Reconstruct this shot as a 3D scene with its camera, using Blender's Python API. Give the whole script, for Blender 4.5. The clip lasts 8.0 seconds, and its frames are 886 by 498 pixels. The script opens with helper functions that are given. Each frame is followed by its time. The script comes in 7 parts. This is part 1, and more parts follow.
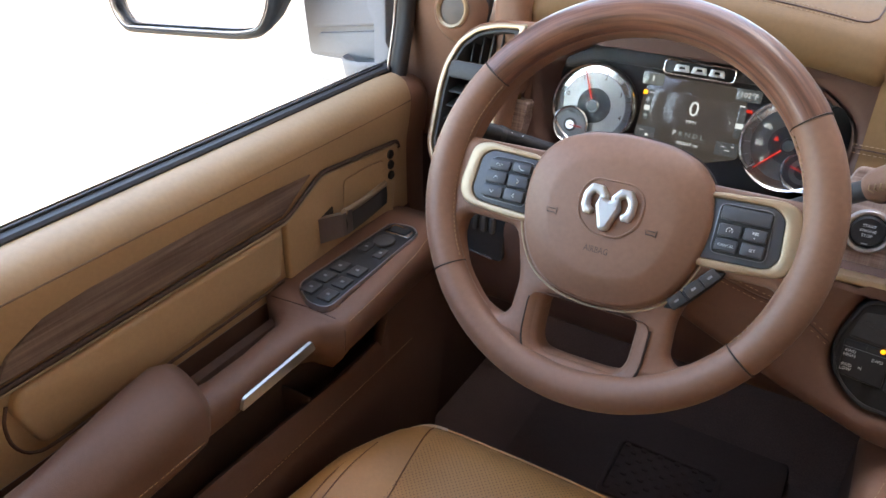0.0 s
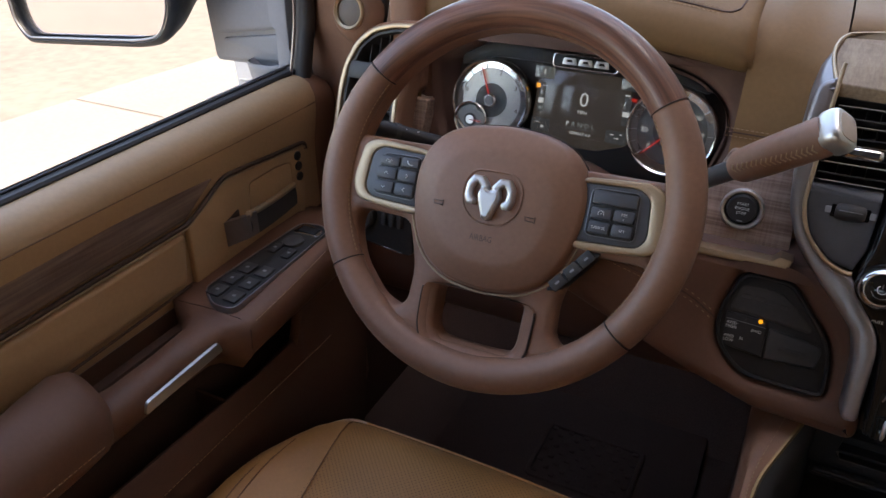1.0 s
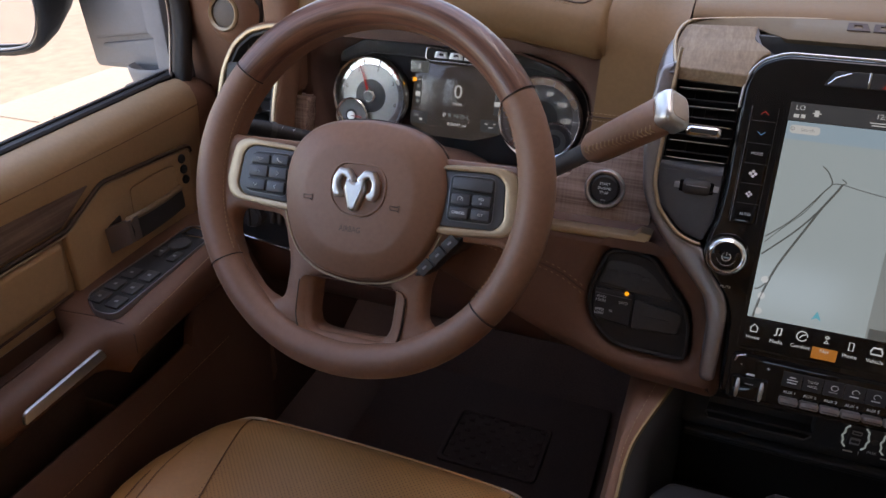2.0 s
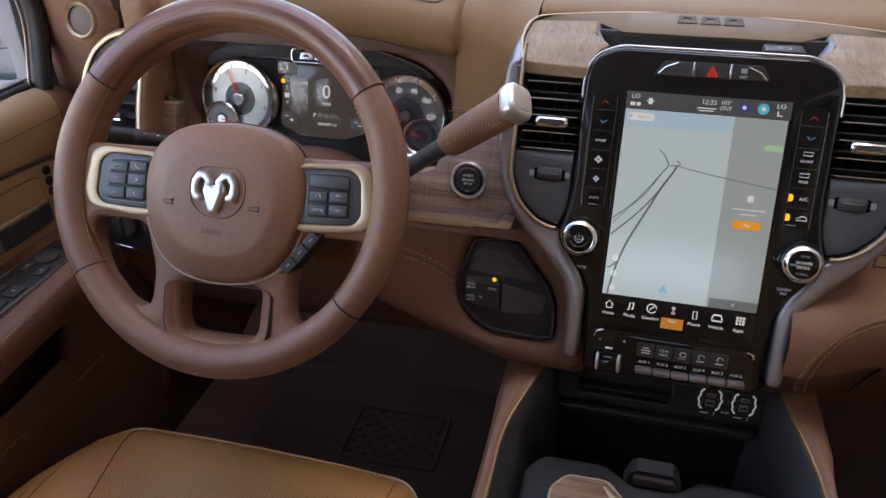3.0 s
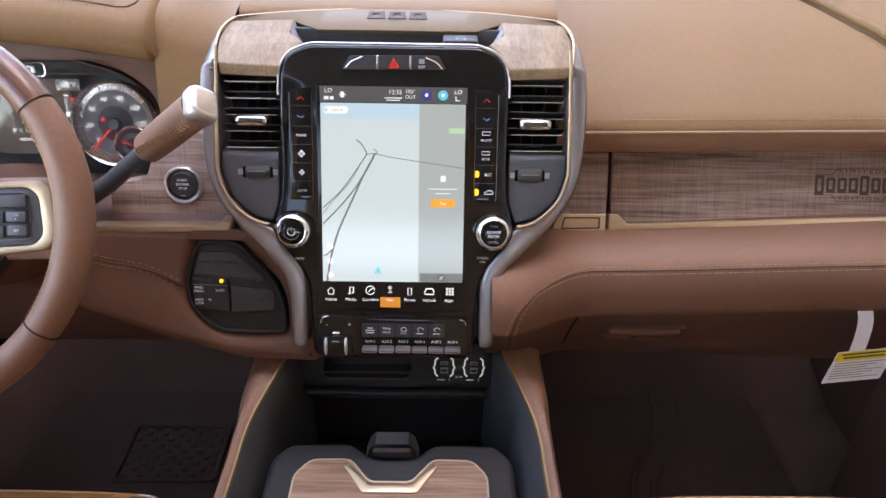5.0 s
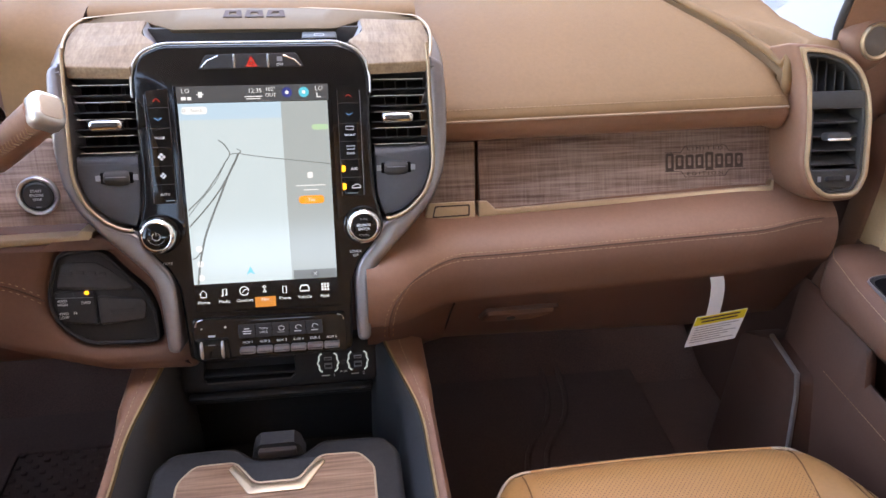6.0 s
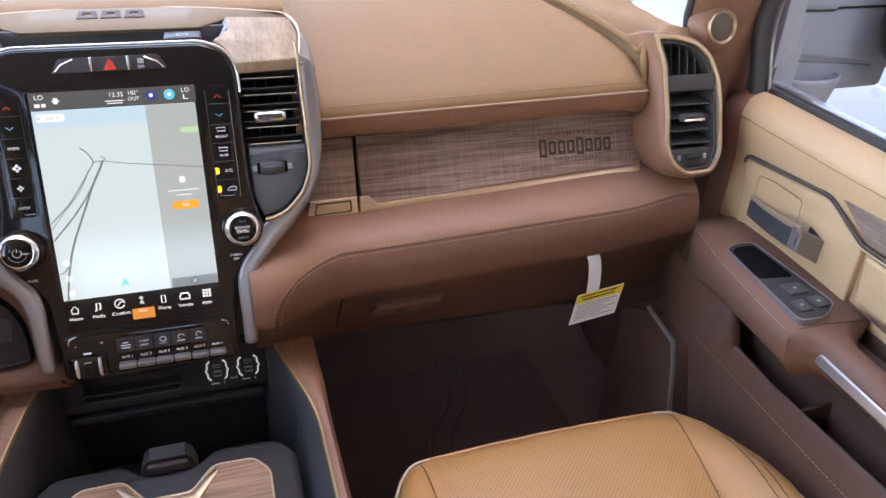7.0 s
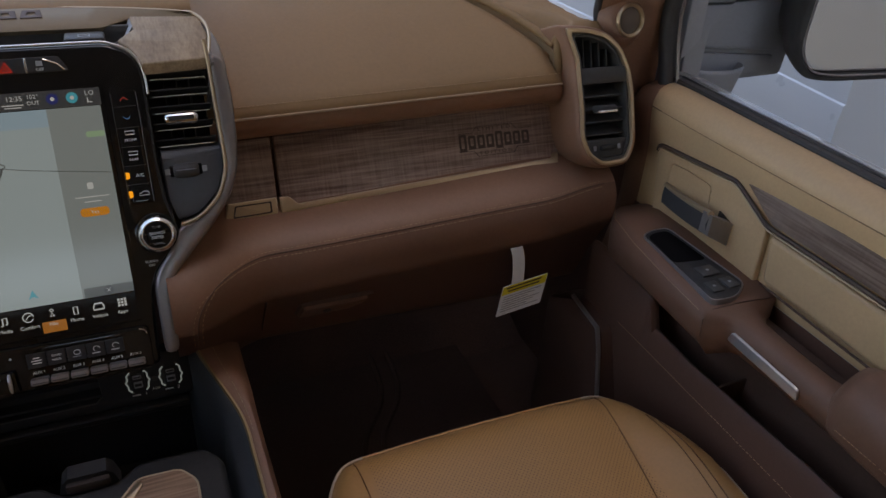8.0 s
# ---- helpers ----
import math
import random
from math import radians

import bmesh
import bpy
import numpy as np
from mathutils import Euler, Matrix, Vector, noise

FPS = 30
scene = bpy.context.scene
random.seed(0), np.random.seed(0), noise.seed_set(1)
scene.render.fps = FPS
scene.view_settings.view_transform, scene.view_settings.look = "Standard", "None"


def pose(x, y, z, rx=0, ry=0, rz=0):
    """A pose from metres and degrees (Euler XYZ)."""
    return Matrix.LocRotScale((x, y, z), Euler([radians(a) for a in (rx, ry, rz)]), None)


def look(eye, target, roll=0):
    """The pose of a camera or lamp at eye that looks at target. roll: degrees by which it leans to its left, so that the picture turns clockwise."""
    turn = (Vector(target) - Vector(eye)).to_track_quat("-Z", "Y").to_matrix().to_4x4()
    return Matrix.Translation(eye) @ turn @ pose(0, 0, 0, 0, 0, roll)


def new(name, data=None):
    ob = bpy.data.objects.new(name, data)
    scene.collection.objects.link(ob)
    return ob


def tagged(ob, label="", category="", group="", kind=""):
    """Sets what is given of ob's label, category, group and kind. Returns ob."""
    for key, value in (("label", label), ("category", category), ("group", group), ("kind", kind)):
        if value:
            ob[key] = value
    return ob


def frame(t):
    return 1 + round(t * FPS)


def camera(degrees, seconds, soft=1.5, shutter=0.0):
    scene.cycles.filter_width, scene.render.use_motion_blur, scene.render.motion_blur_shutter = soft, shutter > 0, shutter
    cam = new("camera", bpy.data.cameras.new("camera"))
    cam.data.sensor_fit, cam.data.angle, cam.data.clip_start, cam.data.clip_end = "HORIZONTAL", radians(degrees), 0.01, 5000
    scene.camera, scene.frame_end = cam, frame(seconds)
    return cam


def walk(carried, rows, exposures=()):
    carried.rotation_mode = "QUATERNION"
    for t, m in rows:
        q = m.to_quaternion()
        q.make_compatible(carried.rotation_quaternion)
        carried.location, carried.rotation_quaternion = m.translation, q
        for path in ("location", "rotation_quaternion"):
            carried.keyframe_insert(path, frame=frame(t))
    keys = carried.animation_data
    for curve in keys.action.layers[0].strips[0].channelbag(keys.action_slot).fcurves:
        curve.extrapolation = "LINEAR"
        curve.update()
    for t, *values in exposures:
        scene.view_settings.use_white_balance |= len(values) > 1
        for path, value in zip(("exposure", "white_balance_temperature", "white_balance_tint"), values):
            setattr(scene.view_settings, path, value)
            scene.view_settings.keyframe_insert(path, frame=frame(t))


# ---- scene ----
cam = camera(62.90, 8.0)
PATH = [
    (0, (-0.2825, -0.4138, 1.7820), (-1.1774, 1.0457, 0.7481), 0.09),
    (0.5, (-0.2496, -0.4066, 1.7857), (-1.1077, 1.0735, 0.7497), -0.45),
    (1, (-0.2165, -0.4025, 1.7875), (-1.0096, 1.1145, 0.7532), -0.71),
    (1.5, (-0.1802, -0.3977, 1.7897), (-0.9032, 1.1517, 0.7520), -1.02),
    (3, (-0.0822, -0.4007, 1.7982), (-0.5173, 1.2468, 0.7511), -0.61),
    (3.5, (-0.0507, -0.4017, 1.8012), (-0.3804, 1.2697, 0.7536), -0.27),
    (4, (-0.0195, -0.4015, 1.8019), (-0.2300, 1.2877, 0.7521), 0.34),
    (4.5, (0.0155, -0.4010, 1.8049), (-0.0829, 1.2946, 0.7488), 0.75),
    (5, (0.0466, -0.4089, 1.8100), (0.0692, 1.2881, 0.7519), 1.13),
    (6.5, (0.0941, -0.4343, 1.8126), (0.5079, 1.2132, 0.7567), 2.44),
    (7, (0.1010, -0.4387, 1.8150), (0.6479, 1.1679, 0.7568), 3.06),
    (7.5, (0.1076, -0.4433, 1.8149), (0.7590, 1.1245, 0.7576), 3.58),
    (8, (0.1123, -0.4454, 1.8149), (0.8288, 1.0959, 0.7610), 3.90),
]
EXPO = [(0, 3.75, 7500, 10), (0.5, 3.3, 7500, 11), (1, 2.72, 7500, 15), (1.5, 2.62, 7600, 18), (3, 3.1, 7700, 20), (3.5, 3.5, 7700, 20), (4.5, 3.9, 7700, 20), (5, 3.95, 7700, 20), (6.5, 4.05, 7700, 20), (7.5, 4.05, 7700, 19), (7.7, 3.45, 7900, 18), (8, 2.12, 8100, 16)]
walk(cam, [(t, look(eye, target, roll)) for t, eye, target, roll in PATH], EXPO)

# ---- world and light ----
SUN_EL, SUN_AZ = 68.0, 97.0
world = bpy.data.worlds.new("sky")
scene.world = world
world.use_nodes = True
wn = world.node_tree.nodes
sky = wn.new("ShaderNodeTexSky")
sky.sky_type, sky.sun_disc = "NISHITA", False
sky.sun_elevation, sky.sun_rotation = radians(SUN_EL), radians(SUN_AZ)
world.node_tree.links.new(sky.outputs[0], wn["Background"].inputs[0])
wn["Background"].inputs[1].default_value = 0.15
sun = new("sun", bpy.data.lights.new("sun", "SUN"))
sun.data.energy, sun.data.angle, sun.data.color = 3.2, radians(0.6), (1.0, 0.95, 0.87)
az = radians(SUN_AZ)
sun.matrix_world = look((0, 0, 30), (-30 / math.tan(radians(SUN_EL)) * math.sin(az), -30 / math.tan(radians(SUN_EL)) * math.cos(az), 0))


# ---- materials ----
def shader(name, base, rough=0.5, metal=0.0, vary=0.12, coarse=6.0, fine=220.0, bump=0.0, bump_scale=900.0, coat=0.0, spec=0.5, sheen=0.0, pebble=False):
    m = bpy.data.materials.new(name)
    m.use_nodes = True
    n, l = m.node_tree.nodes, m.node_tree.links
    b = n["Principled BSDF"]
    co = n.new("ShaderNodeTexCoord")
    big, small = n.new("ShaderNodeTexNoise"), n.new("ShaderNodeTexNoise")
    big.inputs["Scale"].default_value, small.inputs["Scale"].default_value = coarse, fine
    big.inputs["Detail"].default_value, small.inputs["Detail"].default_value = 4, 2
    l.new(co.outputs["Object"], big.inputs["Vector"]), l.new(co.outputs["Object"], small.inputs["Vector"])
    add = n.new("ShaderNodeMath")
    add.operation = "ADD"
    l.new(big.outputs["Fac"], add.inputs[0]), l.new(small.outputs["Fac"], add.inputs[1])
    ramp = n.new("ShaderNodeMapRange")
    ramp.inputs["From Min"].default_value, ramp.inputs["From Max"].default_value = 0.6, 1.4
    l.new(add.outputs[0], ramp.inputs["Value"])
    mix = n.new("ShaderNodeMix")
    mix.data_type = "RGBA"
    mix.inputs["A"].default_value = [c * (1 - vary) for c in base] + [1]
    mix.inputs["B"].default_value = [min(c * (1 + vary), 1) for c in base] + [1]
    l.new(ramp.outputs[0], mix.inputs["Factor"]), l.new(mix.outputs["Result"], b.inputs["Base Color"])
    wear = n.new("ShaderNodeMapRange")
    wear.inputs["To Min"].default_value, wear.inputs["To Max"].default_value = max(rough - 0.07, 0.02), min(rough + 0.07, 1)
    l.new(big.outputs["Fac"], wear.inputs["Value"]), l.new(wear.outputs[0], b.inputs["Roughness"])
    b.inputs["Metallic"].default_value, b.inputs["Coat Weight"].default_value = metal, coat
    b.inputs["Specular IOR Level"].default_value, b.inputs["Sheen Weight"].default_value = spec, sheen
    if bump:
        tex = n.new("ShaderNodeTexVoronoi" if pebble else "ShaderNodeTexNoise")
        tex.inputs["Scale"].default_value = bump_scale
        l.new(co.outputs["Object"], tex.inputs["Vector"])
        bu = n.new("ShaderNodeBump")
        bu.inputs["Strength"].default_value, bu.inputs["Distance"].default_value = bump, 0.0006
        l.new(tex.outputs[0], bu.inputs["Height"]), l.new(bu.outputs[0], b.inputs["Normal"])
    return m


def glow(name, colour, strength):
    m = bpy.data.materials.new(name)
    m.use_nodes = True
    b = m.node_tree.nodes["Principled BSDF"]
    b.inputs["Base Color"].default_value = (0.02, 0.02, 0.02, 1)
    b.inputs["Roughness"].default_value = 0.12
    b.inputs["Emission Color"].default_value, b.inputs["Emission Strength"].default_value = (*colour, 1), strength
    return m


def timber(name, dark, light, along, rough=0.42, coat=0.0, cross=0.45, bumped=0.25, space="Object"):
    """Wood with its grain along one axis (0, 1, 2) and fine saw marks across it."""
    m = bpy.data.materials.new(name)
    m.use_nodes = True
    n, l = m.node_tree.nodes, m.node_tree.links
    b = n["Principled BSDF"]
    co = n.new("ShaderNodeTexCoord")

    def streaks(scale):
        mp, tx = n.new("ShaderNodeMapping"), n.new("ShaderNodeTexNoise")
        mp.inputs["Scale"].default_value = scale
        tx.inputs["Scale"].default_value, tx.inputs["Detail"].default_value, tx.inputs["Distortion"].default_value = 1.0, 5, 0.3
        l.new(co.outputs[space], mp.inputs["Vector"]), l.new(mp.outputs[0], tx.inputs["Vector"])
        return tx

    grain = streaks([14 if a == along else 330 for a in range(3)])
    broad = streaks([5 if a == along else 60 for a in range(3)])
    saw = streaks([420 if a == along else 24 for a in range(3)])
    a1, a2 = n.new("ShaderNodeMath"), n.new("ShaderNodeMath")
    a1.operation, a2.operation = "ADD", "MULTIPLY_ADD"
    l.new(grain.outputs["Fac"], a1.inputs[0]), l.new(broad.outputs["Fac"], a1.inputs[1])
    l.new(saw.outputs["Fac"], a2.inputs[0])
    a2.inputs[1].default_value = cross
    l.new(a1.outputs[0], a2.inputs[2])
    ramp = n.new("ShaderNodeValToRGB")
    mr = n.new("ShaderNodeMapRange")
    mid = 1.0 + cross * 0.5
    mr.inputs["From Min"].default_value, mr.inputs["From Max"].default_value = mid - 0.32, mid + 0.32
    l.new(a2.outputs[0], mr.inputs["Value"]), l.new(mr.outputs[0], ramp.inputs["Fac"])
    ramp.color_ramp.elements[0].color, ramp.color_ramp.elements[1].color = (*dark, 1), (*light, 1)
    l.new(ramp.outputs[0], b.inputs["Base Color"])
    b.inputs["Roughness"].default_value, b.inputs["Coat Weight"].default_value = rough, coat
    b.inputs["Specular IOR Level"].default_value = 0.5 if coat else 0.2
    bu = n.new("ShaderNodeBump")
    bu.inputs["Strength"].default_value, bu.inputs["Distance"].default_value = bumped, 0.0006
    l.new(a2.outputs[0], bu.inputs["Height"]), l.new(bu.outputs[0], b.inputs["Normal"])
    return m


def clear(name, tint=(1, 1, 1), ior=1.1):
    m = bpy.data.materials.new(name)
    m.use_nodes = True
    b = m.node_tree.nodes["Principled BSDF"]
    b.inputs["Base Color"].default_value = (*tint, 1)
    b.inputs["Roughness"].default_value, b.inputs["IOR"].default_value, b.inputs["Transmission Weight"].default_value = 0.0, ior, 1.0
    return m


PAD = shader("camel_dash_leather", (0.225, 0.126, 0.058), 0.55, bump=0.18, bump_scale=1100, pebble=True, vary=0.08, spec=0.2)
DASH = shader("brown_dash_leather", (0.245, 0.124, 0.076), 0.48, bump=0.18, bump_scale=1100, pebble=True, vary=0.08, spec=0.33)
BROWN = shader("dark_brown_soft_plastic", (0.125, 0.062, 0.042), 0.52, bump=0.2, bump_scale=1300, vary=0.08, spec=0.33)
WHEEL = shader("brown_wheel_leather", (0.245, 0.125, 0.078), 0.44, bump=0.15, bump_scale=1500, pebble=True, vary=0.1, spec=0.4)
SEAT = shader("tan_seat_leather", (0.49, 0.238, 0.08), 0.46, bump=0.2, bump_scale=1000, pebble=True, vary=0.08)
BEIGE = shader("beige_door_leather", (0.52, 0.332, 0.18), 0.5, bump=0.15, bump_scale=1100, pebble=True, vary=0.07)
BLACK = shader("matte_black_plastic", (0.028, 0.026, 0.025), 0.5, bump=0.12, bump_scale=1600, vary=0.2, spec=0.3)
DARK = shader("charcoal_plastic", (0.055, 0.051, 0.048), 0.45, bump=0.12, bump_scale=1600, vary=0.15, spec=0.3)
KEYPANEL = shader("slate_key_plastic", (0.075, 0.076, 0.082), 0.4, vary=0.08, spec=0.4)
KEYEDGE = shader("dark_satin_edge", (0.20, 0.20, 0.21), 0.35, metal=0.6, vary=0.05)
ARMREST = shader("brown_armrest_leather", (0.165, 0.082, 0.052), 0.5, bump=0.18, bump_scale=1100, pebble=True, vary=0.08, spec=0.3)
PIANO = shader("piano_black", (0.008, 0.0078, 0.0075), 0.05, spec=0.42, vary=0.1)
PEWTER = shader("pewter_paint", (0.285, 0.255, 0.25), 0.33, metal=0.75, vary=0.06)
GOLD = shader("satin_bronze_trim", (0.54, 0.395, 0.25), 0.36, metal=0.85, vary=0.06)
CHARCOAL = shader("soft_charcoal_plastic", (0.046, 0.045, 0.045), 0.5, vary=0.1, spec=0.35, bump=0.05)
GOLD_SOFT = shader("matte_bronze_trim", (0.47, 0.345, 0.22), 0.42, metal=0.6, vary=0.05)
RAIL = shader("dull_bronze_rail", (0.30, 0.198, 0.092), 0.5, metal=0.6, vary=0.08)
BARGOLD = shader("champagne_bar", (0.185, 0.132, 0.080), 0.6, metal=0.2, vary=0.06, spec=0.3)
CHAMPAGNE = shader("pale_champagne_plate", (0.50, 0.41, 0.32), 0.42, metal=0.2, vary=0.05)
CHROME = shader("satin_chrome", (0.78, 0.77, 0.75), 0.16, metal=1.0, vary=0.04)
SATIN = shader("satin_silver", (0.62, 0.60, 0.57), 0.34, metal=0.9, vary=0.05)
STITCH = shader("tan_thread", (0.37, 0.23, 0.13), 0.8, vary=0.15)
SEAM = shader("seam_shadow_gap", (0.03, 0.018, 0.012), 0.8)
SOFTSEAM = shader("soft_tan_seam", (0.20, 0.115, 0.062), 0.7)
BROWNSEAM = shader("brown_seam", (0.09, 0.042, 0.025), 0.7)
# near-black without gloss, paints the shade of a hollow onto a flat face
DEEP = shader("hollow_shade_black", (0.006, 0.005, 0.005), 0.9, spec=0.05)
SEATSEAM = shader("dark_tan_seam", (0.22, 0.10, 0.036), 0.7)
# brown darkened to carry the shade inside the door pockets
POCKET = shader("pocket_shade_brown", (0.085, 0.042, 0.027), 0.7, vary=0.15)
BEIGE_DIM = shader("dull_tan_piping", (0.34, 0.22, 0.135), 0.55, vary=0.06, spec=0.25)
PIPING = shader("cream_piping", (0.55, 0.42, 0.29), 0.5)
CARPET = shader("dark_brown_carpet", (0.128, 0.072, 0.052), 0.95, bump=0.8, bump_scale=500, vary=0.4, fine=400)
MATRUBBER = shader("dark_mat_rubber", (0.118, 0.070, 0.053), 0.7, bump=0.2, bump_scale=700, vary=0.15, spec=0.25)
RUBBER = shader("black_rubber", (0.032, 0.028, 0.027), 0.6, bump=0.2, bump_scale=700, vary=0.15)
HEADLINER = shader("pale_grey_headliner", (0.74, 0.70, 0.63), 0.9, bump=0.3, bump_scale=900, vary=0.05)
WOOD = timber("greyed_brown_wood", (0.15, 0.088, 0.066), (0.47, 0.335, 0.27), 0, cross=0.5)
WOOD_TOP = timber("greyed_brown_wood_top", (0.190, 0.124, 0.074), (0.335, 0.237, 0.145), 1, rough=0.55, cross=0.25)
WOOD_DOOR = timber("greyed_brown_wood_door", (0.10, 0.060, 0.044), (0.29, 0.205, 0.165), 1, cross=0.2)
WOOD_LID = timber("brown_wood_lid", (0.16, 0.085, 0.05), (0.42, 0.26, 0.17), 0, cross=0.12)
WOOD_RIM = timber("polished_walnut_rim", (0.055, 0.020, 0.012), (0.27, 0.115, 0.068), 0, rough=0.40, coat=0.25, cross=0.08, bumped=0.12, space="UV")
WHITE = shader("white_print", (0.75, 0.75, 0.74), 0.6, vary=0.02)
GREYPRINT = shader("grey_print", (0.28, 0.28, 0.28), 0.6, vary=0.02)
DARKPRINT = shader("engraved_brown", (0.075, 0.045, 0.032), 0.6, vary=0.05)
PAINT = shader("white_vehicle_paint", (0.42, 0.42, 0.425), 0.3, coat=0.8, vary=0.03)
GREYPLASTIC = shader("mid_grey_plastic", (0.22, 0.214, 0.218), 0.5, bump=0.15, bump_scale=900, vary=0.06)
MIRROR = shader("mirror_silver", (0.9, 0.9, 0.92), 0.01, metal=1.0, vary=0.0)
TINTED = clear("dark_privacy_glass", (0.26, 0.28, 0.27), 1.08)
REARGLASS = clear("lightly_tinted_glass", (0.5, 0.52, 0.515), 1.08)
LENS = clear("clear_cover", (1, 1, 1), 1.22)
GLASS = clear("window_glass", (0.97, 0.99, 0.98), 1.08)
CONCRETE = shader("sunlit_concrete", (0.145, 0.126, 0.106), 0.9, bump=0.4, bump_scale=60, vary=0.14, coarse=0.7, fine=40)
GRAVEL = shader("pale_dirt", (0.125, 0.096, 0.076), 0.95, bump=0.6, bump_scale=30, vary=0.25, coarse=0.5, fine=8)
STUCCO = shader("tan_stucco", (0.32, 0.26, 0.21), 0.9, bump=0.4, bump_scale=80, vary=0.08)
YELLOW = shader("yellow_card", (0.75, 0.62, 0.03), 0.6, vary=0.03)
RED = glow("red_lamp", (1.0, 0.05, 0.03), 0.055)
BLUE = glow("blue_lamp", (0.15, 0.45, 0.9), 0.072)
AMBER = glow("amber_lamp", (1.0, 0.42, 0.02), 0.173)
LCD_WHITE = glow("display_white", (0.82, 0.93, 1.0), 0.0690)
LCD_MAP = glow("display_map", (0.60, 0.80, 0.90), 0.0600)
LCD_SKY = glow("display_map_sky", (0.48, 0.74, 0.95), 0.0626)
LCD_PANEL = glow("display_panel", (0.42, 0.53, 0.57), 0.0575)
LCD_ROAD = glow("display_road", (0.20, 0.24, 0.25), 0.0459)
LCD_BAR = glow("display_bar", (0.10, 0.115, 0.13), 0.0459)
LCD_DARK = glow("display_dark", (0.062, 0.056, 0.05), 0.0675)
LCD_ORANGE = glow("display_orange", (0.95, 0.38, 0.02), 0.0734)
LCD_TILE = glow("display_tile", (0.62, 0.24, 0.03), 0.07)
LCD_CYAN = glow("display_cyan", (0.05, 0.55, 0.75), 0.0734)
LCD_NAVY = glow("display_navy", (0.03, 0.05, 0.35), 0.0549)
LCD_GREEN = glow("display_green", (0.45, 0.75, 0.5), 0.0645)


def holes(name, base, scale, size, rough, dark=(0.01, 0.008, 0.006), limit=None):
    """Leather or mesh with a grid of small round holes, in x and y."""
    m = shader(name, base, rough, bump=0.15, bump_scale=1000, pebble=True, vary=0.08)
    n, l = m.node_tree.nodes, m.node_tree.links
    b = n["Principled BSDF"]
    co = n.new("ShaderNodeTexCoord")
    sep = n.new("ShaderNodeSeparateXYZ")
    l.new(co.outputs["Object"], sep.inputs[0])

    def math_node(op, a, c=None):
        k = n.new("ShaderNodeMath")
        k.operation = op
        for i, v in enumerate((a, c)):
            if v is None:
                continue
            if isinstance(v, (int, float)):
                k.inputs[i].default_value = v
            else:
                l.new(v, k.inputs[i])
        return k.outputs[0]

    def cell(v):
        return math_node("SUBTRACT", math_node("FRACT", math_node("MULTIPLY", v, scale)), 0.5)

    u, w = math_node("ADD", sep.outputs[0], sep.outputs[1]), math_node("SUBTRACT", sep.outputs[0], sep.outputs[1])
    if limit is None:
        u, w = sep.outputs[0], sep.outputs[1]
    cu, cw = cell(u), cell(w)
    r2 = math_node("ADD", math_node("MULTIPLY", cu, cu), math_node("MULTIPLY", cw, cw))
    hole = math_node("LESS_THAN", r2, size * size)
    if limit:
        hole = math_node("MULTIPLY", hole, math_node("LESS_THAN", math_node("ABSOLUTE", sep.outputs[0]), limit))
    old = b.inputs["Base Color"].links[0].from_socket
    mix = n.new("ShaderNodeMix")
    mix.data_type = "RGBA"
    l.new(hole, mix.inputs["Factor"]), l.new(old, mix.inputs["A"])
    mix.inputs["B"].default_value = (*dark, 1)
    l.new(mix.outputs["Result"], b.inputs["Base Color"])
    return m


SEAT_PERF = holes("perforated_tan_leather", (0.49, 0.238, 0.08), 170.0, 0.17, 0.46, (0.17, 0.085, 0.032), 0.165)
MESH_GRILLE = shader("fine_metal_mesh", (0.13, 0.10, 0.08), 0.5, metal=0.3, vary=0.35, fine=2500, bump=0.6, bump_scale=2200)

# ---- mesh helpers ----
def placed(ob):
    m = ob.matrix_basis.copy()
    while ob.parent:
        ob = ob.parent
        m = ob.matrix_basis @ m
    return m


def part(name, bm, material, parent=None, label="", m=None, smooth=40, kind=""):
    """Links a bmesh, given in the space of m (the world without it), as one mesh object under its parent."""
    if m is not None:
        bmesh.ops.transform(bm, matrix=m, verts=bm.verts)
    if parent is not None:
        bmesh.ops.transform(bm, matrix=placed(parent).inverted(), verts=bm.verts)
    bmesh.ops.recalc_face_normals(bm, faces=bm.faces)
    me = bpy.data.meshes.new(name)
    bm.to_mesh(me)
    bm.free()
    if smooth:
        me.polygons.foreach_set("use_smooth", [True] * len(me.polygons))
        me.set_sharp_from_angle(angle=radians(smooth))
    me.materials.append(material)
    ob = new(name, me)
    ob.parent = parent
    return tagged(ob, label, kind=kind)


def thing(name, at, label, category, group="", kind=""):
    ob = new(name)
    ob.empty_display_size = 0.02
    ob.location = at
    return tagged(ob, label, category, group, kind)


def solo(name, bm, material, label, category, kind="", group="", m=None, smooth=40):
    return tagged(part(name, bm, material, None, label, m, smooth, kind), category=category, group=group)


def joined(*bms):
    out = bmesh.new()
    for b in bms:
        me = bpy.data.meshes.new("tmp")
        b.to_mesh(me)
        b.free()
        out.from_mesh(me)
        bpy.data.meshes.remove(me)
    return out


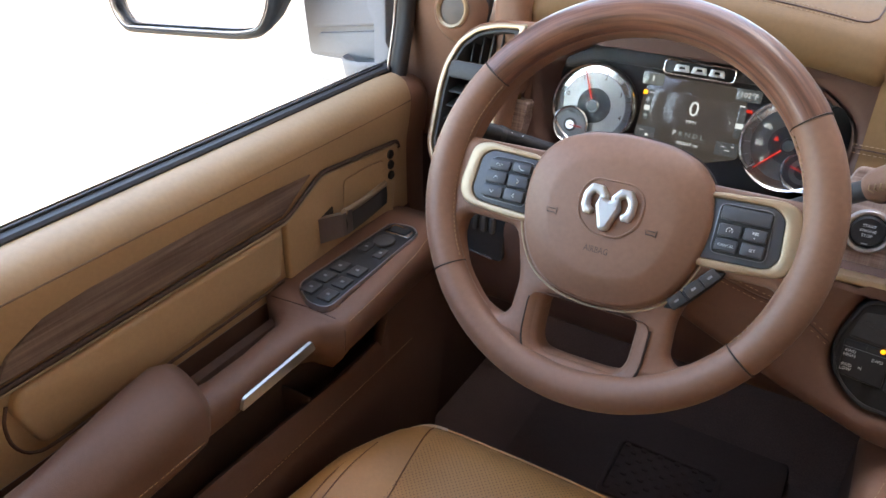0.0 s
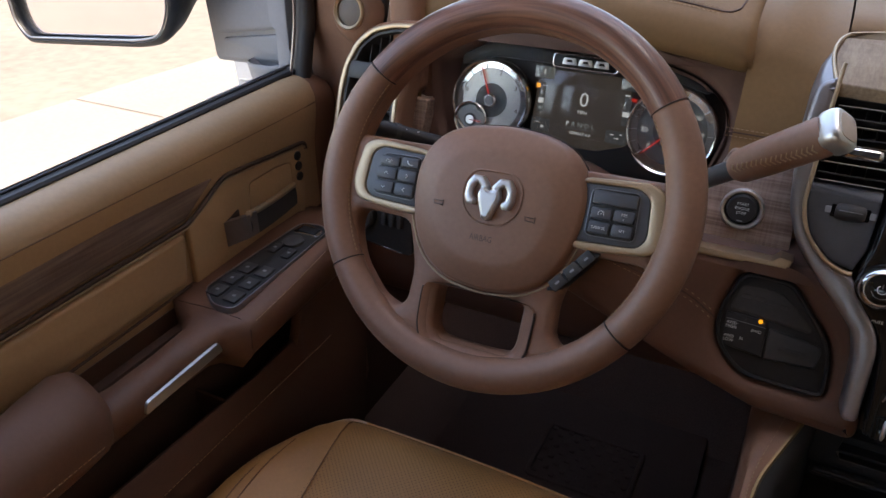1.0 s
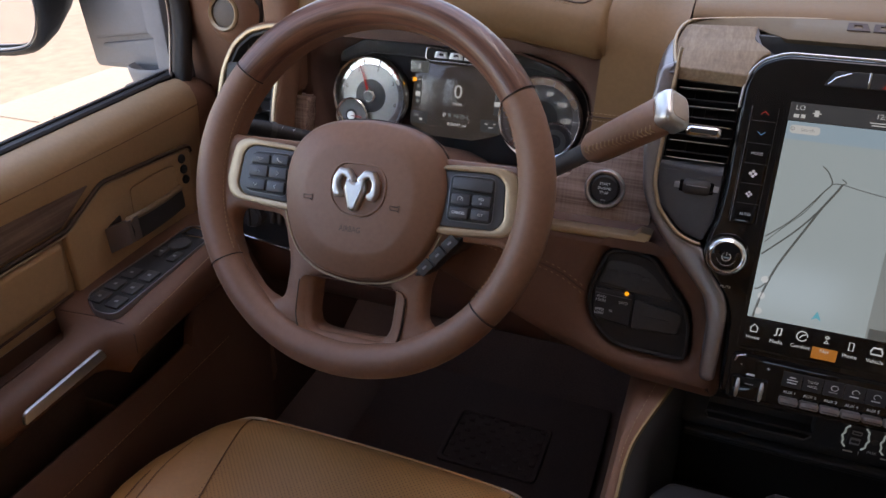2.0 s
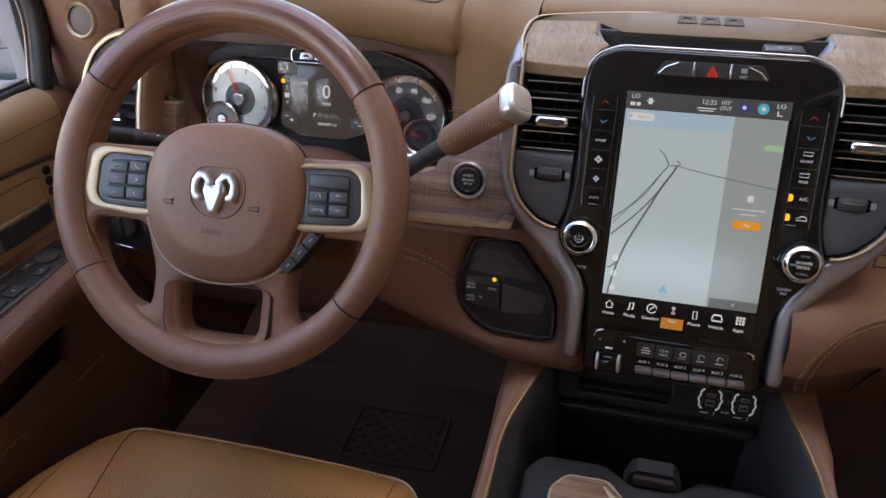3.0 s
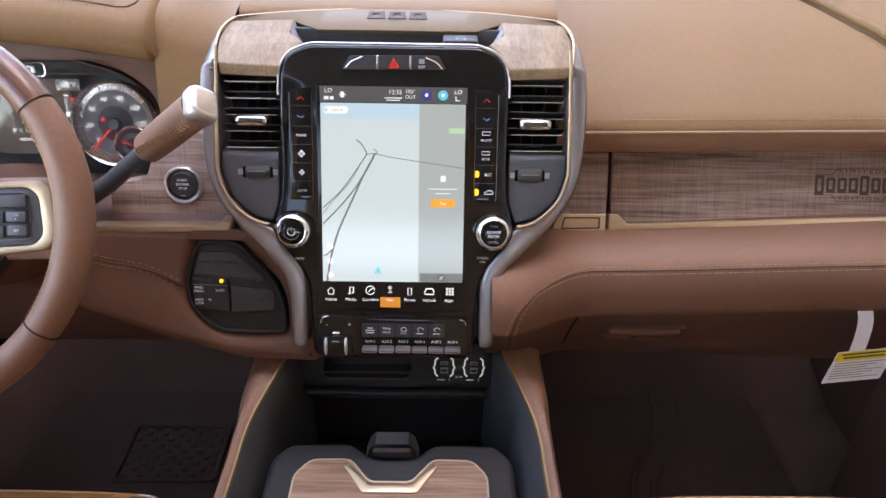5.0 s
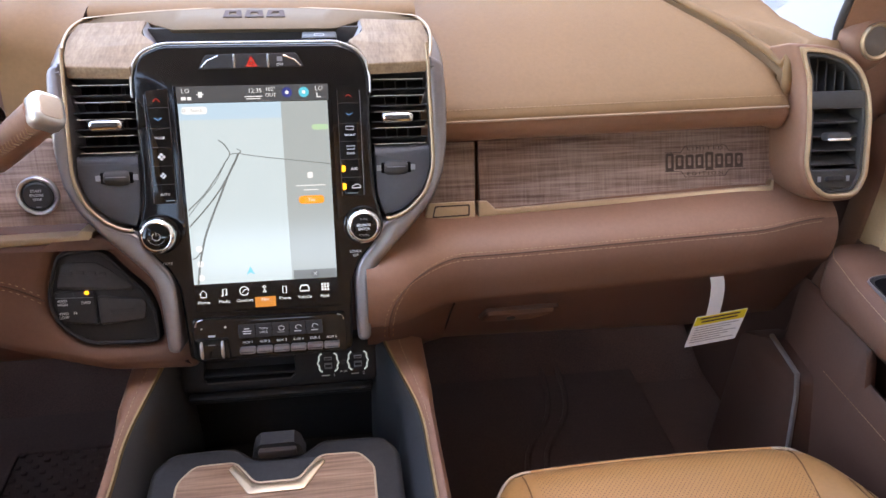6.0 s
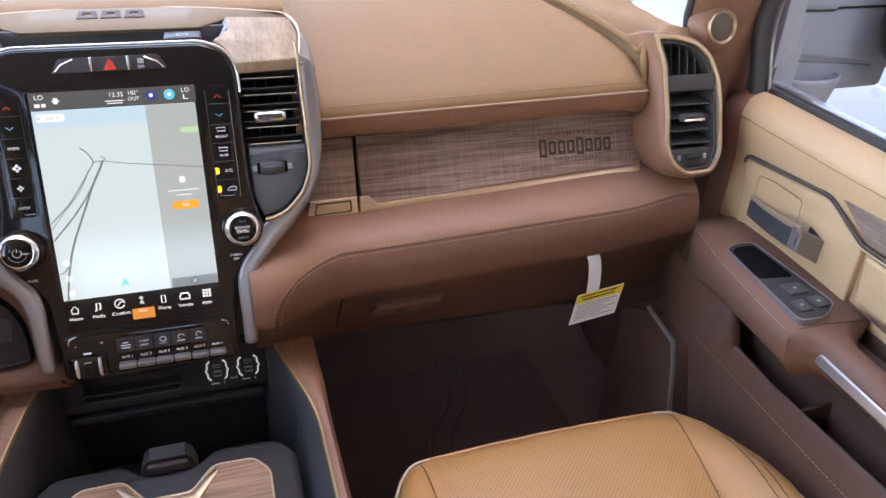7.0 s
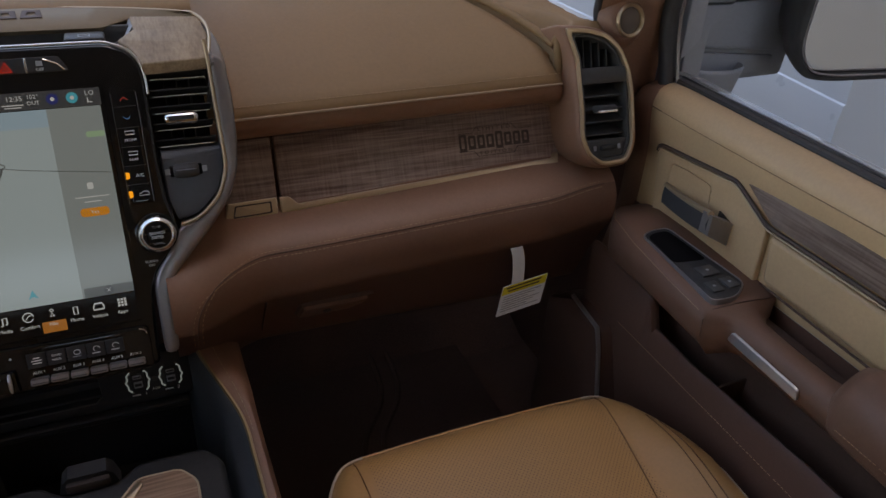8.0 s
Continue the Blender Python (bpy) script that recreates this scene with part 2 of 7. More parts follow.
def rc(pts, r, n=4):
    """A polygon with its corners rounded by r (one value, or one a corner)."""
    out, count = [], len(pts)
    for i, p in enumerate(pts):
        p, a, b = Vector(p[:2]), Vector(pts[i - 1][:2]), Vector(pts[(i + 1) % count][:2])
        q = r[i] if isinstance(r, (list, tuple)) else r
        da, db = a - p, b - p
        q = min(q, da.length * 0.48, db.length * 0.48)
        if q < 1e-6:
            out.append(tuple(p))
            continue
        s, e = p + da.normalized() * q, p + db.normalized() * q
        for k in range(n + 1):
            f = k / n
            out.append(tuple(s * (1 - f) ** 2 + p * 2 * f * (1 - f) + e * f * f))
    return out


def mirrored(half):
    """A closed outline from its right half, listed from the top down."""
    return list(half) + [(-x, y) for x, y in reversed(half) if abs(x) > 1e-9]


def area(pts):
    return sum(pts[i - 1][0] * p[1] - p[0] * pts[i - 1][1] for i, p in enumerate(pts)) / 2


def inset(pts, d):
    out, n, sign = [], len(pts), 1 if area(pts) > 0 else -1
    for i, p in enumerate(pts):
        p, a, b = Vector(p[:2]), Vector(pts[i - 1][:2]), Vector(pts[(i + 1) % n][:2])
        e1, e2 = (p - a), (b - p)
        if e1.length < 1e-9 or e2.length < 1e-9:
            out.append(tuple(p))
            continue
        n1, n2 = Vector((-e1.y, e1.x)).normalized() * sign, Vector((-e2.y, e2.x)).normalized() * sign
        s = n1 + n2
        k = 2 / max(s.length_squared, 0.8)
        out.append(tuple(p + s * k * d))
    return out


def prism(outer, z0, z1, bev=0.0, holes=()):
    """A plate in the xy plane from z0 (back) to z1 (front), its front edges rounded by bev, with holes through it."""
    bm = bmesh.new()
    tops, lows = [], []
    for k, loop in enumerate((outer, *holes)):
        b = bev if k == 0 else -bev
        rings = [(loop, z0), (loop, z1 - bev)]
        if bev:
            rings += [(inset(loop, b * 0.3), z1 - bev * 0.3), (inset(loop, b), z1)]
        vs = [[bm.verts.new((x, y, z)) for x, y in ring] for ring, z in rings]
        for a, c in zip(vs, vs[1:]):
            for i in range(len(a)):
                bm.faces.new((a[i - 1], a[i], c[i], c[i - 1]))
        tops.append(vs[-1]), lows.append(vs[0])
    from mathutils.geometry import tessellate_polygon
    for loops in (tops, lows):
        flat = [v for lp in loops for v in lp]
        for tri in tessellate_polygon([[Vector((v.co.x, v.co.y, 0)) for v in lp] for lp in loops]):
            if len(set(tri)) == 3:
                try:
                    bm.faces.new([flat[i] for i in tri])
                except ValueError:
                    pass
    return bm


def spline(pts, n=6, closed=False):
    """Catmull-Rom through points of any dimension."""
    P = [np.array(p, float) for p in pts]
    out, c = [], len(P)
    for i in range(c if closed else c - 1):
        p1, p2 = P[i], P[(i + 1) % c]
        p0 = P[i - 1] if closed or i > 0 else 2 * p1 - p2
        p3 = P[(i + 2) % c] if closed or i + 2 < c else 2 * p2 - p1
        for k in range(n):
            t = k / n
            out.append(tuple(0.5 * (2 * p1 + (p2 - p0) * t + (2 * p0 - 5 * p1 + 4 * p2 - p3) * t * t + (3 * p1 - p0 - 3 * p2 + p3) * t ** 3)))
    if not closed:
        out.append(tuple(P[-1]))
    return out


def loft(rings, ring_closed=True, caps=True, path_closed=False):
    bm = bmesh.new()
    vs = [[bm.verts.new(p) for p in ring] for ring in rings]
    pairs = list(zip(vs, vs[1:])) + ([(vs[-1], vs[0])] if path_closed else [])
    for a, b in pairs:
        for i in range(0 if ring_closed else 1, len(a)):
            bm.faces.new((a[i - 1], a[i], b[i], b[i - 1]))
    if caps and ring_closed and not path_closed:
        bm.faces.new(vs[0]), bm.faces.new(list(reversed(vs[-1])))
    return bm


def tube(path, r, n=8, closed=False, flat=1.0, up=None):
    """A round (or flattened) bar along a path; r: one radius or one a point."""
    P = [Vector(p) for p in path]
    rings = []
    ref = Vector(up) if up else None
    for i, p in enumerate(P):
        a = P[i - 1] if i or closed else p
        b = P[(i + 1) % len(P)] if i + 1 < len(P) or closed else p
        t = (b - a).normalized()
        if ref is None:
            ref = t.orthogonal()
        side = t.cross(ref).normalized()
        nor = side.cross(t).normalized()
        if not up:
            ref = nor
        rr = r[i] if isinstance(r, (list, tuple)) else r
        rings.append([p + side * rr * math.cos(2 * math.pi * k / n) + nor * rr * flat * math.sin(2 * math.pi * k / n) for k in range(n)])
    return loft(rings, True, not closed, closed)


def rbox(c, s, r=0.004, segs=2):
    bm = bmesh.new()
    bmesh.ops.create_cube(bm, size=1.0)
    bmesh.ops.scale(bm, vec=s, verts=bm.verts)
    if r:
        bmesh.ops.bevel(bm, geom=bm.edges[:], offset=min(r, min(s) * 0.48), segments=segs, profile=0.5, affect="EDGES")
    bmesh.ops.translate(bm, vec=c, verts=bm.verts)
    return bm


def disc(c, rings, n=32):
    """A turned body about local z: rings of (radius, height), bottom up."""
    bm = loft([[(c[0] + r * math.cos(2 * math.pi * k / n), c[1] + r * math.sin(2 * math.pi * k / n), c[2] + h) for k in range(n)] for r, h in rings])
    return bm


def dashes(path, step=0.005, length=0.0032, r=0.00045):
    """A row of stitches along a path."""
    P = [Vector(p) for p in path]
    out, left = [], 0.0
    for a, b in zip(P, P[1:]):
        d, gone = (b - a).length, left
        while gone + length < d:
            s, e = a.lerp(b, gone / d), a.lerp(b, (gone + length) / d)
            out.append(tube([s, e], r, 5))
            gone += step
        left = max(gone - d, 0.0)
    return joined(*out)


def words(name, text, size, m, material, parent, width=None, depth=0.0002):
    """Text in the built-in font, centred on the origin of m, in its xy plane."""
    cu = bpy.data.curves.new("tmp", "FONT")
    cu.body, cu.size, cu.align_x, cu.align_y, cu.extrude = text, size, "CENTER", "CENTER", depth
    cu.resolution_u = 2
    ob = bpy.data.objects.new("tmp", cu)
    me = bpy.data.meshes.new_from_object(ob)
    bpy.data.objects.remove(ob)
    bpy.data.curves.remove(cu)
    bm = bmesh.new()
    bm.from_mesh(me)
    bpy.data.meshes.remove(me)
    if width:
        xs = [v.co.x for v in bm.verts]
        bmesh.ops.scale(bm, vec=(width / max(max(xs) - min(xs), 1e-6), 1, 1), verts=bm.verts)
    return part(name, bm, material, parent, "", m, smooth=0)


def basis(o, u, v, n):
    return Matrix(((u[0], v[0], n[0], o[0]), (u[1], v[1], n[1], o[1]), (u[2], v[2], n[2], o[2]), (0, 0, 0, 1)))


def tilted(o, degrees, turn=0.0):
    """A frame at o whose plane leans back by degrees: x right, y up along it, z to the seats."""
    return Matrix.Translation(o) @ Matrix.Rotation(radians(turn), 4, "Z") @ Matrix.Rotation(radians(90 - degrees), 4, "X")


def at(m, x, y, z=0.0):
    return m @ Matrix.Translation((x, y, z))


def smoothstep(a, b, x):
    t = min(max((x - a) / (b - a), 0), 1)
    return t * t * (3 - 2 * t)


# ---- the setting: ground, cab shell ----
def sheet(x0, x1, y0, y1, z):
    bm = bmesh.new()
    bm.faces.new([bm.verts.new(p) for p in ((x0, y0, z), (x1, y0, z), (x1, y1, z), (x0, y1, z))])
    return bm


solo("ground", sheet(-900, 900, -900, 900, 0), GRAVEL, "pale dry dirt and gravel ground reaching the horizon", "ground", "structure", smooth=0)
pave = tagged(new("pavement"), "worn concrete pavement with straight joints", "pavement", kind="structure")
for i in range(-1, 5):
    for j in range(-4, 4):
        part("slab", rbox((i * 3.05 - 1.175, j * 3.05 + 1.505, -0.04), (3.03, 3.03, 0.1), 0.012), CONCRETE, pave)
wall_far = solo("wall_far", rbox((0, 26, 1.6), (70, 0.4, 3.2), 0.02), STUCCO, "low tan stucco wall across the lot", "wall", "structure")
# height above the view is made up, set to block sun and sky light
solo("wall_side", rbox((5.4, 0, 9.05), (0.4, 60, 18.1), 0.02), STUCCO, "tan stucco building wall, its unseen height added to shade the truck", "wall", "structure")

# cab shell
solo("cab_floor", rbox((0, -0.45, 0.775), (1.66, 2.9, 0.05), 0.01), CARPET, "dark brown carpeted cab floor", "floor", "structure")
toe = loft([[(x, y, z) for y, z in ((0.62, 0.80), (0.80, 0.87), (0.97, 1.02), (1.02, 1.25), (1.02, 1.62), (1.06, 1.62), (1.06, 0.80))] for x in (-0.82, 0.82)])
solo("firewall", toe, CARPET, "dark carpeted toe board and bulkhead under the dash", "bulkhead", "structure", smooth=50)
roof = loft([[(x, y, 2.03 + 0.05 * (1 - (x / 0.75) ** 2) - 0.02 * ((y + 0.9) / 1.0) ** 2 + d) for x, d in ((-0.75, 0), (-0.4, 0), (0, 0), (0.4, 0), (0.75, 0), (0.75, 0.04), (0, 0.04), (-0.75, 0.04))] for y in (0.06, -0.3, -0.9, -1.5, -1.96)])
solo("ceiling", roof, HEADLINER, "pale grey fabric headliner under the cab roof", "ceiling", "structure")
rear = prism([(-0.84, 0.78), (0.84, 0.78), (0.84, 1.5), (0.74, 2.08), (-0.74, 2.08), (-0.84, 1.5)], 0, 0.06, 0, [rc([(-0.66, 1.5), (0.66, 1.5), (0.6, 1.94), (-0.6, 1.94)], 0.05)])
solo("wall_rear", rear, BROWN, "brown trimmed rear cab wall with a wide window", "wall", "structure", m=basis((0, -1.98, 0), (1, 0, 0), (0, 0, 1), (0, -1, 0)))
for side in (-1, 1):
    rd = prism([(-0.62, 0.78), (-1.98, 0.78), (-1.98, 2.06), (-0.52, 2.06)], -0.03, 0.03, 0, [rc([(-0.72, 1.5), (-1.66, 1.5), (-1.6, 1.97), (-0.70, 1.97)], 0.05)])
    solo("wall_left_rear" if side < 0 else "wall_right_rear", rd, BROWN, "brown trimmed rear door wall with a window opening", "wall", "structure",
         m=Matrix.Translation((side * 0.84, 0, 0)) @ basis((0, 0, 0), (0, 1, 0), (0, 0, 1), (1, 0, 0)) )
    # front pillar trim, leaning back to the roof
    spine = spline([(0.822, 0.475, 1.38), (0.820, 0.470, 1.47), (0.808, 0.458, 1.54), (0.792, 0.445, 1.60), (0.774, 0.375, 1.74), (0.738, 0.18, 1.92), (0.70, -0.03, 2.07)], 4)
    pil = []
    for k, c in enumerate(spine):
        f = k / (len(spine) - 1)
        w, dp = 0.040 + 0.006 * f, 0.058
        pil.append([(side * (c[0] + a * w), c[1] + b * dp, c[2]) for a, b in ((0.3, 0.8), (-0.7, 0.05), (-1.72, -0.68), (-1.70, -0.82), (-1.3, -0.92), (0.3, -0.98), (0.8, -0.88), (0.95, -0.4), (0.9, 0.9))])
    solo("pillar_left" if side < 0 else "pillar_right", loft(pil), DASH, "brown front roof pillar trim beside the windshield", "pillar", "structure", smooth=60)
    inner_edge = [(side * (c[0] - 0.0745), c[1] - 0.040, c[2]) for c in spine if c[2] > 1.53]
    solo("pillar_seal_left" if side < 0 else "pillar_seal_right", tube(inner_edge, 0.006, 8), RUBBER, "black seal along the front pillar", "seal", "structure", smooth=60)
    low = prism([(0.33, 0.78), (1.06, 0.78), (1.06, 1.47), (0.50, 1.47), (0.33, 1.45)], -0.02, 0.02)
    solo("cowl_left" if side < 0 else "cowl_right", low, BROWN, "dark brown cowl side trim", "trim", "structure", m=basis((side * 0.845, 0, 0), (0, 1, 0), (0, 0, 1), (1, 0, 0)))
for nm, pts in (("rear_glass", [(-0.68, -1.985, 1.48), (0.68, -1.985, 1.48), (0.62, -1.985, 1.96), (-0.62, -1.985, 1.96)]), ("rear_door_glass", [(-0.84, -0.70, 1.48), (-0.84, -1.68, 1.48), (-0.84, -1.62, 1.99), (-0.84, -0.68, 1.99)]), ("rear_door_glass", [(0.84, -0.70, 1.48), (0.84, -1.68, 1.48), (0.84, -1.62, 1.99), (0.84, -0.68, 1.99)])):
    bm = bmesh.new()
    bm.faces.new([bm.verts.new(p) for p in pts])
    solo(nm, bm, REARGLASS if nm == "rear_glass" else TINTED, "lightly tinted rear window glass" if nm == "rear_glass" else "dark tinted privacy glass", "window", "structure", smooth=0)
header = loft([[(x, y, z + 0.05 * (1 - (x / 0.75) ** 2)) for y, z in ((0.04, 1.99), (0.12, 1.99), (0.14, 2.03), (0.05, 2.06))] for x in (-0.75, -0.4, 0, 0.4, 0.75)])
solo("windshield_header", header, HEADLINER, "pale trim along the top of the windshield", "trim", "structure")
shield = loft([[(x * (1 - 0.09 * f), 1.02 - 0.9 * f + 0.05 * (1 - (x / 0.78) ** 2) - 0.20 * smoothstep(0.70, 0.86, abs(x)) * (1 - f), 1.585 + 0.43 * f - 0.11 * smoothstep(0.68, 0.86, abs(x)) * (1 - f)) for x in (-0.86, -0.82, -0.77, -0.7, -0.4, 0, 0.4, 0.7, 0.77, 0.82, 0.86)] for f in (0, 0.5, 1)], False, False)
ws = solo("windshield", shield, GLASS, "clear laminated windshield glass", "windshield", "structure")
ws.visible_shadow = False
hood = loft([[(x, y, z - 0.03 * (x / 0.8) ** 2) for x in (-0.98, -0.8, -0.4, 0, 0.4, 0.8, 0.98)] for y, z in ((1.03, 1.47), (1.15, 1.45), (1.8, 1.42), (2.3, 1.36), (2.45, 1.25), (2.5, 0.7))], False, False)
solo("hood", hood, PAINT, "white painted truck hood ahead of the windshield", "hood", "structure")


# ---- the dashboard ----
dash = thing("dashboard", (0, 0.4, 1.15), "brown leather dashboard with wood panels and bronze trim", "dashboard")
TOP = [(1.05, 1.600), (0.85, 1.600), (0.68, 1.592), (0.53, 1.568), (0.43, 1.533), (0.384, 1.511), (0.367, 1.499), (0.361, 1.489), (0.362, 1.474), (0.372, 1.460), (0.392, 1.453), (0.425, 1.452)]
PAD_END = [(0.30, 0.660), (0.36, 0.657), (0.40, 0.6535), (0.42, 0.6475), (0.46, 0.626), (0.53, 0.580), (0.62, 0.535), (1.06, 0.480)]


def pad_end(y):
    return float(np.interp(y, [q[0] for q in PAD_END], [q[1] for q in PAD_END]))


def pad_rings(line):
    """The pad from the centre stack to its curved end, which rounds over."""
    out = []
    for k in list(np.linspace(0, 0.93, 20)) + [0.955, 0.975, 0.99, 0.997, 1.0]:
        e = smoothstep(0.94, 1.0, k) ** 2
        out.append([(0.185 + (pad_end(y) - 0.185) * k, y + 0.010 * e * (y < 0.40), z + 0.02 * (0.185 + (pad_end(y) - 0.185) * k - 0.2) - 0.010 * e) for y, z in line])
    return out


profile = spline(TOP, 5)
part("upper_pad", loft(pad_rings(profile[:36]), False), PAD, dash, "smooth camel leather upper pad", smooth=60)
part("pad_face", loft(pad_rings(profile[35:]), False), DASH, dash, "brown leather front face of the pad", smooth=60)
CREST = sorted(spline(TOP[:7], 6))


VP = tilted((0.705, 0.3405, 1.479), 21.6)
RIM_TOP = [(-0.060, 0.096), (-0.019, 0.0935), (0.011, 0.085), (0.033, 0.066), (0.046, 0.036), (0.050, 0.005), (0.051, -0.02)]


def dash_end_z(x, y):
    """Height of the dash beyond the pad: up a rounded step to the vent's brow, then down to the windshield."""
    base = float(np.interp(y, [q[0] for q in CREST], [q[1] for q in CREST])) + 0.011
    brow = max(base, 1.5695 + 0.05 * (y - 0.376))
    fall = float(np.interp(y, (0.385, 0.40, 0.44, 0.50, 0.58, 0.8), (0.722, 0.700, 0.690, 0.692, 0.692, 0.66)))
    return base + (brow - base) * smoothstep(0.0, 0.020, x - pad_end(y)) - 0.15 * smoothstep(fall, fall + 0.075, x)


def brow_point(x, lift, back):
    v = float(np.interp(x - 0.705, [q[0] for q in RIM_TOP], [q[1] for q in RIM_TOP]))
    return tuple(VP @ Vector((x - 0.705, v + lift, back)))


us = (0.0, 0.03, 0.06, 0.09, 0.13, 0.18, 0.24, 0.32, 0.42, 0.52, 0.62, 0.72, 0.82, 0.9, 1.0)
end_rows = [[brow_point(0.647 + 0.109 * u, lift, back) for u in (0.0,) + us] for lift, back in ((0.0005, -0.0045), (0.0035, -0.009))]
for y in (0.394, 0.402, 0.412, 0.425, 0.44, 0.46, 0.49, 0.53, 0.58, 0.66, 0.78, 0.92):
    e0 = pad_end(y) + 0.001
    e1 = 0.765 + 0.03 * smoothstep(0.39, 0.44, y)
    end_rows.append([(e0 - 0.004, y, dash_end_z(e0, y) - 0.03)] + [(e0 + (e1 - e0) * u, y, dash_end_z(e0 + (e1 - e0) * u, y)) for u in us])
part("dash_end", loft(end_rows, False), PAD, dash, "brown leather dash end beside the pad", smooth=60)
lip = [(pad_end(y) + 0.0015, y, dash_end_z(pad_end(y) + 0.0045, y) - 0.0005) for y in np.linspace(0.92, 0.405, 26)]
lip += [(0.6520, 0.394, 1.552), (0.6530, 0.390, 1.535), (0.6550, 0.388, 1.510), (0.6560, 0.388, 1.480)]
lip = spline(lip, 2)
part("end_lip", tube(lip, [0.0056 + 0.0010 * smoothstep(len(lip) - 12, len(lip) - 5, k) for k in range(len(lip))], 10), PAD, dash, "rounded leather lip at the end of the pad", smooth=70)
edge = [(x, 0.3600, 1.4885 + 0.02 * (x - 0.2)) for x in np.linspace(0.19, 0.648, 24)]
part("piping", tube(edge, 0.0016, 6), BEIGE_DIM, dash, "tan piping along the pad")
part("stitching", dashes([(x, y + 0.007, z + 0.0125) for x, y, z in edge]), STITCH, dash, "tan stitching")

# wood fascia on the passenger side
FP = tilted((0.455, 0.384, 1.402), 27.0)
fascia = prism(rc([(-0.192, -0.047), (0.212, -0.033), (0.224, 0.060), (-0.192, 0.049)], [0.003, 0.004, 0.010, 0.003]), -0.01, 0.0, 0.002)
part("wood_fascia", fascia, WOOD, dash, "greyed brown wood fascia", m=FP)
part("wood_end_panel", prism(rc([(-0.262, -0.047), (-0.198, -0.047), (-0.196, 0.048), (-0.25, 0.047)], 0.004), -0.01, 0.0, 0.002), WOOD, dash, m=FP)
part("bronze_strip", prism(rc([(-0.1975, -0.0490), (0.206, -0.0330), (0.2075, -0.0165), (0.2035, -0.0160), (0.2005, -0.0235), (-0.174, -0.0385), (-0.185, -0.0275), (-0.1970, -0.0270)], 0.002), -0.012, 0.012, 0.003), GOLD, dash, "bronze strip under the wood", m=FP)
part("bronze_plaque", prism(rc([(-0.266, -0.0505), (-0.2005, -0.0492), (-0.2000, -0.0272), (-0.259, -0.0280)], 0.002), -0.012, 0.011, 0.002), GOLD, dash, "bronze plaque", m=FP)
part("plaque_rim", prism(rc([(-0.2555, -0.0465), (-0.2075, -0.0455), (-0.2070, -0.0310), (-0.2515, -0.0315)], 0.002), 0.010, 0.0122, 0.0005, [rc([(-0.2535, -0.0447), (-0.2095, -0.0437), (-0.2090, -0.0328), (-0.2500, -0.0333)], 0.002)]), DARKPRINT, dash, m=FP)
# burnt badge: two small words, and the name between them as plain strokes
BD = at(FP, 0.1145, 0.0120)
words("word", "L I M I T E D", 0.0066, at(BD, 0, 0.0165, 0.0002), DARKPRINT, dash, 0.050)
words("word", "E D I T I O N", 0.0066, at(BD, 0, -0.0165, 0.0002), DARKPRINT, dash, 0.050)
for k in range(8):
    tall = 0.0115 if k in (0, 4) else 0.0090
    x0, w = -0.0555 + k * 0.0140, 0.0112
    ring = rc([(x0, -tall), (x0 + w, -tall), (x0 + w, tall), (x0, tall)], 0.0026)
    gap = rc([(x0 + 0.0032, -tall + 0.0036), (x0 + w - 0.0032, -tall + 0.0036), (x0 + w - 0.0032, tall - 0.0036), (x0 + 0.0032, tall - 0.0036)], 0.0016)
    part("badge_stroke", prism(ring, 0, 0.0004, 0, [gap]), DARKPRINT, dash, m=BD)
    part("badge_foot", rbox((x0 + w / 2, -tall - 0.0003, 0.0003), (w + 0.0016, 0.0014, 0.0004), 0.0001, 1), DARKPRINT, dash, m=BD)
for q in (-1, 1):
    path = [(-0.056, 0.0125), (-0.034, 0.0125), (-0.028, 0.0205), (0.028, 0.0205), (0.034, 0.0125), (0.058, 0.0125)]
    part("badge_line", joined(*[tube([(*a, 0.0003), (*c, 0.0003)], 0.0005, 4) for a, c in zip([(x, q * y) for x, y in path], [(x, q * y) for x, y in path[1:]])]), DARKPRINT, dash, m=BD)

# lower bolster and glove box front
LOW = [(0.47, 1.45), (0.44, 1.42), (0.405, 1.376), (0.362, 1.3655), (0.328, 1.357), (0.306, 1.3465), (0.293, 1.332), (0.287, 1.312), (0.288, 1.288), (0.294, 1.277)]
GLOVE = [(0.296, 1.2765), (0.300, 1.272), (0.322, 1.243), (0.348, 1.203), (0.370, 1.164), (0.388, 1.150), (0.43, 1.141), (0.6, 1.135)]


def sweep_y(x):
    return -0.040 * (1 - smoothstep(0.13, 0.23, x)) + 0.02 * smoothstep(0.6, 0.72, x)


SEAM_Z = [(0.1350, 1.255), (0.1365, 1.285), (0.140, 1.305), (0.150, 1.322), (0.168, 1.3335), (0.195, 1.3385), (0.23, 1.340)]


def seam_z(x):
    return float(np.interp(x, [q[0] for q in SEAM_Z], [q[1] for q in SEAM_Z])) + 0.018 * smoothstep(0.15, 0.75, x) * (x > 0.2)


def resampled(pts, n):
    p = np.array(pts)
    run = np.concatenate([[0.0], np.cumsum(np.linalg.norm(np.diff(p, axis=0), axis=1))])
    return [tuple(float(np.interp(q, run, p[:, k])) for k in range(3)) for q in np.linspace(0, run[-1], n)]


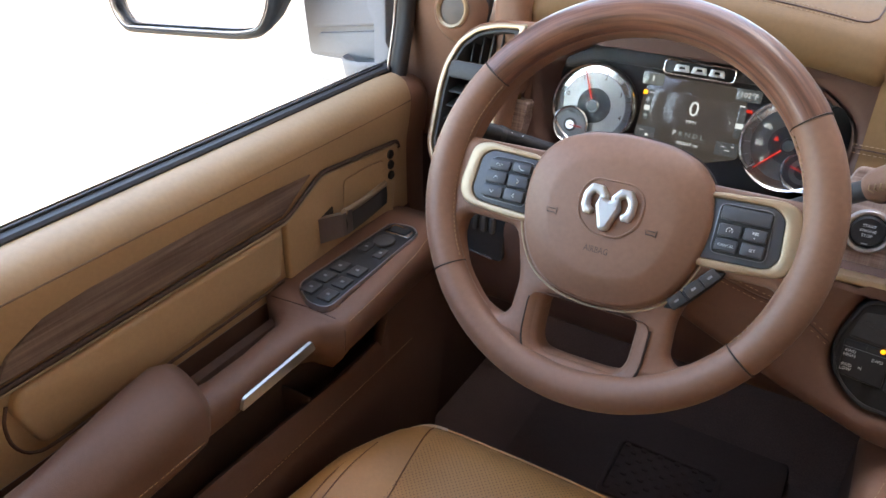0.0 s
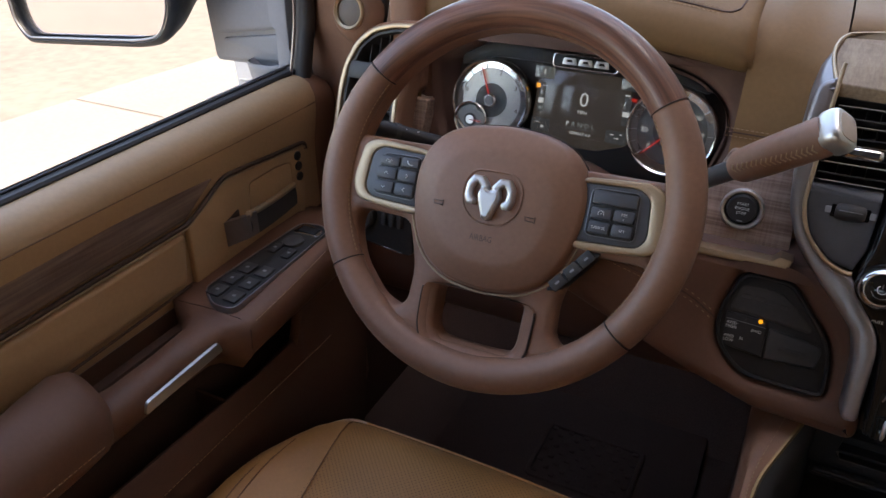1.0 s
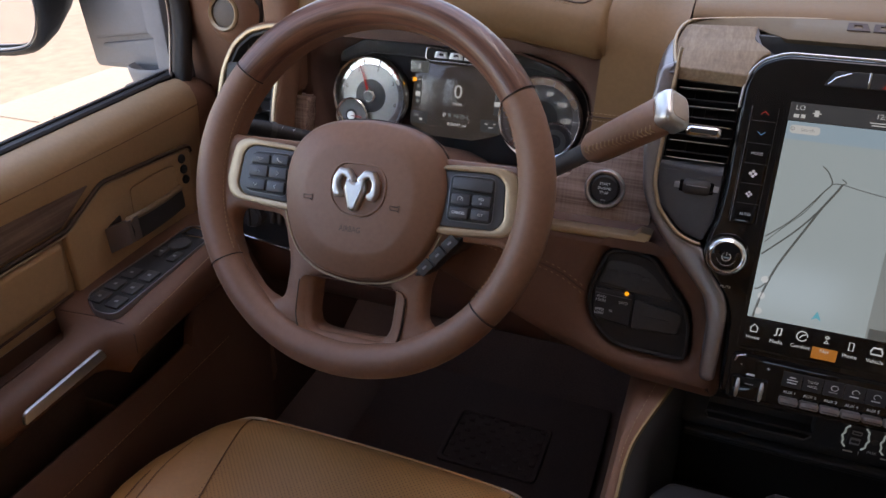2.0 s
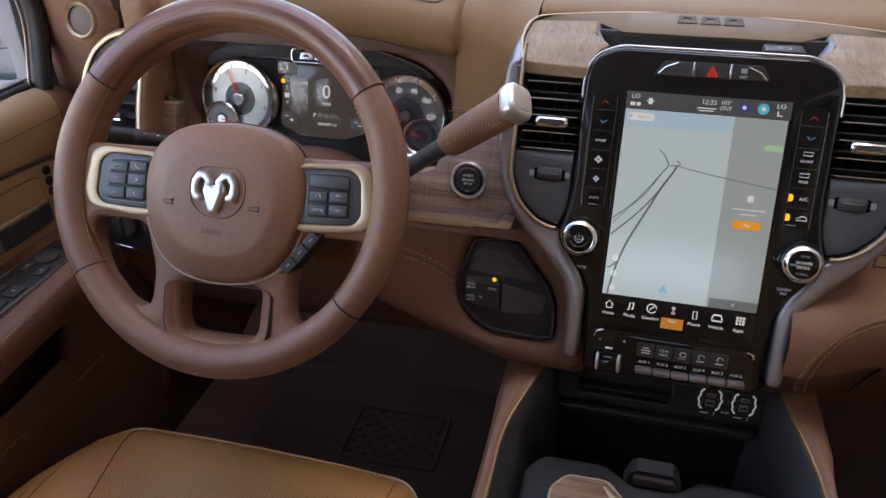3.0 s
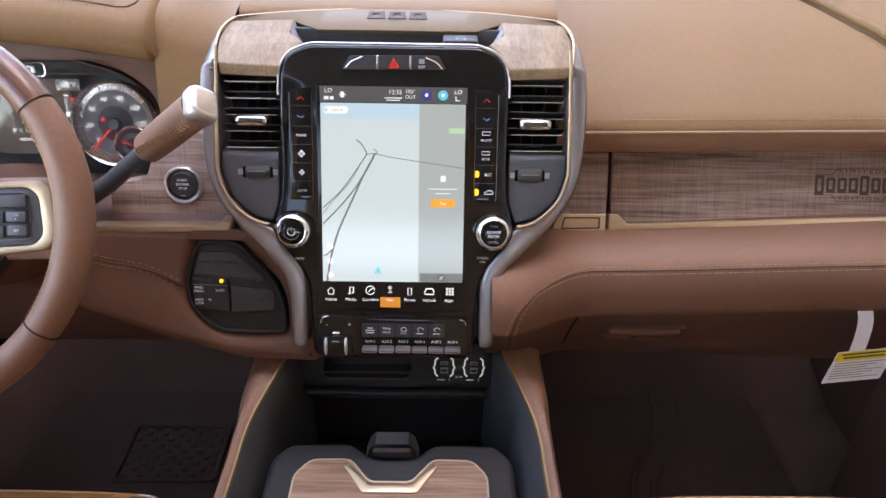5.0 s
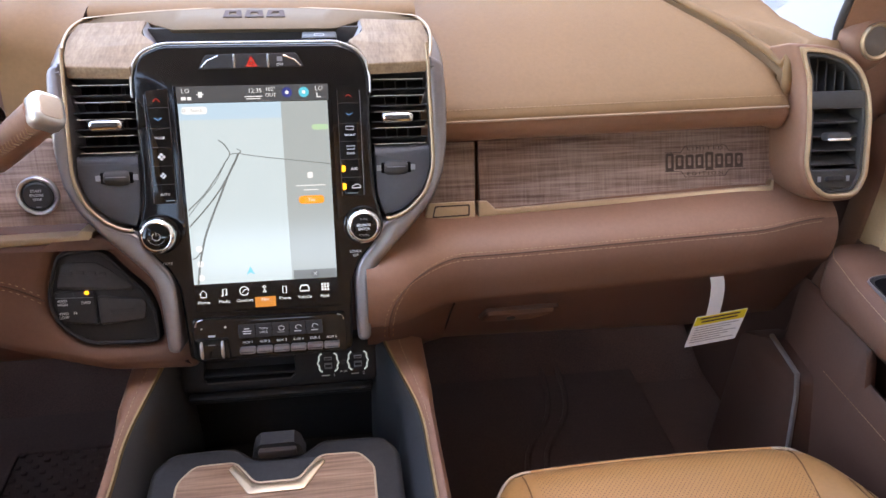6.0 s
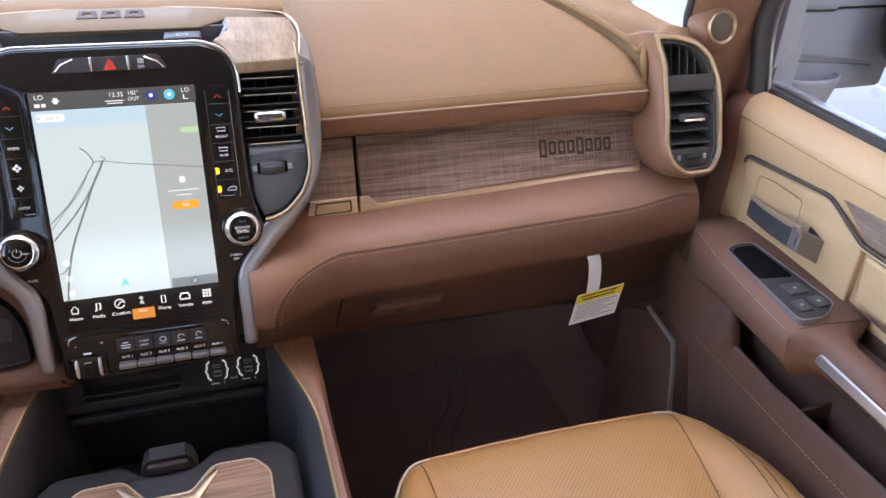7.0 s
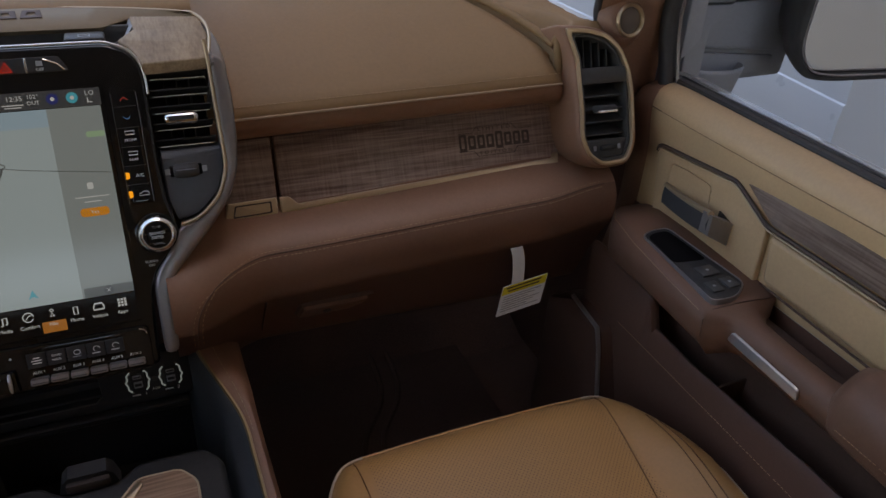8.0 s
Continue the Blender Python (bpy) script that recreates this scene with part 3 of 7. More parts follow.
upper, skirt = [], []
for x in [0.112, 0.124, 0.1350, 0.1358, 0.1365, 0.138, 0.140, 0.1445, 0.150, 0.158, 0.168, 0.18, 0.195, 0.21] + list(np.linspace(0.23, 0.735, 22)):
    ring = [(x, y + sweep_y(x), z + 0.018 * smoothstep(0.15, 0.75, x) * (z < 1.4)) for y, z in spline(LOW, 5)]
    cut = max(seam_z(x), ring[-1][2] + 0.0008)
    k = min(i for i, q in enumerate(ring) if q[2] < cut)
    f = (ring[k - 1][2] - cut) / (ring[k - 1][2] - ring[k][2])
    mid = tuple(p + (q - p) * f for p, q in zip(ring[k - 1], ring[k]))
    upper.append(resampled(ring[:k] + [mid], 40))
    if x >= 0.135:
        skirt.append(resampled([mid] + ring[k:], 14))
part("lower_bolster", loft(upper, False), DASH, dash, "brown leather knee bolster", smooth=60)
part("bolster_skirt", loft(skirt, False), ARMREST, dash, "bolster below the seam, coloured darker than above it", smooth=60)
rings = [[(x, y + sweep_y(x), z + (-0.012 + 0.030 * smoothstep(1.15, 1.275, z)) * smoothstep(0.15, 0.75, x)) for y, z in spline(GLOVE, 5)] for x in np.linspace(0.112, 0.745, 30)]
part("glove_box_front", loft(rings, False), BROWN, dash, "dark brown glove box front", smooth=60)
face_line = spline(LOW, 8)[16:]


def bolster_y(x, z):
    zz = z - 0.018 * smoothstep(0.15, 0.75, x)
    return float(np.interp(-zz, [-q[1] for q in face_line], [q[0] for q in face_line])) + sweep_y(x)


def bolster_line(dz, dx):
    low = [(x + dx, z) for x, z in ((0.136, 1.262), (0.1365, 1.285), (0.140, 1.305), (0.150, 1.322), (0.168, 1.3335), (0.195, 1.3385))]
    low = [(x, z + dz * (z > 1.33)) for x, z in low] + [(x, 1.3400 + dz + 0.018 * smoothstep(0.15, 0.75, x)) for x in np.linspace(0.23, 0.715, 20)]
    return [(x, bolster_y(x, z) - 0.0004, z) for x, z in spline(low, 3)]


part("bolster_seam", tube(bolster_line(0, 0), 0.0008, 5), BROWNSEAM, dash, "sewn seam")
part("stitching", dashes(bolster_line(0.0028, 0.005)), STITCH, dash, "tan stitching")
part("stitching", dashes(bolster_line(-0.0035, -0.005)), STITCH, dash, "tan stitching")
GH = tilted((0.325, 0.333, 1.228), -34.0)
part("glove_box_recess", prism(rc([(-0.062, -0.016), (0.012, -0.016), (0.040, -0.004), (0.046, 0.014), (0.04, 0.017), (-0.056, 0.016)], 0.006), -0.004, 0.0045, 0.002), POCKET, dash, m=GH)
part("glove_box_handle", prism(rc([(-0.059, -0.0145), (0.012, -0.0145), (0.034, 0.002), (0.039, 0.0145), (-0.053, 0.0145)], 0.006), 0, 0.0100, 0.004), ARMREST, dash, "glove box latch handle", m=GH)
part("glove_box_lock", disc((-0.02, 0, 0.0098), ((0.006, 0), (0.006, 0.0012), (0.004, 0.0016))), DARK, dash, m=GH)
part("glove_box_gap", tube([(0.222, 0.298, 1.272), (0.222, 0.325, 1.235), (0.222, 0.36, 1.182)], 0.0013, 5), SEAM, dash)

# end vents with their pods
VENT = [(-0.056, 0.096), (-0.019, 0.0935), (0.011, 0.085), (0.033, 0.066), (0.046, 0.036), (0.050, 0.005), (0.050, -0.066), (0.036, -0.092), (-0.008, -0.093), (-0.030, -0.076), (-0.040, -0.050), (-0.0385, -0.010), (-0.042, 0.056)]
for side in (-1, 1):
    V = tilted((side * 0.705, 0.3405, 1.479), 21.6)
    raw = [(side * x, y) for x, y in VENT][::side]

    def hoop(d):
        return rc(inset(raw, d), [0.004] + [0.012 - d * 0.6] * (len(raw) - 1) if side > 0 else [0.012 - d * 0.6] * (len(raw) - 1) + [0.004])
    out = hoop(0)
    pod = [[(x, y, z) for x, y in hoop(d)] for d, z in ((-0.0045, -0.075 if side > 0 else -0.04), (-0.0050, -0.030), (-0.0050, -0.014), (-0.0040, -0.006), (-0.0018, -0.002), (0.0, -0.001), (0.003, -0.004))]
    part("vent_pod", loft(pod, True, False), DASH, dash, "brown leather pod round the vent", m=V, smooth=60)
    part("vent_rim", prism(out, -0.02, 0.0015, 0.0026, [hoop(0.0064)]), GOLD, dash, "bronze vent rim", m=V)
    part("vent_liner", prism(hoop(0.0066), -0.05, -0.003, 0.001, [hoop(0.0108)]), DARK, dash, m=V)
    part("vent_back", prism(hoop(0.007), -0.056, -0.0485), BLACK, dash, m=V)
    part("vent_shelf", rbox((side * 0.002, 0.031, -0.008), (0.078, 0.022, 0.014), 0.003), DARK, dash, m=V)
    for k in range(5):
        s = rbox((side * 0.002, 0.008 - k * 0.0175, -0.020), (0.072, 0.0026, 0.026), 0.0010, 1)
        bmesh.ops.rotate(s, cent=(0, 0.008 - k * 0.0175, -0.02), matrix=Matrix.Rotation(radians(26), 3, "X"), verts=s.verts)
        part("vent_slat", s, DARK, dash, m=V)
    for k in range(4):
        part("vent_fin", rbox((side * (-0.020 + k * 0.0125), 0.062, -0.024), (0.0018, 0.046, 0.02), 0.0006, 1), DARK, dash, m=V)
    part("vent_slider", rbox((side * 0.002, -0.014, -0.002), (0.032, 0.011, 0.016), 0.004), DARK, dash, "dark vent slider with a chrome lip", m=V)
    part("slider_lip", rbox((side * 0.002, -0.0180, 0.0055), (0.032, 0.0036, 0.003), 0.001), CHROME, dash, m=V)
    part("vent_dial_panel", prism(rc([(side * -0.018, -0.081), (side * 0.030, -0.081), (side * 0.040, -0.066), (side * 0.040, -0.056), (side * -0.029, -0.056)][::side], 0.004), -0.03, -0.006, 0.002), DARK, dash, m=V)
    part("vent_dial", rbox((side * 0.006, -0.0680, -0.004), (0.026, 0.008, 0.008), 0.0035), BLACK, dash, "ridged vent dial", m=V)
    for q in (-0.014, 0.026):
        part("vent_mark", rbox((side * q, -0.0680, -0.0055), (0.005, 0.007, 0.001), 0.0005, 1), GREYPRINT, dash, m=V)

part("side_pad", rbox((-0.682, 0.412, 1.537), (0.046, 0.055, 0.135), 0.016, 4), DASH, dash, "stitched leather pad beside the instruments", smooth=70)
part("pad_seam", tube([(-0.703, 0.3865, 1.490), (-0.69, 0.3838, 1.4895), (-0.672, 0.3838, 1.489), (-0.661, 0.3868, 1.489)], 0.0008, 5), BROWNSEAM, dash)
part("stitching", dashes([(-0.70, 0.3845, 1.496), (-0.69, 0.3838, 1.4955), (-0.672, 0.3838, 1.495), (-0.663, 0.386, 1.495)]), STITCH, dash)
# driver's side: top, hood over the instruments, knee panel
DTOP = [(1.05, 1.600), (0.85, 1.612), (0.68, 1.618), (0.53, 1.615), (0.455, 1.602), (0.424, 1.578), (0.411, 1.545), (0.401, 1.505), (0.388, 1.46), (0.372, 1.41), (0.352, 1.372)]
part("dash_top_between", loft([[(x, y, z - 0.016 * smoothstep(-0.26, -0.20, x) * smoothstep(1.5, 1.6, z)) for y, z in spline(DTOP, 5)] for x in np.linspace(-0.2775, -0.192, 10)], False), PAD, dash, "brown leather between instruments and screen", smooth=60)
part("dash_top_centre", loft([[(x, y, z) for y, z in spline([(1.05, 1.600), (0.85, 1.605), (0.68, 1.606), (0.55, 1.602), (0.477, 1.5935), (0.47, 1.56)], 5)] for x in np.linspace(-0.19, 0.19, 6)], False), PAD, dash, smooth=60)
part("dash_top_left", loft([[(x, y, z) for y, z in spline([(1.05, 1.600), (0.85, 1.600), (0.68, 1.592), (0.5, 1.575), (0.42, 1.555), (0.40, 1.53), (0.395, 1.48), (0.385, 1.40), (0.36, 1.37)], 5)] for x in np.linspace(-0.74, -0.662, 6)], False), PAD, dash, smooth=60)
part("dash_top_rear", loft([[(x, y, z) for y, z in ((1.05, 1.600), (0.85, 1.600), (0.66, 1.592))] for x in np.linspace(-0.74, -0.17, 6)], False), PAD, dash, smooth=60)


def hood_z(x):
    f = (x + 0.467) / 0.197
    return 1.5665 - 0.010 * f - 0.014 * f * f - 0.012 * smoothstep(-0.8, -1.0, f)


HOOD = [(0.50, -0.016), (0.44, -0.006), (0.414, 0.002), (0.4045, 0.016), (0.407, 0.034), (0.425, 0.052), (0.50, 0.072), (0.62, 0.074), (0.78, 0.05), (0.80, 0.0), (0.70, -0.02)]
rings = []
for x in [-0.672, -0.670, -0.666] + list(np.linspace(-0.66, -0.284, 24)) + [-0.279, -0.2755, -0.2735, -0.273]:
    e = 0.016 * max(smoothstep(-0.284, -0.273, x) ** 2, smoothstep(-0.66, -0.672, x) ** 2)
    ring = spline(HOOD, 3, True)
    rings.append([(x, y + (e * (0.6 - y) / 0.2 * 0.6 if y < 0.6 else 0), hood_z(x) + d - (e if d > 0.02 else -e * 0.3)) for y, d in ring])
part("instrument_hood", loft(rings), PAD, dash, "padded brown leather hood over the instruments", smooth=70)
crest = sorted(p for p in spline(HOOD, 6, True) if p[1] > 0.018 and p[0] < 0.6)


def crest_z(x, y):
    return hood_z(x) + float(np.interp(y, [p[0] for p in crest], [p[1] for p in crest])) + 0.0003


line = [(x, 0.428) for x in np.linspace(-0.655, -0.315, 18)] + [(-0.305, 0.431), (-0.298, 0.440), (-0.295, 0.46), (-0.294, 0.52), (-0.294, 0.58)]
part("hood_seam", tube([(x, y, crest_z(x, y)) for x, y in line], 0.0011, 5), BROWNSEAM, dash)
for off in (-0.004, 0.004):
    part("stitching", dashes([(x, y + off, crest_z(x, y + off)) for x, y in line[:18]]), STITCH, dash)
KP = tilted((-0.46, 0.406, 1.475), 9.0)
opening = rc([(-0.160, 0.078), (-0.196, 0.035), (-0.186, -0.05), (-0.15, -0.085), (0.14, -0.085), (0.160, -0.055), (0.176, -0.005), (0.172, 0.030), (0.140, 0.058), (0.07, 0.076), (-0.10, 0.092)], 0.02)
part("instrument_surround", prism(rc([(-0.205, 0.085), (-0.208, -0.10), (0.225, -0.10), (0.222, 0.085)], 0.03), -0.09, 0.0, 0.012, [opening]), BROWN, dash, "brown surround of the instruments", m=KP, smooth=60)
wall = [[(x + dx, y + dy, z) for x, y, dx, dy in ((x, y, f * (0.024 if x < -0.14 else (-0.004 if x > 0.14 else 0.0)), f * (-0.010 if y > 0.05 else 0.0)) for x, y in opening)] for f, z in ((0.0, -0.001), (0.5, -0.012), (1.0, -0.034))]
part("surround_wall", loft(wall, True, False), BROWN, dash, "sloping wall round the gauges", m=KP, smooth=60)
KNEE = [(0.42, 1.40), (0.365, 1.392), (0.338, 1.378), (0.318, 1.35), (0.312, 1.31), (0.322, 1.26), (0.35, 1.20), (0.40, 1.16), (0.6, 1.15)]
part("knee_panel", loft([[(x, y, z) for y, z in spline(KNEE, 5)] for x in np.linspace(-0.735, -0.108, 20)], False), BROWN, dash, "dark brown knee panel under the column", smooth=60)
SP = tilted((-0.262, 0.358, 1.414), 14.0)
part("wood_panel", prism(rc([(-0.075, -0.036), (0.068, -0.036), (0.06, 0.064), (-0.012, 0.064), (-0.030, 0.012), (-0.075, 0.002)], 0.006), -0.02, 0.004, 0.002), WOOD, dash, "greyed wood panel round the start button", m=SP)
part("wood_panel", prism(rc([(-0.028, -0.04), (0.02, -0.04), (0.028, 0.03), (-0.028, 0.03)], 0.006), -0.02, 0.004, 0.002), WOOD, dash, m=tilted((-0.676, 0.385, 1.44), 10))
part("bronze_strip", prism(rc([(-0.09, -0.050), (0.070, -0.046), (0.074, -0.034), (0.060, -0.032), (0.054, -0.038), (-0.09, -0.040)], 0.002), -0.02, 0.032, 0.003), GOLD, dash, "bronze strip under the wood", m=SP)
B = at(SP, 0.013, 0.004, 0.004)
start = part("start_button", disc((0, 0, 0), ((0.0165, 0), (0.0165, 0.004), (0.014, 0.006), (0.010, 0.0055))), BLACK, dash, "round black start button", m=B)
part("ring", joined(disc((0, 0, 0), ((0.0225, 0), (0.0225, 0.004), (0.0210, 0.0058), (0.0182, 0.005), (0.0165, 0.002)))), SATIN, start, "satin chrome ring", m=B)
for s, y in (("START", 0.006), ("ENGINE", 0.001), ("STOP", -0.004)):
    words("word", s, 0.0042, at(B, 0, y, 0.0062), WHITE, start)
part("button_mark", rbox((0.0, -0.0125, 0.0058), (0.006, 0.0012, 0.0006), 0.0002, 1), GREYPRINT, start, m=B)
FW = tilted((-0.19, 0.300, 1.305), 20.0)
fw_out = rc([(-0.043, 0.062), (-0.021, 0.066), (0.010, 0.062), (0.027, 0.041), (0.052, 0.013), (0.060, -0.010), (0.062, -0.050), (0.030, -0.051), (-0.018, -0.049), (-0.038, -0.036), (-0.053, -0.018), (-0.058, 0.0), (-0.057, 0.020)], 0.010)
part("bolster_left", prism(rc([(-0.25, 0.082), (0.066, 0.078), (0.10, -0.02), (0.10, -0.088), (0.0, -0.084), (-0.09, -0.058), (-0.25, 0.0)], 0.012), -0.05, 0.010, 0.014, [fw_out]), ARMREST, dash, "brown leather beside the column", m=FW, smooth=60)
side_seam = [(-0.24, 0.052, 0.0105), (-0.19, 0.046, 0.0105), (-0.143, 0.036, 0.0105), (-0.117, 0.032, 0.0105), (-0.088, 0.0235, 0.0105), (-0.060, 0.008, 0.0105)]
part("bolster_seam", tube(spline(side_seam, 4), 0.0008, 5), BROWNSEAM, dash, m=FW)
for q in (-0.0045, 0.0045):
    part("stitching", dashes([(x, y + q, z) for x, y, z in spline(side_seam, 4)]), STITCH, dash, m=FW)
join = [(x, 0.3948 - 0.0006 * k, 1.487) for k, x in enumerate((-0.285, -0.26, -0.235, -0.205))]
part("panel_seam", tube(join, 0.0009, 5), BROWNSEAM, dash)
for q in (0.004, -0.004):
    part("stitching", dashes([(x, y + 0.001 * (q > 0) - 0.0012 * (q < 0), z + q) for x, y, z in join]), STITCH, dash)


# ---- instruments ----
cluster = thing("instrument_cluster", (-0.46, 0.47, 1.40), "instrument cluster with two round gauges and a lit display", "instruments")
CP = tilted((-0.463, 0.436, 1.468), 14.0)
part("backing", prism(rc([(-0.20, -0.09), (0.20, -0.09), (0.20, 0.085), (-0.20, 0.085)], 0.03), -0.02, -0.004), BLACK, cluster, m=CP)
part("visor", prism(rc([(-0.115, 0.052), (0.105, 0.052), (0.150, 0.040), (0.155, 0.05), (0.11, 0.07), (-0.11, 0.076), (-0.16, 0.05), (-0.16, 0.036)], 0.006), -0.004, 0.012, 0.004), DARK, cluster, "dark angular visor", m=CP)
DIALFACE = shader("silver_dial_face", (0.46, 0.435, 0.40), 0.32, metal=0.35, vary=0.08)
DIALMID = shader("grey_dial_band", (0.17, 0.16, 0.145), 0.4, metal=0.3, vary=0.1)
DIALDARK = shader("dark_dial_face", (0.055, 0.052, 0.05), 0.4, vary=0.1)
DIALPALE = shader("brushed_silver_dial_ring", (0.36, 0.345, 0.325), 0.35, metal=0.5, vary=0.25, fine=900)
DIALGREY = shader("slate_dial_band", (0.165, 0.16, 0.152), 0.42, metal=0.2, vary=0.1)
for gx, gz, gd, lamp, face, band, nums, a0, a1 in ((-0.1125, -0.003, 0.010, 0, DIALMID, DIALFACE, "01234", 165, -15), (0.1165, -0.006, 0.005, 1, DIALPALE, DIALGREY, ("0", "20", "40", "60", "80", "100", "120"), 222, 0)):
    G = at(CP, gx, gz, gd)
    gauge = part("gauge", disc((0, 0, 0), ((0.0495, -0.006), (0.0495, 0.001), (0.048, 0.001))), face, cluster, "round silver-faced gauge" if not lamp else "round grey-faced speed gauge with white figures", m=G)
    part("gauge_shell", disc((0, 0, 0), ((0.050, -0.03), (0.0515, -0.010), (0.0515, -0.007))), BLACK, gauge, m=G)
    part("gauge_rim", disc((0, 0, 0), ((0.0525, -0.004), (0.0525, 0.008), (0.051, 0.0105), (0.0490, 0.009), (0.0482, 0.001)), 48), CHROME, gauge, "chrome rim", m=G)
    part("gauge_band", disc((0, 0, 0), ((0.0400, 0.0005), (0.0400, 0.0013)), 48), band, gauge, m=G)
    part("gauge_centre", disc((0, 0, 0), ((0.0215, 0.001), (0.0215, 0.0018)), 40), DIALDARK, gauge, m=G)
    part("ring_line", tube([(0.0402 * math.cos(a), 0.0402 * math.sin(a), 0.0014) for a in np.linspace(0, 6.283, 41)[:-1]], 0.0005, 4, True), PEWTER, gauge, m=G)
    for k in range(13):
        a = radians(a0 + (a1 - a0) * k / 12)
        r0, r1 = (0.0405, 0.0470) if k % 2 == 0 else (0.0435, 0.0470)
        part("tick", tube([(r0 * math.cos(a), r0 * math.sin(a), 0.0016), (r1 * math.cos(a), r1 * math.sin(a), 0.0016)], 0.0006 if k % 2 == 0 else 0.0004, 4), WHITE if lamp else DARKPRINT, gauge, m=G)
    for k, s in enumerate(nums):
        a = radians(a0 + (a1 - a0) * k / (len(nums) - 1))
        rr = 0.0315 if lamp else 0.0365
        words("numeral", s, 0.0082, at(G, rr * math.cos(a), rr * math.sin(a), 0.0021), LCD_WHITE if lamp else DARKPRINT, gauge)
    na = radians(113) if not lamp else radians(226)
    part("needle", tube([(0.004 * math.cos(na), 0.004 * math.sin(na), 0.005), (0.044 * math.cos(na), 0.044 * math.sin(na), 0.004)], [0.0013, 0.0006], 5), RED, gauge, "red needle", m=G)
    part("hub", disc((0, 0, 0), ((0.0085, 0.001), (0.0085, 0.007), (0.0065, 0.009))), CHROME if not lamp else DARK, gauge, m=G)
    part("hub_cap", disc((0, 0, 0.0085), ((0.0062, 0), (0.0062, 0.0012))), DIALGREY, gauge, m=G)
    S = at(G, -0.0235, -0.0275, 0.007) if not lamp else at(G, 0.0215, -0.0250, 0.006)
    sub = part("small_gauge", disc((0, 0, 0), ((0.0235, -0.006), (0.0235, 0.003), (0.022, 0.0045), (0.020, 0.003), (0.0195, 0.001)), 40), CHROME, gauge, "small gauge set into the large one", m=S)
    part("face", disc((0, 0, 0), ((0.0195, 0.0), (0.0195, 0.0014))), DIALMID if not lamp else DIALDARK, sub, m=S)
    part("hub", disc((0, 0, 0), ((0.0085, 0.001), (0.0085, 0.003))), DARK, sub, m=S)
    part("hub_cap", disc((0, 0, 0), ((0.0055, 0.003), (0.0055, 0.0045))), SATIN if not lamp else DARK, sub, m=S)
    part("needle", tube([(0, 0, 0.0042), (0.015, -0.001, 0.0035)] if not lamp else [(0, 0, 0.0042), (-0.014, 0.004, 0.0035)], 0.0008, 4), RED, sub, m=S)
    part("tick_ring", disc((0, 0, 0), ((0.0145, 0.0013), (0.0145, 0.0019), (0.0135, 0.0019))), DIALGREY, sub, m=S)
part("warning_lamp", prism([(-0.002, -0.002), (0.0035, -0.002), (0.0008, 0.004)], 0, 0.001), RED, cluster, m=at(CP, 0.1015, -0.001, 0.0085))
disp = part("display", prism(rc([(-0.036, 0.046), (0.046, 0.046), (0.062, 0.030), (0.066, -0.014), (0.066, -0.034), (0.03, -0.046), (-0.03, -0.046), (-0.058, -0.034), (-0.056, 0.030)], 0.004), -0.004, 0.002, 0.001), LCD_DARK, cluster, "dark lit display", m=CP)
words("digit", "0", 0.025, at(CP, 0.006, 0.013, 0.0026), LCD_WHITE, disp)
words("word", "MPH", 0.0062, at(CP, 0.006, -0.002, 0.0026), LCD_WHITE, disp)
words("word", "P R N D L", 0.008, at(CP, 0.006, -0.0175, 0.0026), LCD_PANEL, disp, 0.036)
words("letter", "P", 0.0085, at(CP, -0.0105, -0.0175, 0.0028), LCD_WHITE, disp)
words("word", "000047 mi", 0.0055, at(CP, 0.007, -0.028, 0.0026), LCD_WHITE, disp, 0.026)
words("word", "102°F", 0.0085, at(CP, 0.062, 0.039, 0.0026), LCD_WHITE, cluster)
for x, y, w, h, mt in ((-0.0486, 0.0405, 0.026, 0.015, LCD_ROAD), (0.062, 0.039, 0.028, 0.014, LCD_BAR), (-0.049, 0.010, 0.008, 0.036, LCD_BAR), (0.0595, 0.008, 0.009, 0.036, LCD_BAR), (-0.046, -0.024, 0.024, 0.016, LCD_BAR), (0.052, -0.025, 0.026, 0.016, LCD_BAR)):
    part("display_field", prism(rc([(x - w / 2, y - h / 2), (x + w / 2, y - h / 2), (x + w / 2, y + h / 2), (x - w / 2, y + h / 2)], 0.002), 0.001, 0.0026, 0.0005), mt, cluster, m=CP)
for x, y, w, h, mt in ((-0.0545, 0.024, 0.005, 0.005, AMBER), (-0.046, 0.0245, 0.006, 0.0012, LCD_WHITE), (-0.049, 0.006, 0.007, 0.006, LCD_WHITE), (-0.049, 0.016, 0.003, 0.004, LCD_PANEL), (-0.049, -0.003, 0.004, 0.003, LCD_PANEL), (0.0595, 0.004, 0.008, 0.006, LCD_WHITE), (0.0665, 0.0222, 0.007, 0.0035, RED), (0.058, 0.0265, 0.006, 0.0015, LCD_WHITE), (-0.0485, 0.041, 0.002, 0.006, LCD_WHITE), (-0.050, -0.021, 0.005, 0.001, LCD_WHITE), (-0.043, -0.026, 0.004, 0.003, LCD_WHITE), (0.047, -0.022, 0.004, 0.001, LCD_WHITE), (0.053, -0.026, 0.006, 0.001, LCD_WHITE), (0.058, -0.021, 0.003, 0.001, LCD_WHITE), (0.006, -0.0225, 0.044, 0.0006, LCD_ROAD)):
    part("display_mark", prism([(x - w / 2, y - h / 2), (x + w / 2, y - h / 2), (x + w / 2, y + h / 2), (x - w / 2, y + h / 2)], 0.0024, 0.0030), mt, cluster, m=CP)
E = at(CP, 0.0045, 0.058, 0.014)
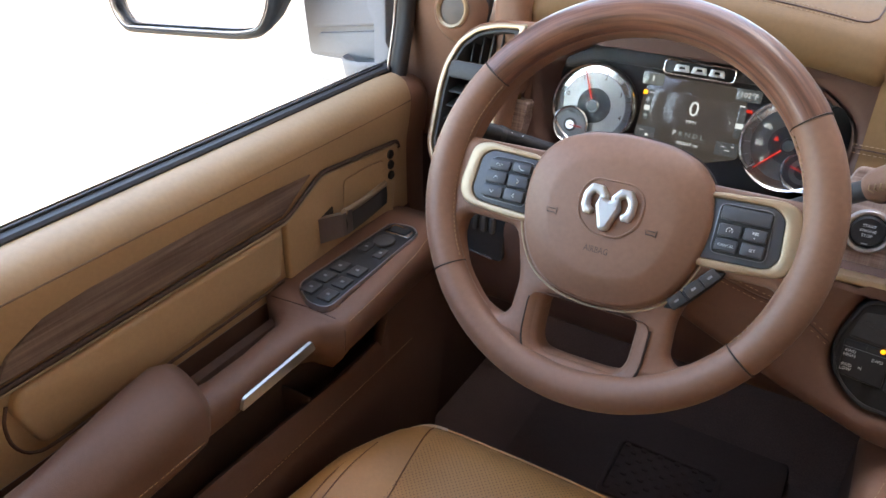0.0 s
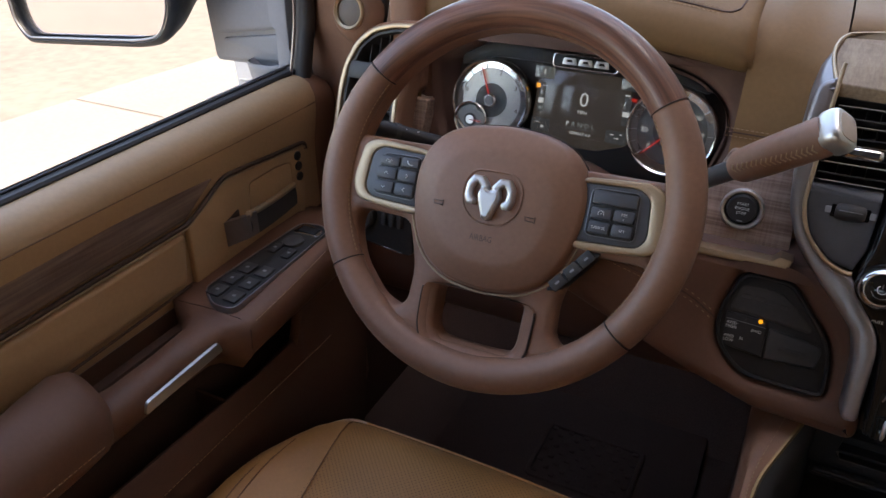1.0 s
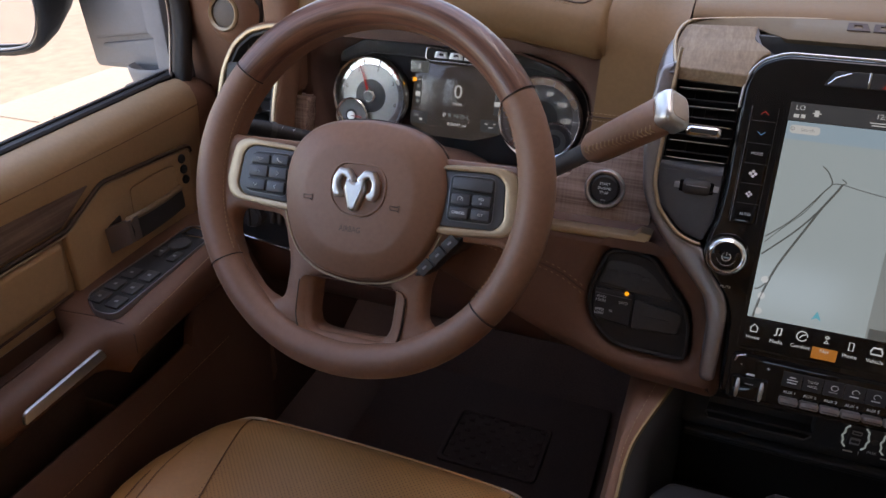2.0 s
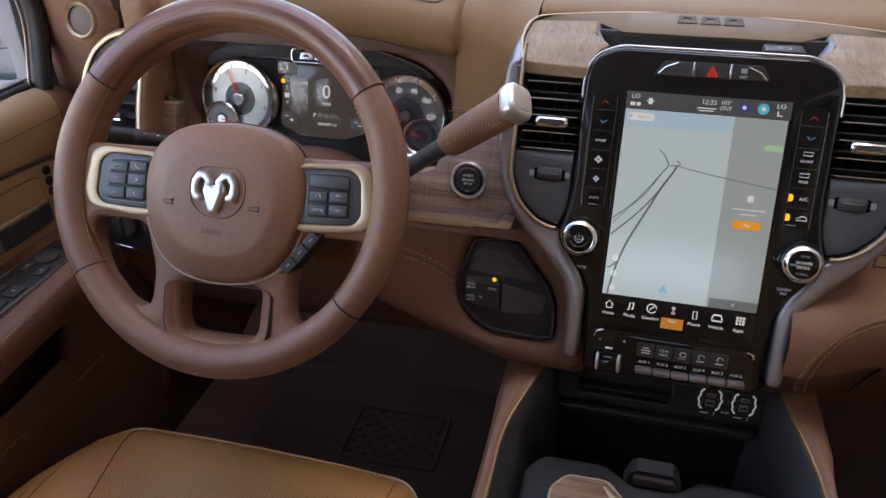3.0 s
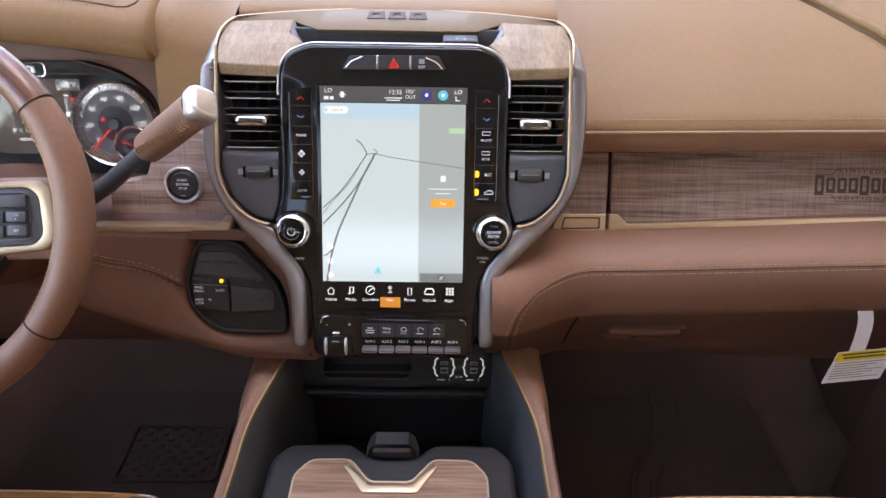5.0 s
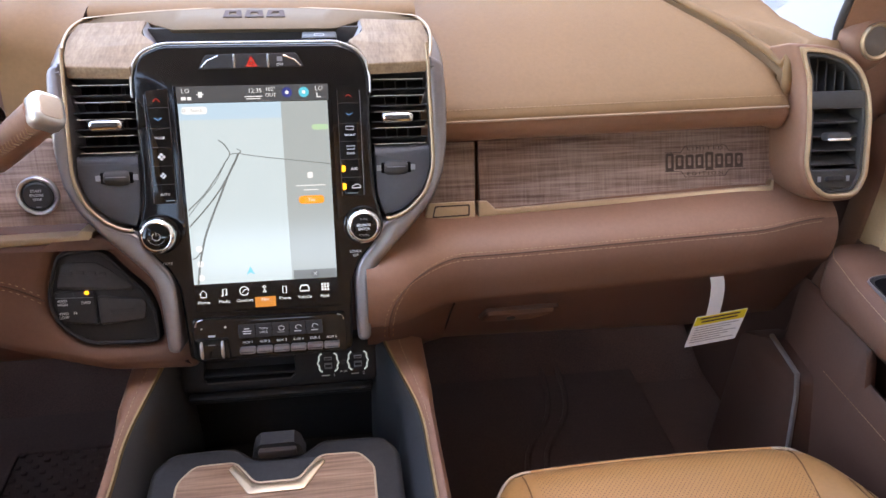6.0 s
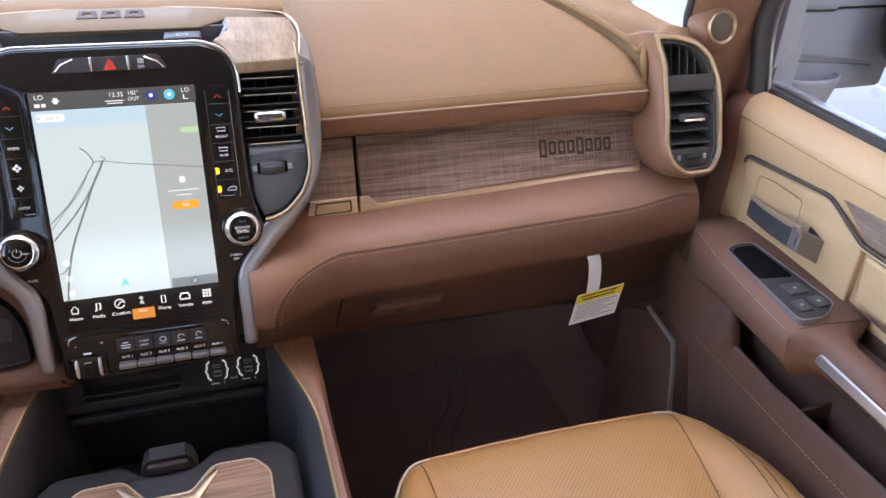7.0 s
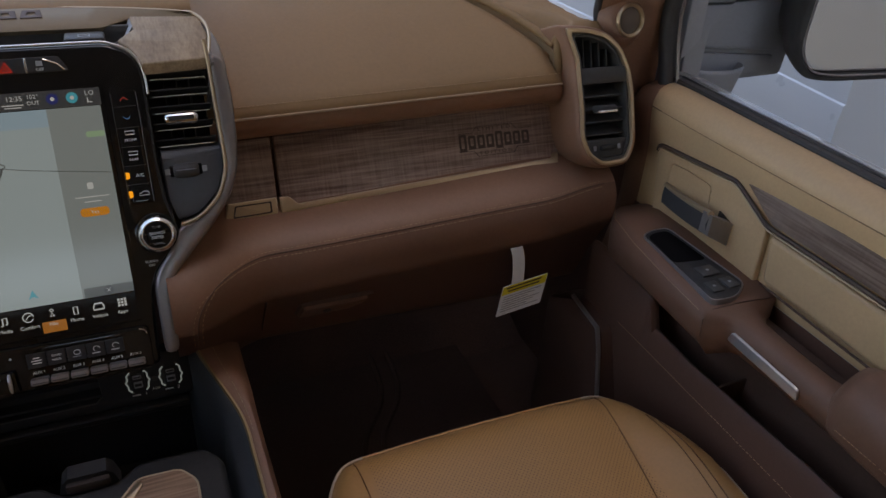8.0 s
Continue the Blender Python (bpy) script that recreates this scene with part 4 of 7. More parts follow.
emb = part("emblem_plate", prism(rc([(-0.040, -0.008), (0.040, -0.008), (0.040, 0.008), (-0.040, 0.008)], 0.006), -0.006, 0.002, 0.001), BLACK, cluster, "black emblem plate with a chrome rim", m=E)
part("rim", prism(rc([(-0.041, -0.009), (0.041, -0.009), (0.041, 0.009), (-0.041, 0.009)], 0.006), -0.004, 0.003, 0.0008, [rc([(-0.039, -0.007), (0.039, -0.007), (0.039, 0.007), (-0.039, 0.007)], 0.005)]), CHROME, emb, m=E)
for k in range(3):
    part("emblem_bar", prism(rc([(-0.029 + k * 0.0198, -0.004), (-0.0105 + k * 0.0198, -0.004), (-0.0125 + k * 0.0198, 0.004), (-0.027 + k * 0.0198, 0.004)], 0.001), 0, 0.0030, 0.0004, [rc([(-0.0235 + k * 0.0198, -0.001), (-0.016 + k * 0.0198, -0.001), (-0.017 + k * 0.0198, 0.0018), (-0.0225 + k * 0.0198, 0.0018)], 0.0005)]), SATIN, emb, m=E)
lens = part("lens", prism(inset(opening, 0.002), -0.0012, 0.0, 0.0), LENS, cluster, "clear glossy cover over the gauges", m=tilted((-0.46, 0.4155, 1.475), 5.0), smooth=0)
lens.visible_shadow = False


# ---- centre stack ----
stack = thing("centre_stack", (0, 0.30, 1.24), "tall centre stack with a portrait touchscreen, vents and knobs", "centre console")
ST = tilted((0, 0.31, 1.437), 21.6)


def mm(pts, s=1):
    return [(s * x / 1000, y / 1000) for x, y in pts]


WING = [(192, 142), (208, 134), (211, 95), (210, 48), (205, 12), (192, -18), (170, -45), (146, -69), (124, -93), (117, -118), (114, -181),
        (99, -181), (99, -106), (104, -88), (125, -62), (134, -42), (161, -33), (184, -10), (194, 18), (191, 138)]
EDGE = [(190, 160), (191, 138), (194, 18), (184, -10), (161, -33), (134, -41)]
VENTBOX = [(126, 133), (190, 137), (193, 20), (183, -9), (160, -31), (136, -38), (128, -14), (126, 20)]
for s in (-1, 1):
    o = rc(mm(WING, s), 0.008)
    part("side_frame", prism(o if s > 0 else o[::-1], -0.075, 0.004, 0.004), PEWTER, stack, "pewter painted side frame", m=ST, smooth=60)
    path = [(x, y, 0.003) for x, y in rc(mm(EDGE, s), 0.012)[2:-2]]
    part("bronze_edge", tube(path, 0.0021, 8), GOLD_SOFT, stack, "bronze edge line", m=ST, smooth=70)
    o = mm(VENTBOX, s)
    part("vent_box", prism(rc(o if s > 0 else o[::-1], 0.004), -0.055, -0.048), BLACK, stack, m=ST)
    for k in range(5):
        v = 0.1205 - k * 0.0178
        b = rbox((s * 0.158, v, -0.022), (0.062, 0.0018, 0.03), 0.0006, 1)
        bmesh.ops.rotate(b, cent=(0, v, -0.022), matrix=Matrix.Rotation(radians(-14), 3, "X"), verts=b.verts)
        part("vent_slat", b, BLACK, stack, m=ST)
        part("slat_edge", tube([(s * 0.130, v - 0.0035, -0.0072), (s * 0.186, v - 0.0035, -0.0072)], 0.0007, 4), SATIN, stack, m=ST)
    for q in (0.145, 0.158, 0.171):
        part("vent_fin", rbox((s * q, 0.085, -0.04), (0.0015, 0.09, 0.012), 0.0005, 1), BLACK, stack, m=ST)
    tab = part("vent_slider", rbox((s * 0.155, 0.0750, -0.002), (0.036, 0.0125, 0.016), 0.0055, 3), CHROME, stack, "chrome vent slider", m=ST)
    part("slider_groove", rbox((s * 0.155, 0.0755, 0.006), (0.026, 0.0050, 0.001), 0.0005, 1), DARK, tab, m=ST)
    o = rc(mm([(128, 36), (192, 40), (193, 18), (183, -9), (160, -30), (137, -37), (129, -14)], s), 0.004)
    part("dial_panel", prism(o if s > 0 else o[::-1], -0.05, -0.008, 0.003), KEYPANEL, stack, "charcoal panel below the vent", m=ST)
    part("vent_brow", loft([[(s * x, y, z) for y, z in ((0.0455, -0.030), (0.0425, -0.0125), (0.0405, -0.010), (0.0330, -0.0078), (0.0330, -0.03))] for x in (0.1290, 0.1915)]), KEYPANEL, stack, "grey lip under the vent", m=ST)
    # the slot is a raised plate, its inner shade put into the colour
    part("dial_slot", rbox((s * 0.152, 0.0185, -0.0078), (0.034, 0.012, 0.002), 0.0009, 1), DEEP, stack, m=ST)
    ring = disc((0, 0, 0), ((0.0065, -0.0135), (0.0085, -0.011), (0.0090, 0.0), (0.0085, 0.011), (0.0065, 0.0135)), 28)
    dial = part("vent_dial", ring, DARK, stack, "ridged vent dial", m=at(ST, s * 0.152, 0.0185, -0.0115) @ Matrix.Rotation(radians(90), 4, "Y"))
    part("dial_chrome", rbox((s * 0.152, 0.0195, -0.0026), (0.021, 0.0010, 0.0008), 0.0003, 1), KEYEDGE, dial, m=ST)
    for q in (0.1325, 0.1715):
        part("dial_mark", rbox((s * q, 0.0185, -0.0078), (0.0055, 0.0065, 0.001), 0.0004, 1), GREYPRINT, stack, m=ST)

BEZEL = [(92, 157), (112, 149), (121, 138), (125, 122), (125, 20), (127, -10), (133, -34), (133, -48), (126, -66), (106, -86), (97, -106), (94, -146), (92, -192)]
bez = rc(mirrored(mm(BEZEL)), 0.007)
bezel = part("screen_bezel", prism(bez, -0.06, 0.0, 0.004), PIANO, stack, "gloss piano-black screen bezel", m=ST, smooth=50)
half = rc(mm([(126, 95), (126, 122), (122, 139), (112.5, 150.5), (92, 158.5), (-92, 158.5), (-112.5, 150.5), (-122, 139), (-126, 122), (-126, 95)]), 0.008)[4:-4]
part("chrome_line", tube([(x, y, -0.001) for x, y in half], 0.0013, 6), SATIN, bezel, "thin chrome line over the bezel", m=ST, smooth=70)

# top shelf: wood wings, bronze bar, cubby
def shelf_z(y):
    return 1.5635 + 0.30 * (y - 0.36) - 0.5 * max(y - 0.36, 0) ** 2


WINGTOP = [(0.1895, 0.360), (0.1955, 0.384), (0.1985, 0.410), (0.193, 0.447), (0.121, 0.453), (0.1225, 0.423), (0.1045, 0.402), (0.1145, 0.389), (0.121, 0.372), (0.1245, 0.356)]
for s in (-1, 1):
    def shelf(bm):
        for v in bm.verts:
            v.co.z += shelf_z(v.co.y)
        return bm
    o = rc([(s * x, y) for x, y in WINGTOP], [0.001, 0.006, 0.006, 0.003, 0.002, 0.004, 0.004, 0.004, 0.004, 0.001])
    grid = shelf(prism(o[::s], -0.012, 0.0, 0.0015))
    part("wood_wing", grid, WOOD_TOP, stack, "greyed wood top panel", smooth=40)
    tip = spline([(s * x, y, shelf_z(y) + 0.0005) for x, y in ((0.1915, 0.357), (0.1975, 0.384), (0.2005, 0.410), (0.1985, 0.434), (0.1915, 0.451), (0.183, 0.457))], 4)
    part("bronze_edge", tube(tip, 0.0019, 6), GOLD_SOFT, stack, smooth=70)
    side = []
    for x, y in spline([(0.1935, 0.352), (0.199, 0.384), (0.202, 0.41), (0.196, 0.446)], 4):
        z = shelf_z(y) - 0.004 * smoothstep(0.40, 0.448, y)
        g = 1 - 0.9 * smoothstep(0.36, 0.44, y)
        side.append([(s * x, y, z - 0.001), (s * (x + 0.008 * g), y + 0.003 * g, z - 0.0025), (s * (x + 0.014 * g), y + 0.006 * g, z - 0.009), (s * (x + 0.0165 * g), y + 0.014 * g, z - 0.022), (s * (x + 0.017 * g), y + 0.02 * g, z - 0.07), (s * (x - 0.01), y + 0.02 * g, z - 0.07)])
    part("shoulder", loft(side), PEWTER, stack, "pewter painted shoulder", smooth=70)
bar = []
for x in np.linspace(-0.190, 0.190, 28):
    f = abs(x) / 0.186
    yb, yf = 0.479 - 0.024 * f ** 2.2, 0.436 + 0.017 * smoothstep(0.50, 0.64, f)
    bar.append([(x, yf + 0.004, shelf_z(yf) - 0.010), (x, yf - 0.001, shelf_z(yf) - 0.003), (x, yf + 0.003, shelf_z(yf) + 0.0012), (x, yb - 0.003, shelf_z(yb) + 0.002), (x, yb, shelf_z(yb) - 0.001), (x, yb + 0.002, shelf_z(yb) - 0.03)])
part("bronze_bar", loft(bar), BARGOLD, stack, "satin bronze bar along the top", smooth=60)
part("bar_edge", tube([(x, 0.480 - 0.024 * (abs(x) / 0.186) ** 2.2, shelf_z(0.48 - 0.024 * (abs(x) / 0.186) ** 2.2) + 0.001) for x in np.linspace(-0.188, 0.188, 24)], 0.0011, 6), GOLD_SOFT, stack, smooth=70)
BARF = tilted((0, 0.4615, shelf_z(0.4615) + 0.0018), 75)
for k in range(3):
    x0 = -0.0365 + k * 0.0245
    part("emblem_bar", prism(rc([(x0, -0.008), (x0 + 0.022, -0.008), (x0 + 0.020, 0.008), (x0 + 0.002, 0.008)], 0.001), -0.003, 0.0012, 0.0004, [rc([(x0 + 0.0065, -0.003), (x0 + 0.0155, -0.003), (x0 + 0.0145, 0.0035), (x0 + 0.0075, 0.0035)], 0.0006)]), DARKPRINT, stack, "dark emblem stroke", m=BARF)
part("cubby_floor", rbox((0, 0.405, 1.553), (0.20, 0.085, 0.006), 0.002), BLACK, stack, "black rubber-lined cubby")
part("cubby_back", rbox((0, 0.4415, 1.566), (0.24, 0.006, 0.030), 0.002), DARK, stack)
for s in (-1, 1):
    lip = spline([(0.1235, 0.452), (0.1225, 0.432), (0.116, 0.414), (0.105, 0.402)], 4)
    wall = [[(s * x, y, shelf_z(y) - 0.0006), (s * (x - 0.004), y + 0.0005, shelf_z(y) - 0.003), (s * (x - 0.011), y + 0.001, 1.568), (s * (x - 0.016), y + 0.001, 1.553), (s * (x + 0.004), y, 1.550)] for x, y in lip]
    part("cubby_side", loft(wall), GREYPLASTIC, stack, "grey cubby side", smooth=60)
part("cubby_socket", rbox((0.073, 0.420, 1.568), (0.040, 0.026, 0.020), 0.003), DARK, stack, "grey charging socket cover")
part("socket_mark", prism(rc([(-0.006, -0.003), (0.006, -0.003), (0.006, 0.003), (-0.006, 0.003)], 0.001), 0, 0.0005, 0, [rc([(-0.0045, -0.0018), (0.0045, -0.0018), (0.0045, 0.0018), (-0.0045, 0.0018)], 0.001)]), GREYPRINT, stack, m=tilted((0.073, 0.414, 1.5785), 80))

# hazard row
HZ = part("hazard_panel", prism(rc(mm([(-56, 131), (-48, 146), (48, 147), (56, 132)]), 0.003), -0.002, 0.0012, 0.001), BLACK, stack, "black switch panel over the screen", m=ST)
for s in (-1, 1):
    part("chrome_bar", rbox((s * 0.0178, 0.139, 0.0014), (0.0026, 0.015, 0.0016), 0.0006, 1), CHROME, HZ, m=ST)
    part("chrome_corner", tube([(s * 0.052, 0.133, 0.0012), (s * 0.046, 0.1395, 0.0014), (s * 0.034, 0.1445, 0.0012)], 0.0008, 5), CHROME, HZ, m=ST)
part("hazard_triangle", prism(mm([(-6, 133), (6, 133), (0, 144)]), 0.001, 0.0018, 0, [mm([(-3.4, 134.6), (3.4, 134.6), (0, 141)])]), RED, HZ, "red warning triangle", m=ST)
part("hazard_triangle", prism(mm([(-1.6, 135.6), (1.6, 135.6), (0, 138.6)]), 0.001, 0.0018), RED, HZ, m=ST)
words("word", "OFF", 0.0042, at(ST, 0.030, 0.1345, 0.0014), WHITE, HZ)
part("mark", rbox((0.030, 0.1405, 0.0014), (0.006, 0.005, 0.0006), 0.0002, 1), GREYPRINT, HZ, m=ST)

# touchscreen
screen = part("touchscreen", prism(rc(mm([(-84, -138), (83, -138), (83, 117), (-84, 117)]), 0.004), -0.002, 0.0006, 0.0004), PIANO, stack, "portrait touchscreen showing a pale map", m=ST)


def tile(name, x0, y0, x1, y1, material, z=0.0009, r=0.0, label=""):
    return part(name, prism(rc(mm([(x0, y0), (x1, y0), (x1, y1), (x0, y1)]), r) if r else mm([(x0, y0), (x1, y0), (x1, y1), (x0, y1)]), z - 0.0004, z), material, screen, label, m=ST, smooth=0)


tile("status_bar", -80.5, 96, 80, 113.5, LCD_BAR)
tile("map_area", -80, -103.5, 78.5, 78, LCD_MAP, label="pale map area")
tile("map_sky", -80, 78, 78.5, 95.5, LCD_SKY)
tile("side_panel", 28, -103.5, 78.5, 78, LCD_PANEL, 0.0013, label="grey side panel")
tile("side_panel_top", 28, 78, 78.5, 95.5, LCD_PANEL, 0.0013)
tile("search_field", -77, 84, -50, 92, LCD_WHITE, 0.0013, 0.0035)
words("word", "Search", 0.0045, at(ST, -0.061, 0.088, 0.0016), LCD_PANEL, screen)
part("lens", tube([(-0.0745 + 0.0016 * math.cos(a), 0.0885 + 0.0016 * math.sin(a), 0.0015) for a in np.linspace(0, 6.28, 9)], 0.0003, 4), LCD_ROAD, screen, m=ST)
tile("green_patch", 60, 64, 78, 70, LCD_GREEN, 0.0016, 0.003)
words("word", "12:35", 0.0068, at(ST, 0.0015, 0.1075, 0.0012), LCD_WHITE, screen)
words("word", "102°", 0.0058, at(ST, 0.018, 0.1085, 0.0012), LCD_WHITE, screen)
words("word", "OUT", 0.0055, at(ST, 0.018, 0.1025, 0.0012), LCD_WHITE, screen)
for x in (-0.071, 0.070):
    words("word", "LO", 0.0068, at(ST, x, 0.1085, 0.0012), LCD_WHITE, screen)
for x0, y0, x1, y1 in ((-10, 101, 9, 102), (-8, 98.6, 7, 99.6), (-60, 104, -52, 105), (-58, 101.5, -54, 107.5), (-76, 99, -71, 102.5), (-69.5, 99, -65.5, 102.5), (67, 99, 68.2, 104), (67, 99, 72, 100)):
    tile("status_mark", x0, y0, x1, y1, LCD_WHITE, 0.0012)
for x, mt, rr in ((0.0355, LCD_NAVY, 0.0055), (0.0535, LCD_CYAN, 0.0055)):
    b = part("status_icon", disc((0, 0, 0), ((rr, 0), (rr, 0.0004))), mt, screen, m=at(ST, x, 0.105, 0.0009))
    part("dot", disc((0, 0, 0), ((0.002, 0), (0.002, 0.0003))), LCD_WHITE, b, m=at(ST, x, 0.105, 0.0013))
for pts, w in (([(-41, 56), (-36, 52), (-32, 46), (-30, 40), (-36, 31), (-46, 16), (-60, -2), (-79, -20)], 0.0006), ([(-21, 41), (-24, 34), (-34, 16), (-44, -6), (-56, -32), (-64, -52), (-71, -78), (-75, -103)], 0.0011), ([(-30, 40), (-26, 41), (-21, 41), (-18, 43), (-22, 46)], 0.0005),
               ([(-26, 30), (-42, 4), (-58, -16), (-79, -38)], 0.0008), ([(-21, 41), (0, 37), (28, 33), (50, 30), (79, 26)], 0.0004), ([(-66, -62), (-74, -72), (-79, -74)], 0.0006), ([(-34, 34), (-48, 10), (-64, -8), (-79, -26)], 0.0004)):
    part("road_line", tube([(x / 1000, y / 1000, 0.0016) for x, y in spline(pts, 3)], w, 4, flat=0.3, up=(0, 0, 1)), LCD_ROAD, screen, m=ST)
part("arrow", prism(mm([(-22, -95), (-17.5, -92.5), (-13, -95), (-17.5, -85.5)]), 0.0012, 0.0017), LCD_CYAN, screen, m=ST)
tile("yes_button", 41, -17.5, 69, -8.5, LCD_ORANGE, 0.0017, 0.0045, "orange button")
words("word", "Yes", 0.0055, at(ST, 0.055, -0.013, 0.0019), LCD_WHITE, screen)
for y, a, b in ((3, 39, 71), (-2, 47, 63)):
    tile("panel_line", a, y - 0.5, b, y + 0.5, LCD_WHITE, 0.0016)
tile("panel_mark", 52, 11, 58, 18, LCD_WHITE, 0.0016, 0.002)
tile("panel_foot", 30, -103.5, 78.5, -93, LCD_ROAD, 0.0015)
cl = part("close_icon", disc((0, 0, 0), ((0.0045, 0), (0.0045, 0.0004))), LCD_BAR, screen, m=at(ST, 0.054, -0.098, 0.0015))
for q in (-1, 1):
    part("stroke", tube([(-0.002, -0.002 * q, 0.0006), (0.002, 0.002 * q, 0.0006)], 0.0004, 4), LCD_WHITE, cl, m=at(ST, 0.054, -0.098, 0.0015))
for y in (-63, -80, -96):
    b = part("map_button", disc((0, 0, 0), ((0.0035, 0), (0.0035, 0.0004))), LCD_WHITE, screen, m=at(ST, -0.071, y / 1000, 0.0014))
tile("icon_bar", -80, -134.5, 78.5, -105, PIANO, 0.0009)
tile("nav_tile", -15, -133.5, 8, -121.5, LCD_TILE, 0.0011, label="orange lit tile")
for k, s in enumerate(("Home", "Media", "Comfort", "Nav", "Phone", "Vehicle", "Apps")):
    x = -0.071 + k * 0.0224
    words("word", s, 0.0052, at(ST, x, -0.1245, 0.0014), LCD_WHITE, screen)


def stroke(name, pts, x, y, w=0.0006, material=LCD_WHITE, parent=screen, z=0.0014, closed=False):
    return part(name, tube([(x + a / 1000, y + b / 1000, z) for a, b in pts], w, 4, closed), material, parent, m=ST)


stroke("home_icon", [(-4, 0), (0, 4), (4, 0), (3, 0), (3, -4), (-3, -4), (-3, 0)], -0.071, -0.1145, closed=True)
stroke("note_icon", [(-3, -3), (-2, -3.6), (-1, -3), (-1, 4), (3, 4.6), (3, -2), (2, -2.6), (1.2, -2)], -0.0486, -0.1145, 0.0008)
stroke("comfort_icon", [(5 * math.cos(a), 5 * math.sin(a)) for a in np.linspace(0, 5.8, 12)], -0.0262, -0.1135, 0.0007)
stroke("comfort_icon", [(-2, -2), (0, 1), (3, 2)], -0.0262, -0.1135, 0.0007)
stroke("nav_icon", [(0, 3.5), (2, 2), (0, 0.5), (-2, 2)], -0.0038, -0.112, 0.0007, closed=True)
stroke("nav_icon", [(0, -1), (2, -4), (-2, -4)], -0.0038, -0.112, 0.0007, closed=True)
stroke("phone_icon", [(-2, -4), (2, -4), (2, 4), (-2, 4)], 0.0186, -0.1145, 0.0007, closed=True)
stroke("car_icon", [(-5, -3), (-5, 0), (-3.5, 3.5), (3.5, 3.5), (5, 0), (5, -3)], 0.041, -0.1145, 0.0009, closed=True)
for i in range(3):
    for j in range(3):
        tile("apps_dot", 60 + i * 3.2, -118.4 + j * 3.2, 62.4 + i * 3.2, -116 + j * 3.2, LCD_WHITE, 0.0014)

# side keys and knobs
for s in (-1, 1):
    keys = part("key_column", prism(rc(mm([(88, 112), (112, 110), (116, 95), (116, -11), (91, -11)], s)[::s], 0.004), -0.002, 0.0008, 0.0006), PIANO, stack, "column of gloss black keys", m=ST)
    X = s * 0.1015
    for q in (0.0895, 0.1140):
        part("chrome_edge", tube([(s * q, -0.010, 0.0009), (s * q, 0.106, 0.0009)], 0.0004, 4), KEYEDGE if q > 0.1 else DARK, keys, m=ST)
    for y in (92, 70, 50, 30, 10):
        part("key_gap", rbox((X, y / 1000, 0.0009), (0.022, 0.0005, 0.0005), 0.0002, 1), DARK, keys, m=ST)
    stroke("chevron", [(-3.5, -1.6), (0, 1.6), (3.5, -1.6)], X, 0.100, 0.0004, RED, keys)
    stroke("chevron", [(-3.5, 1.6), (0, -1.6), (3.5, 1.6)], X, 0.080, 0.0004, BLUE, keys)
    for k, txt in enumerate((("MODE", "", "", "AUTO") if s < 0 else ("FRONT", "REAR", "A/C", ""))):
        y = 0.060 - k * 0.0203
        if txt:
            words("word", txt, 0.0038 if len(txt) > 3 else 0.0050, at(ST, X + (0.003 if s > 0 and k > 1 else 0), y - (0.003 if s > 0 and k < 2 else 0), 0.0012), WHITE, keys)
    if s < 0:
        for y, w in ((0.040, 1.0), (0.0195, 0.8)):
            for a, b in ((0, 2.4), (2.4, 0), (0, -2.4), (-2.4, 0)):
                part("fan_blade", disc((0, 0, 0), ((0.0016 * w, 0), (0.0016 * w, 0.0004)), 10), WHITE, keys, m=at(ST, X + a / 1000 * w, y + b / 1000 * w, 0.0010))
    else:
        for y in (0.0645, 0.043):
            stroke("defrost_mark", [(-4, -1.6), (-4.6, 2), (4.6, 2), (4, -1.6)], X, y, 0.0005, WHITE, keys, closed=True)
        for y in (0.020, 0.000):
            part("amber_light", prism(rc(mm([(-2, -4), (2, -3), (2, 3), (-2, 4)]), 0.001), 0, 0.001), AMBER, keys, m=at(ST, X - 0.009, y, 0.0006))
        stroke("car_mark", [(-5, -1.5), (-4, 0.8), (-2, 1), (-1, 2.4), (3, 2.4), (5, 0.5), (5, -1.5)], X + 0.004, -0.0005, 0.0005, WHITE, keys, closed=True)
    K = at(ST, s * 0.1115, -0.0445, 0.0)
    knob = part("knob", disc((0, 0, 0), ((0.0195, 0.002), (0.0195, 0.012), (0.0185, 0.015), (0.0155, 0.017), (0.0145, 0.0165))), CHROME, stack, "chrome-rimmed rotary knob", m=K)
    part("knob_base", disc((0, 0, 0), ((0.022, -0.002), (0.022, 0.003), (0.0205, 0.004))), PIANO, knob, m=K)
    part("knob_face", disc((0, 0, 0), ((0.0147, 0.010), (0.0147, 0.0165), (0.0135, 0.0172))), PIANO, knob, m=K)
    if s < 0:
        part("power_mark", tube([(0.0042 * math.sin(a), 0.0042 * math.cos(a), 0.0174) for a in np.linspace(0.6, 5.7, 14)], 0.0004, 4), WHITE, knob, m=K)
        part("power_mark", tube([(0, 0.001, 0.0174), (0, 0.0048, 0.0174)], 0.0004, 4), WHITE, knob, m=K)
        part("arc_mark", tube([(0.009 * math.sin(a), 0.009 * math.cos(a), 0.0174) for a in np.linspace(1.9, 4.4, 10)], 0.0003, 4), GREYPRINT, knob, m=K)
        words("word", "MUTE", 0.0040, at(ST, -0.106, -0.078, 0.0006), WHITE, stack)
    else:
        words("word", "BROWSE", 0.0044, at(K, 0, 0.0018, 0.0174), WHITE, knob, 0.0155)
        words("word", "ENTER", 0.0044, at(K, 0, -0.0028, 0.0174), WHITE, knob, 0.0125)
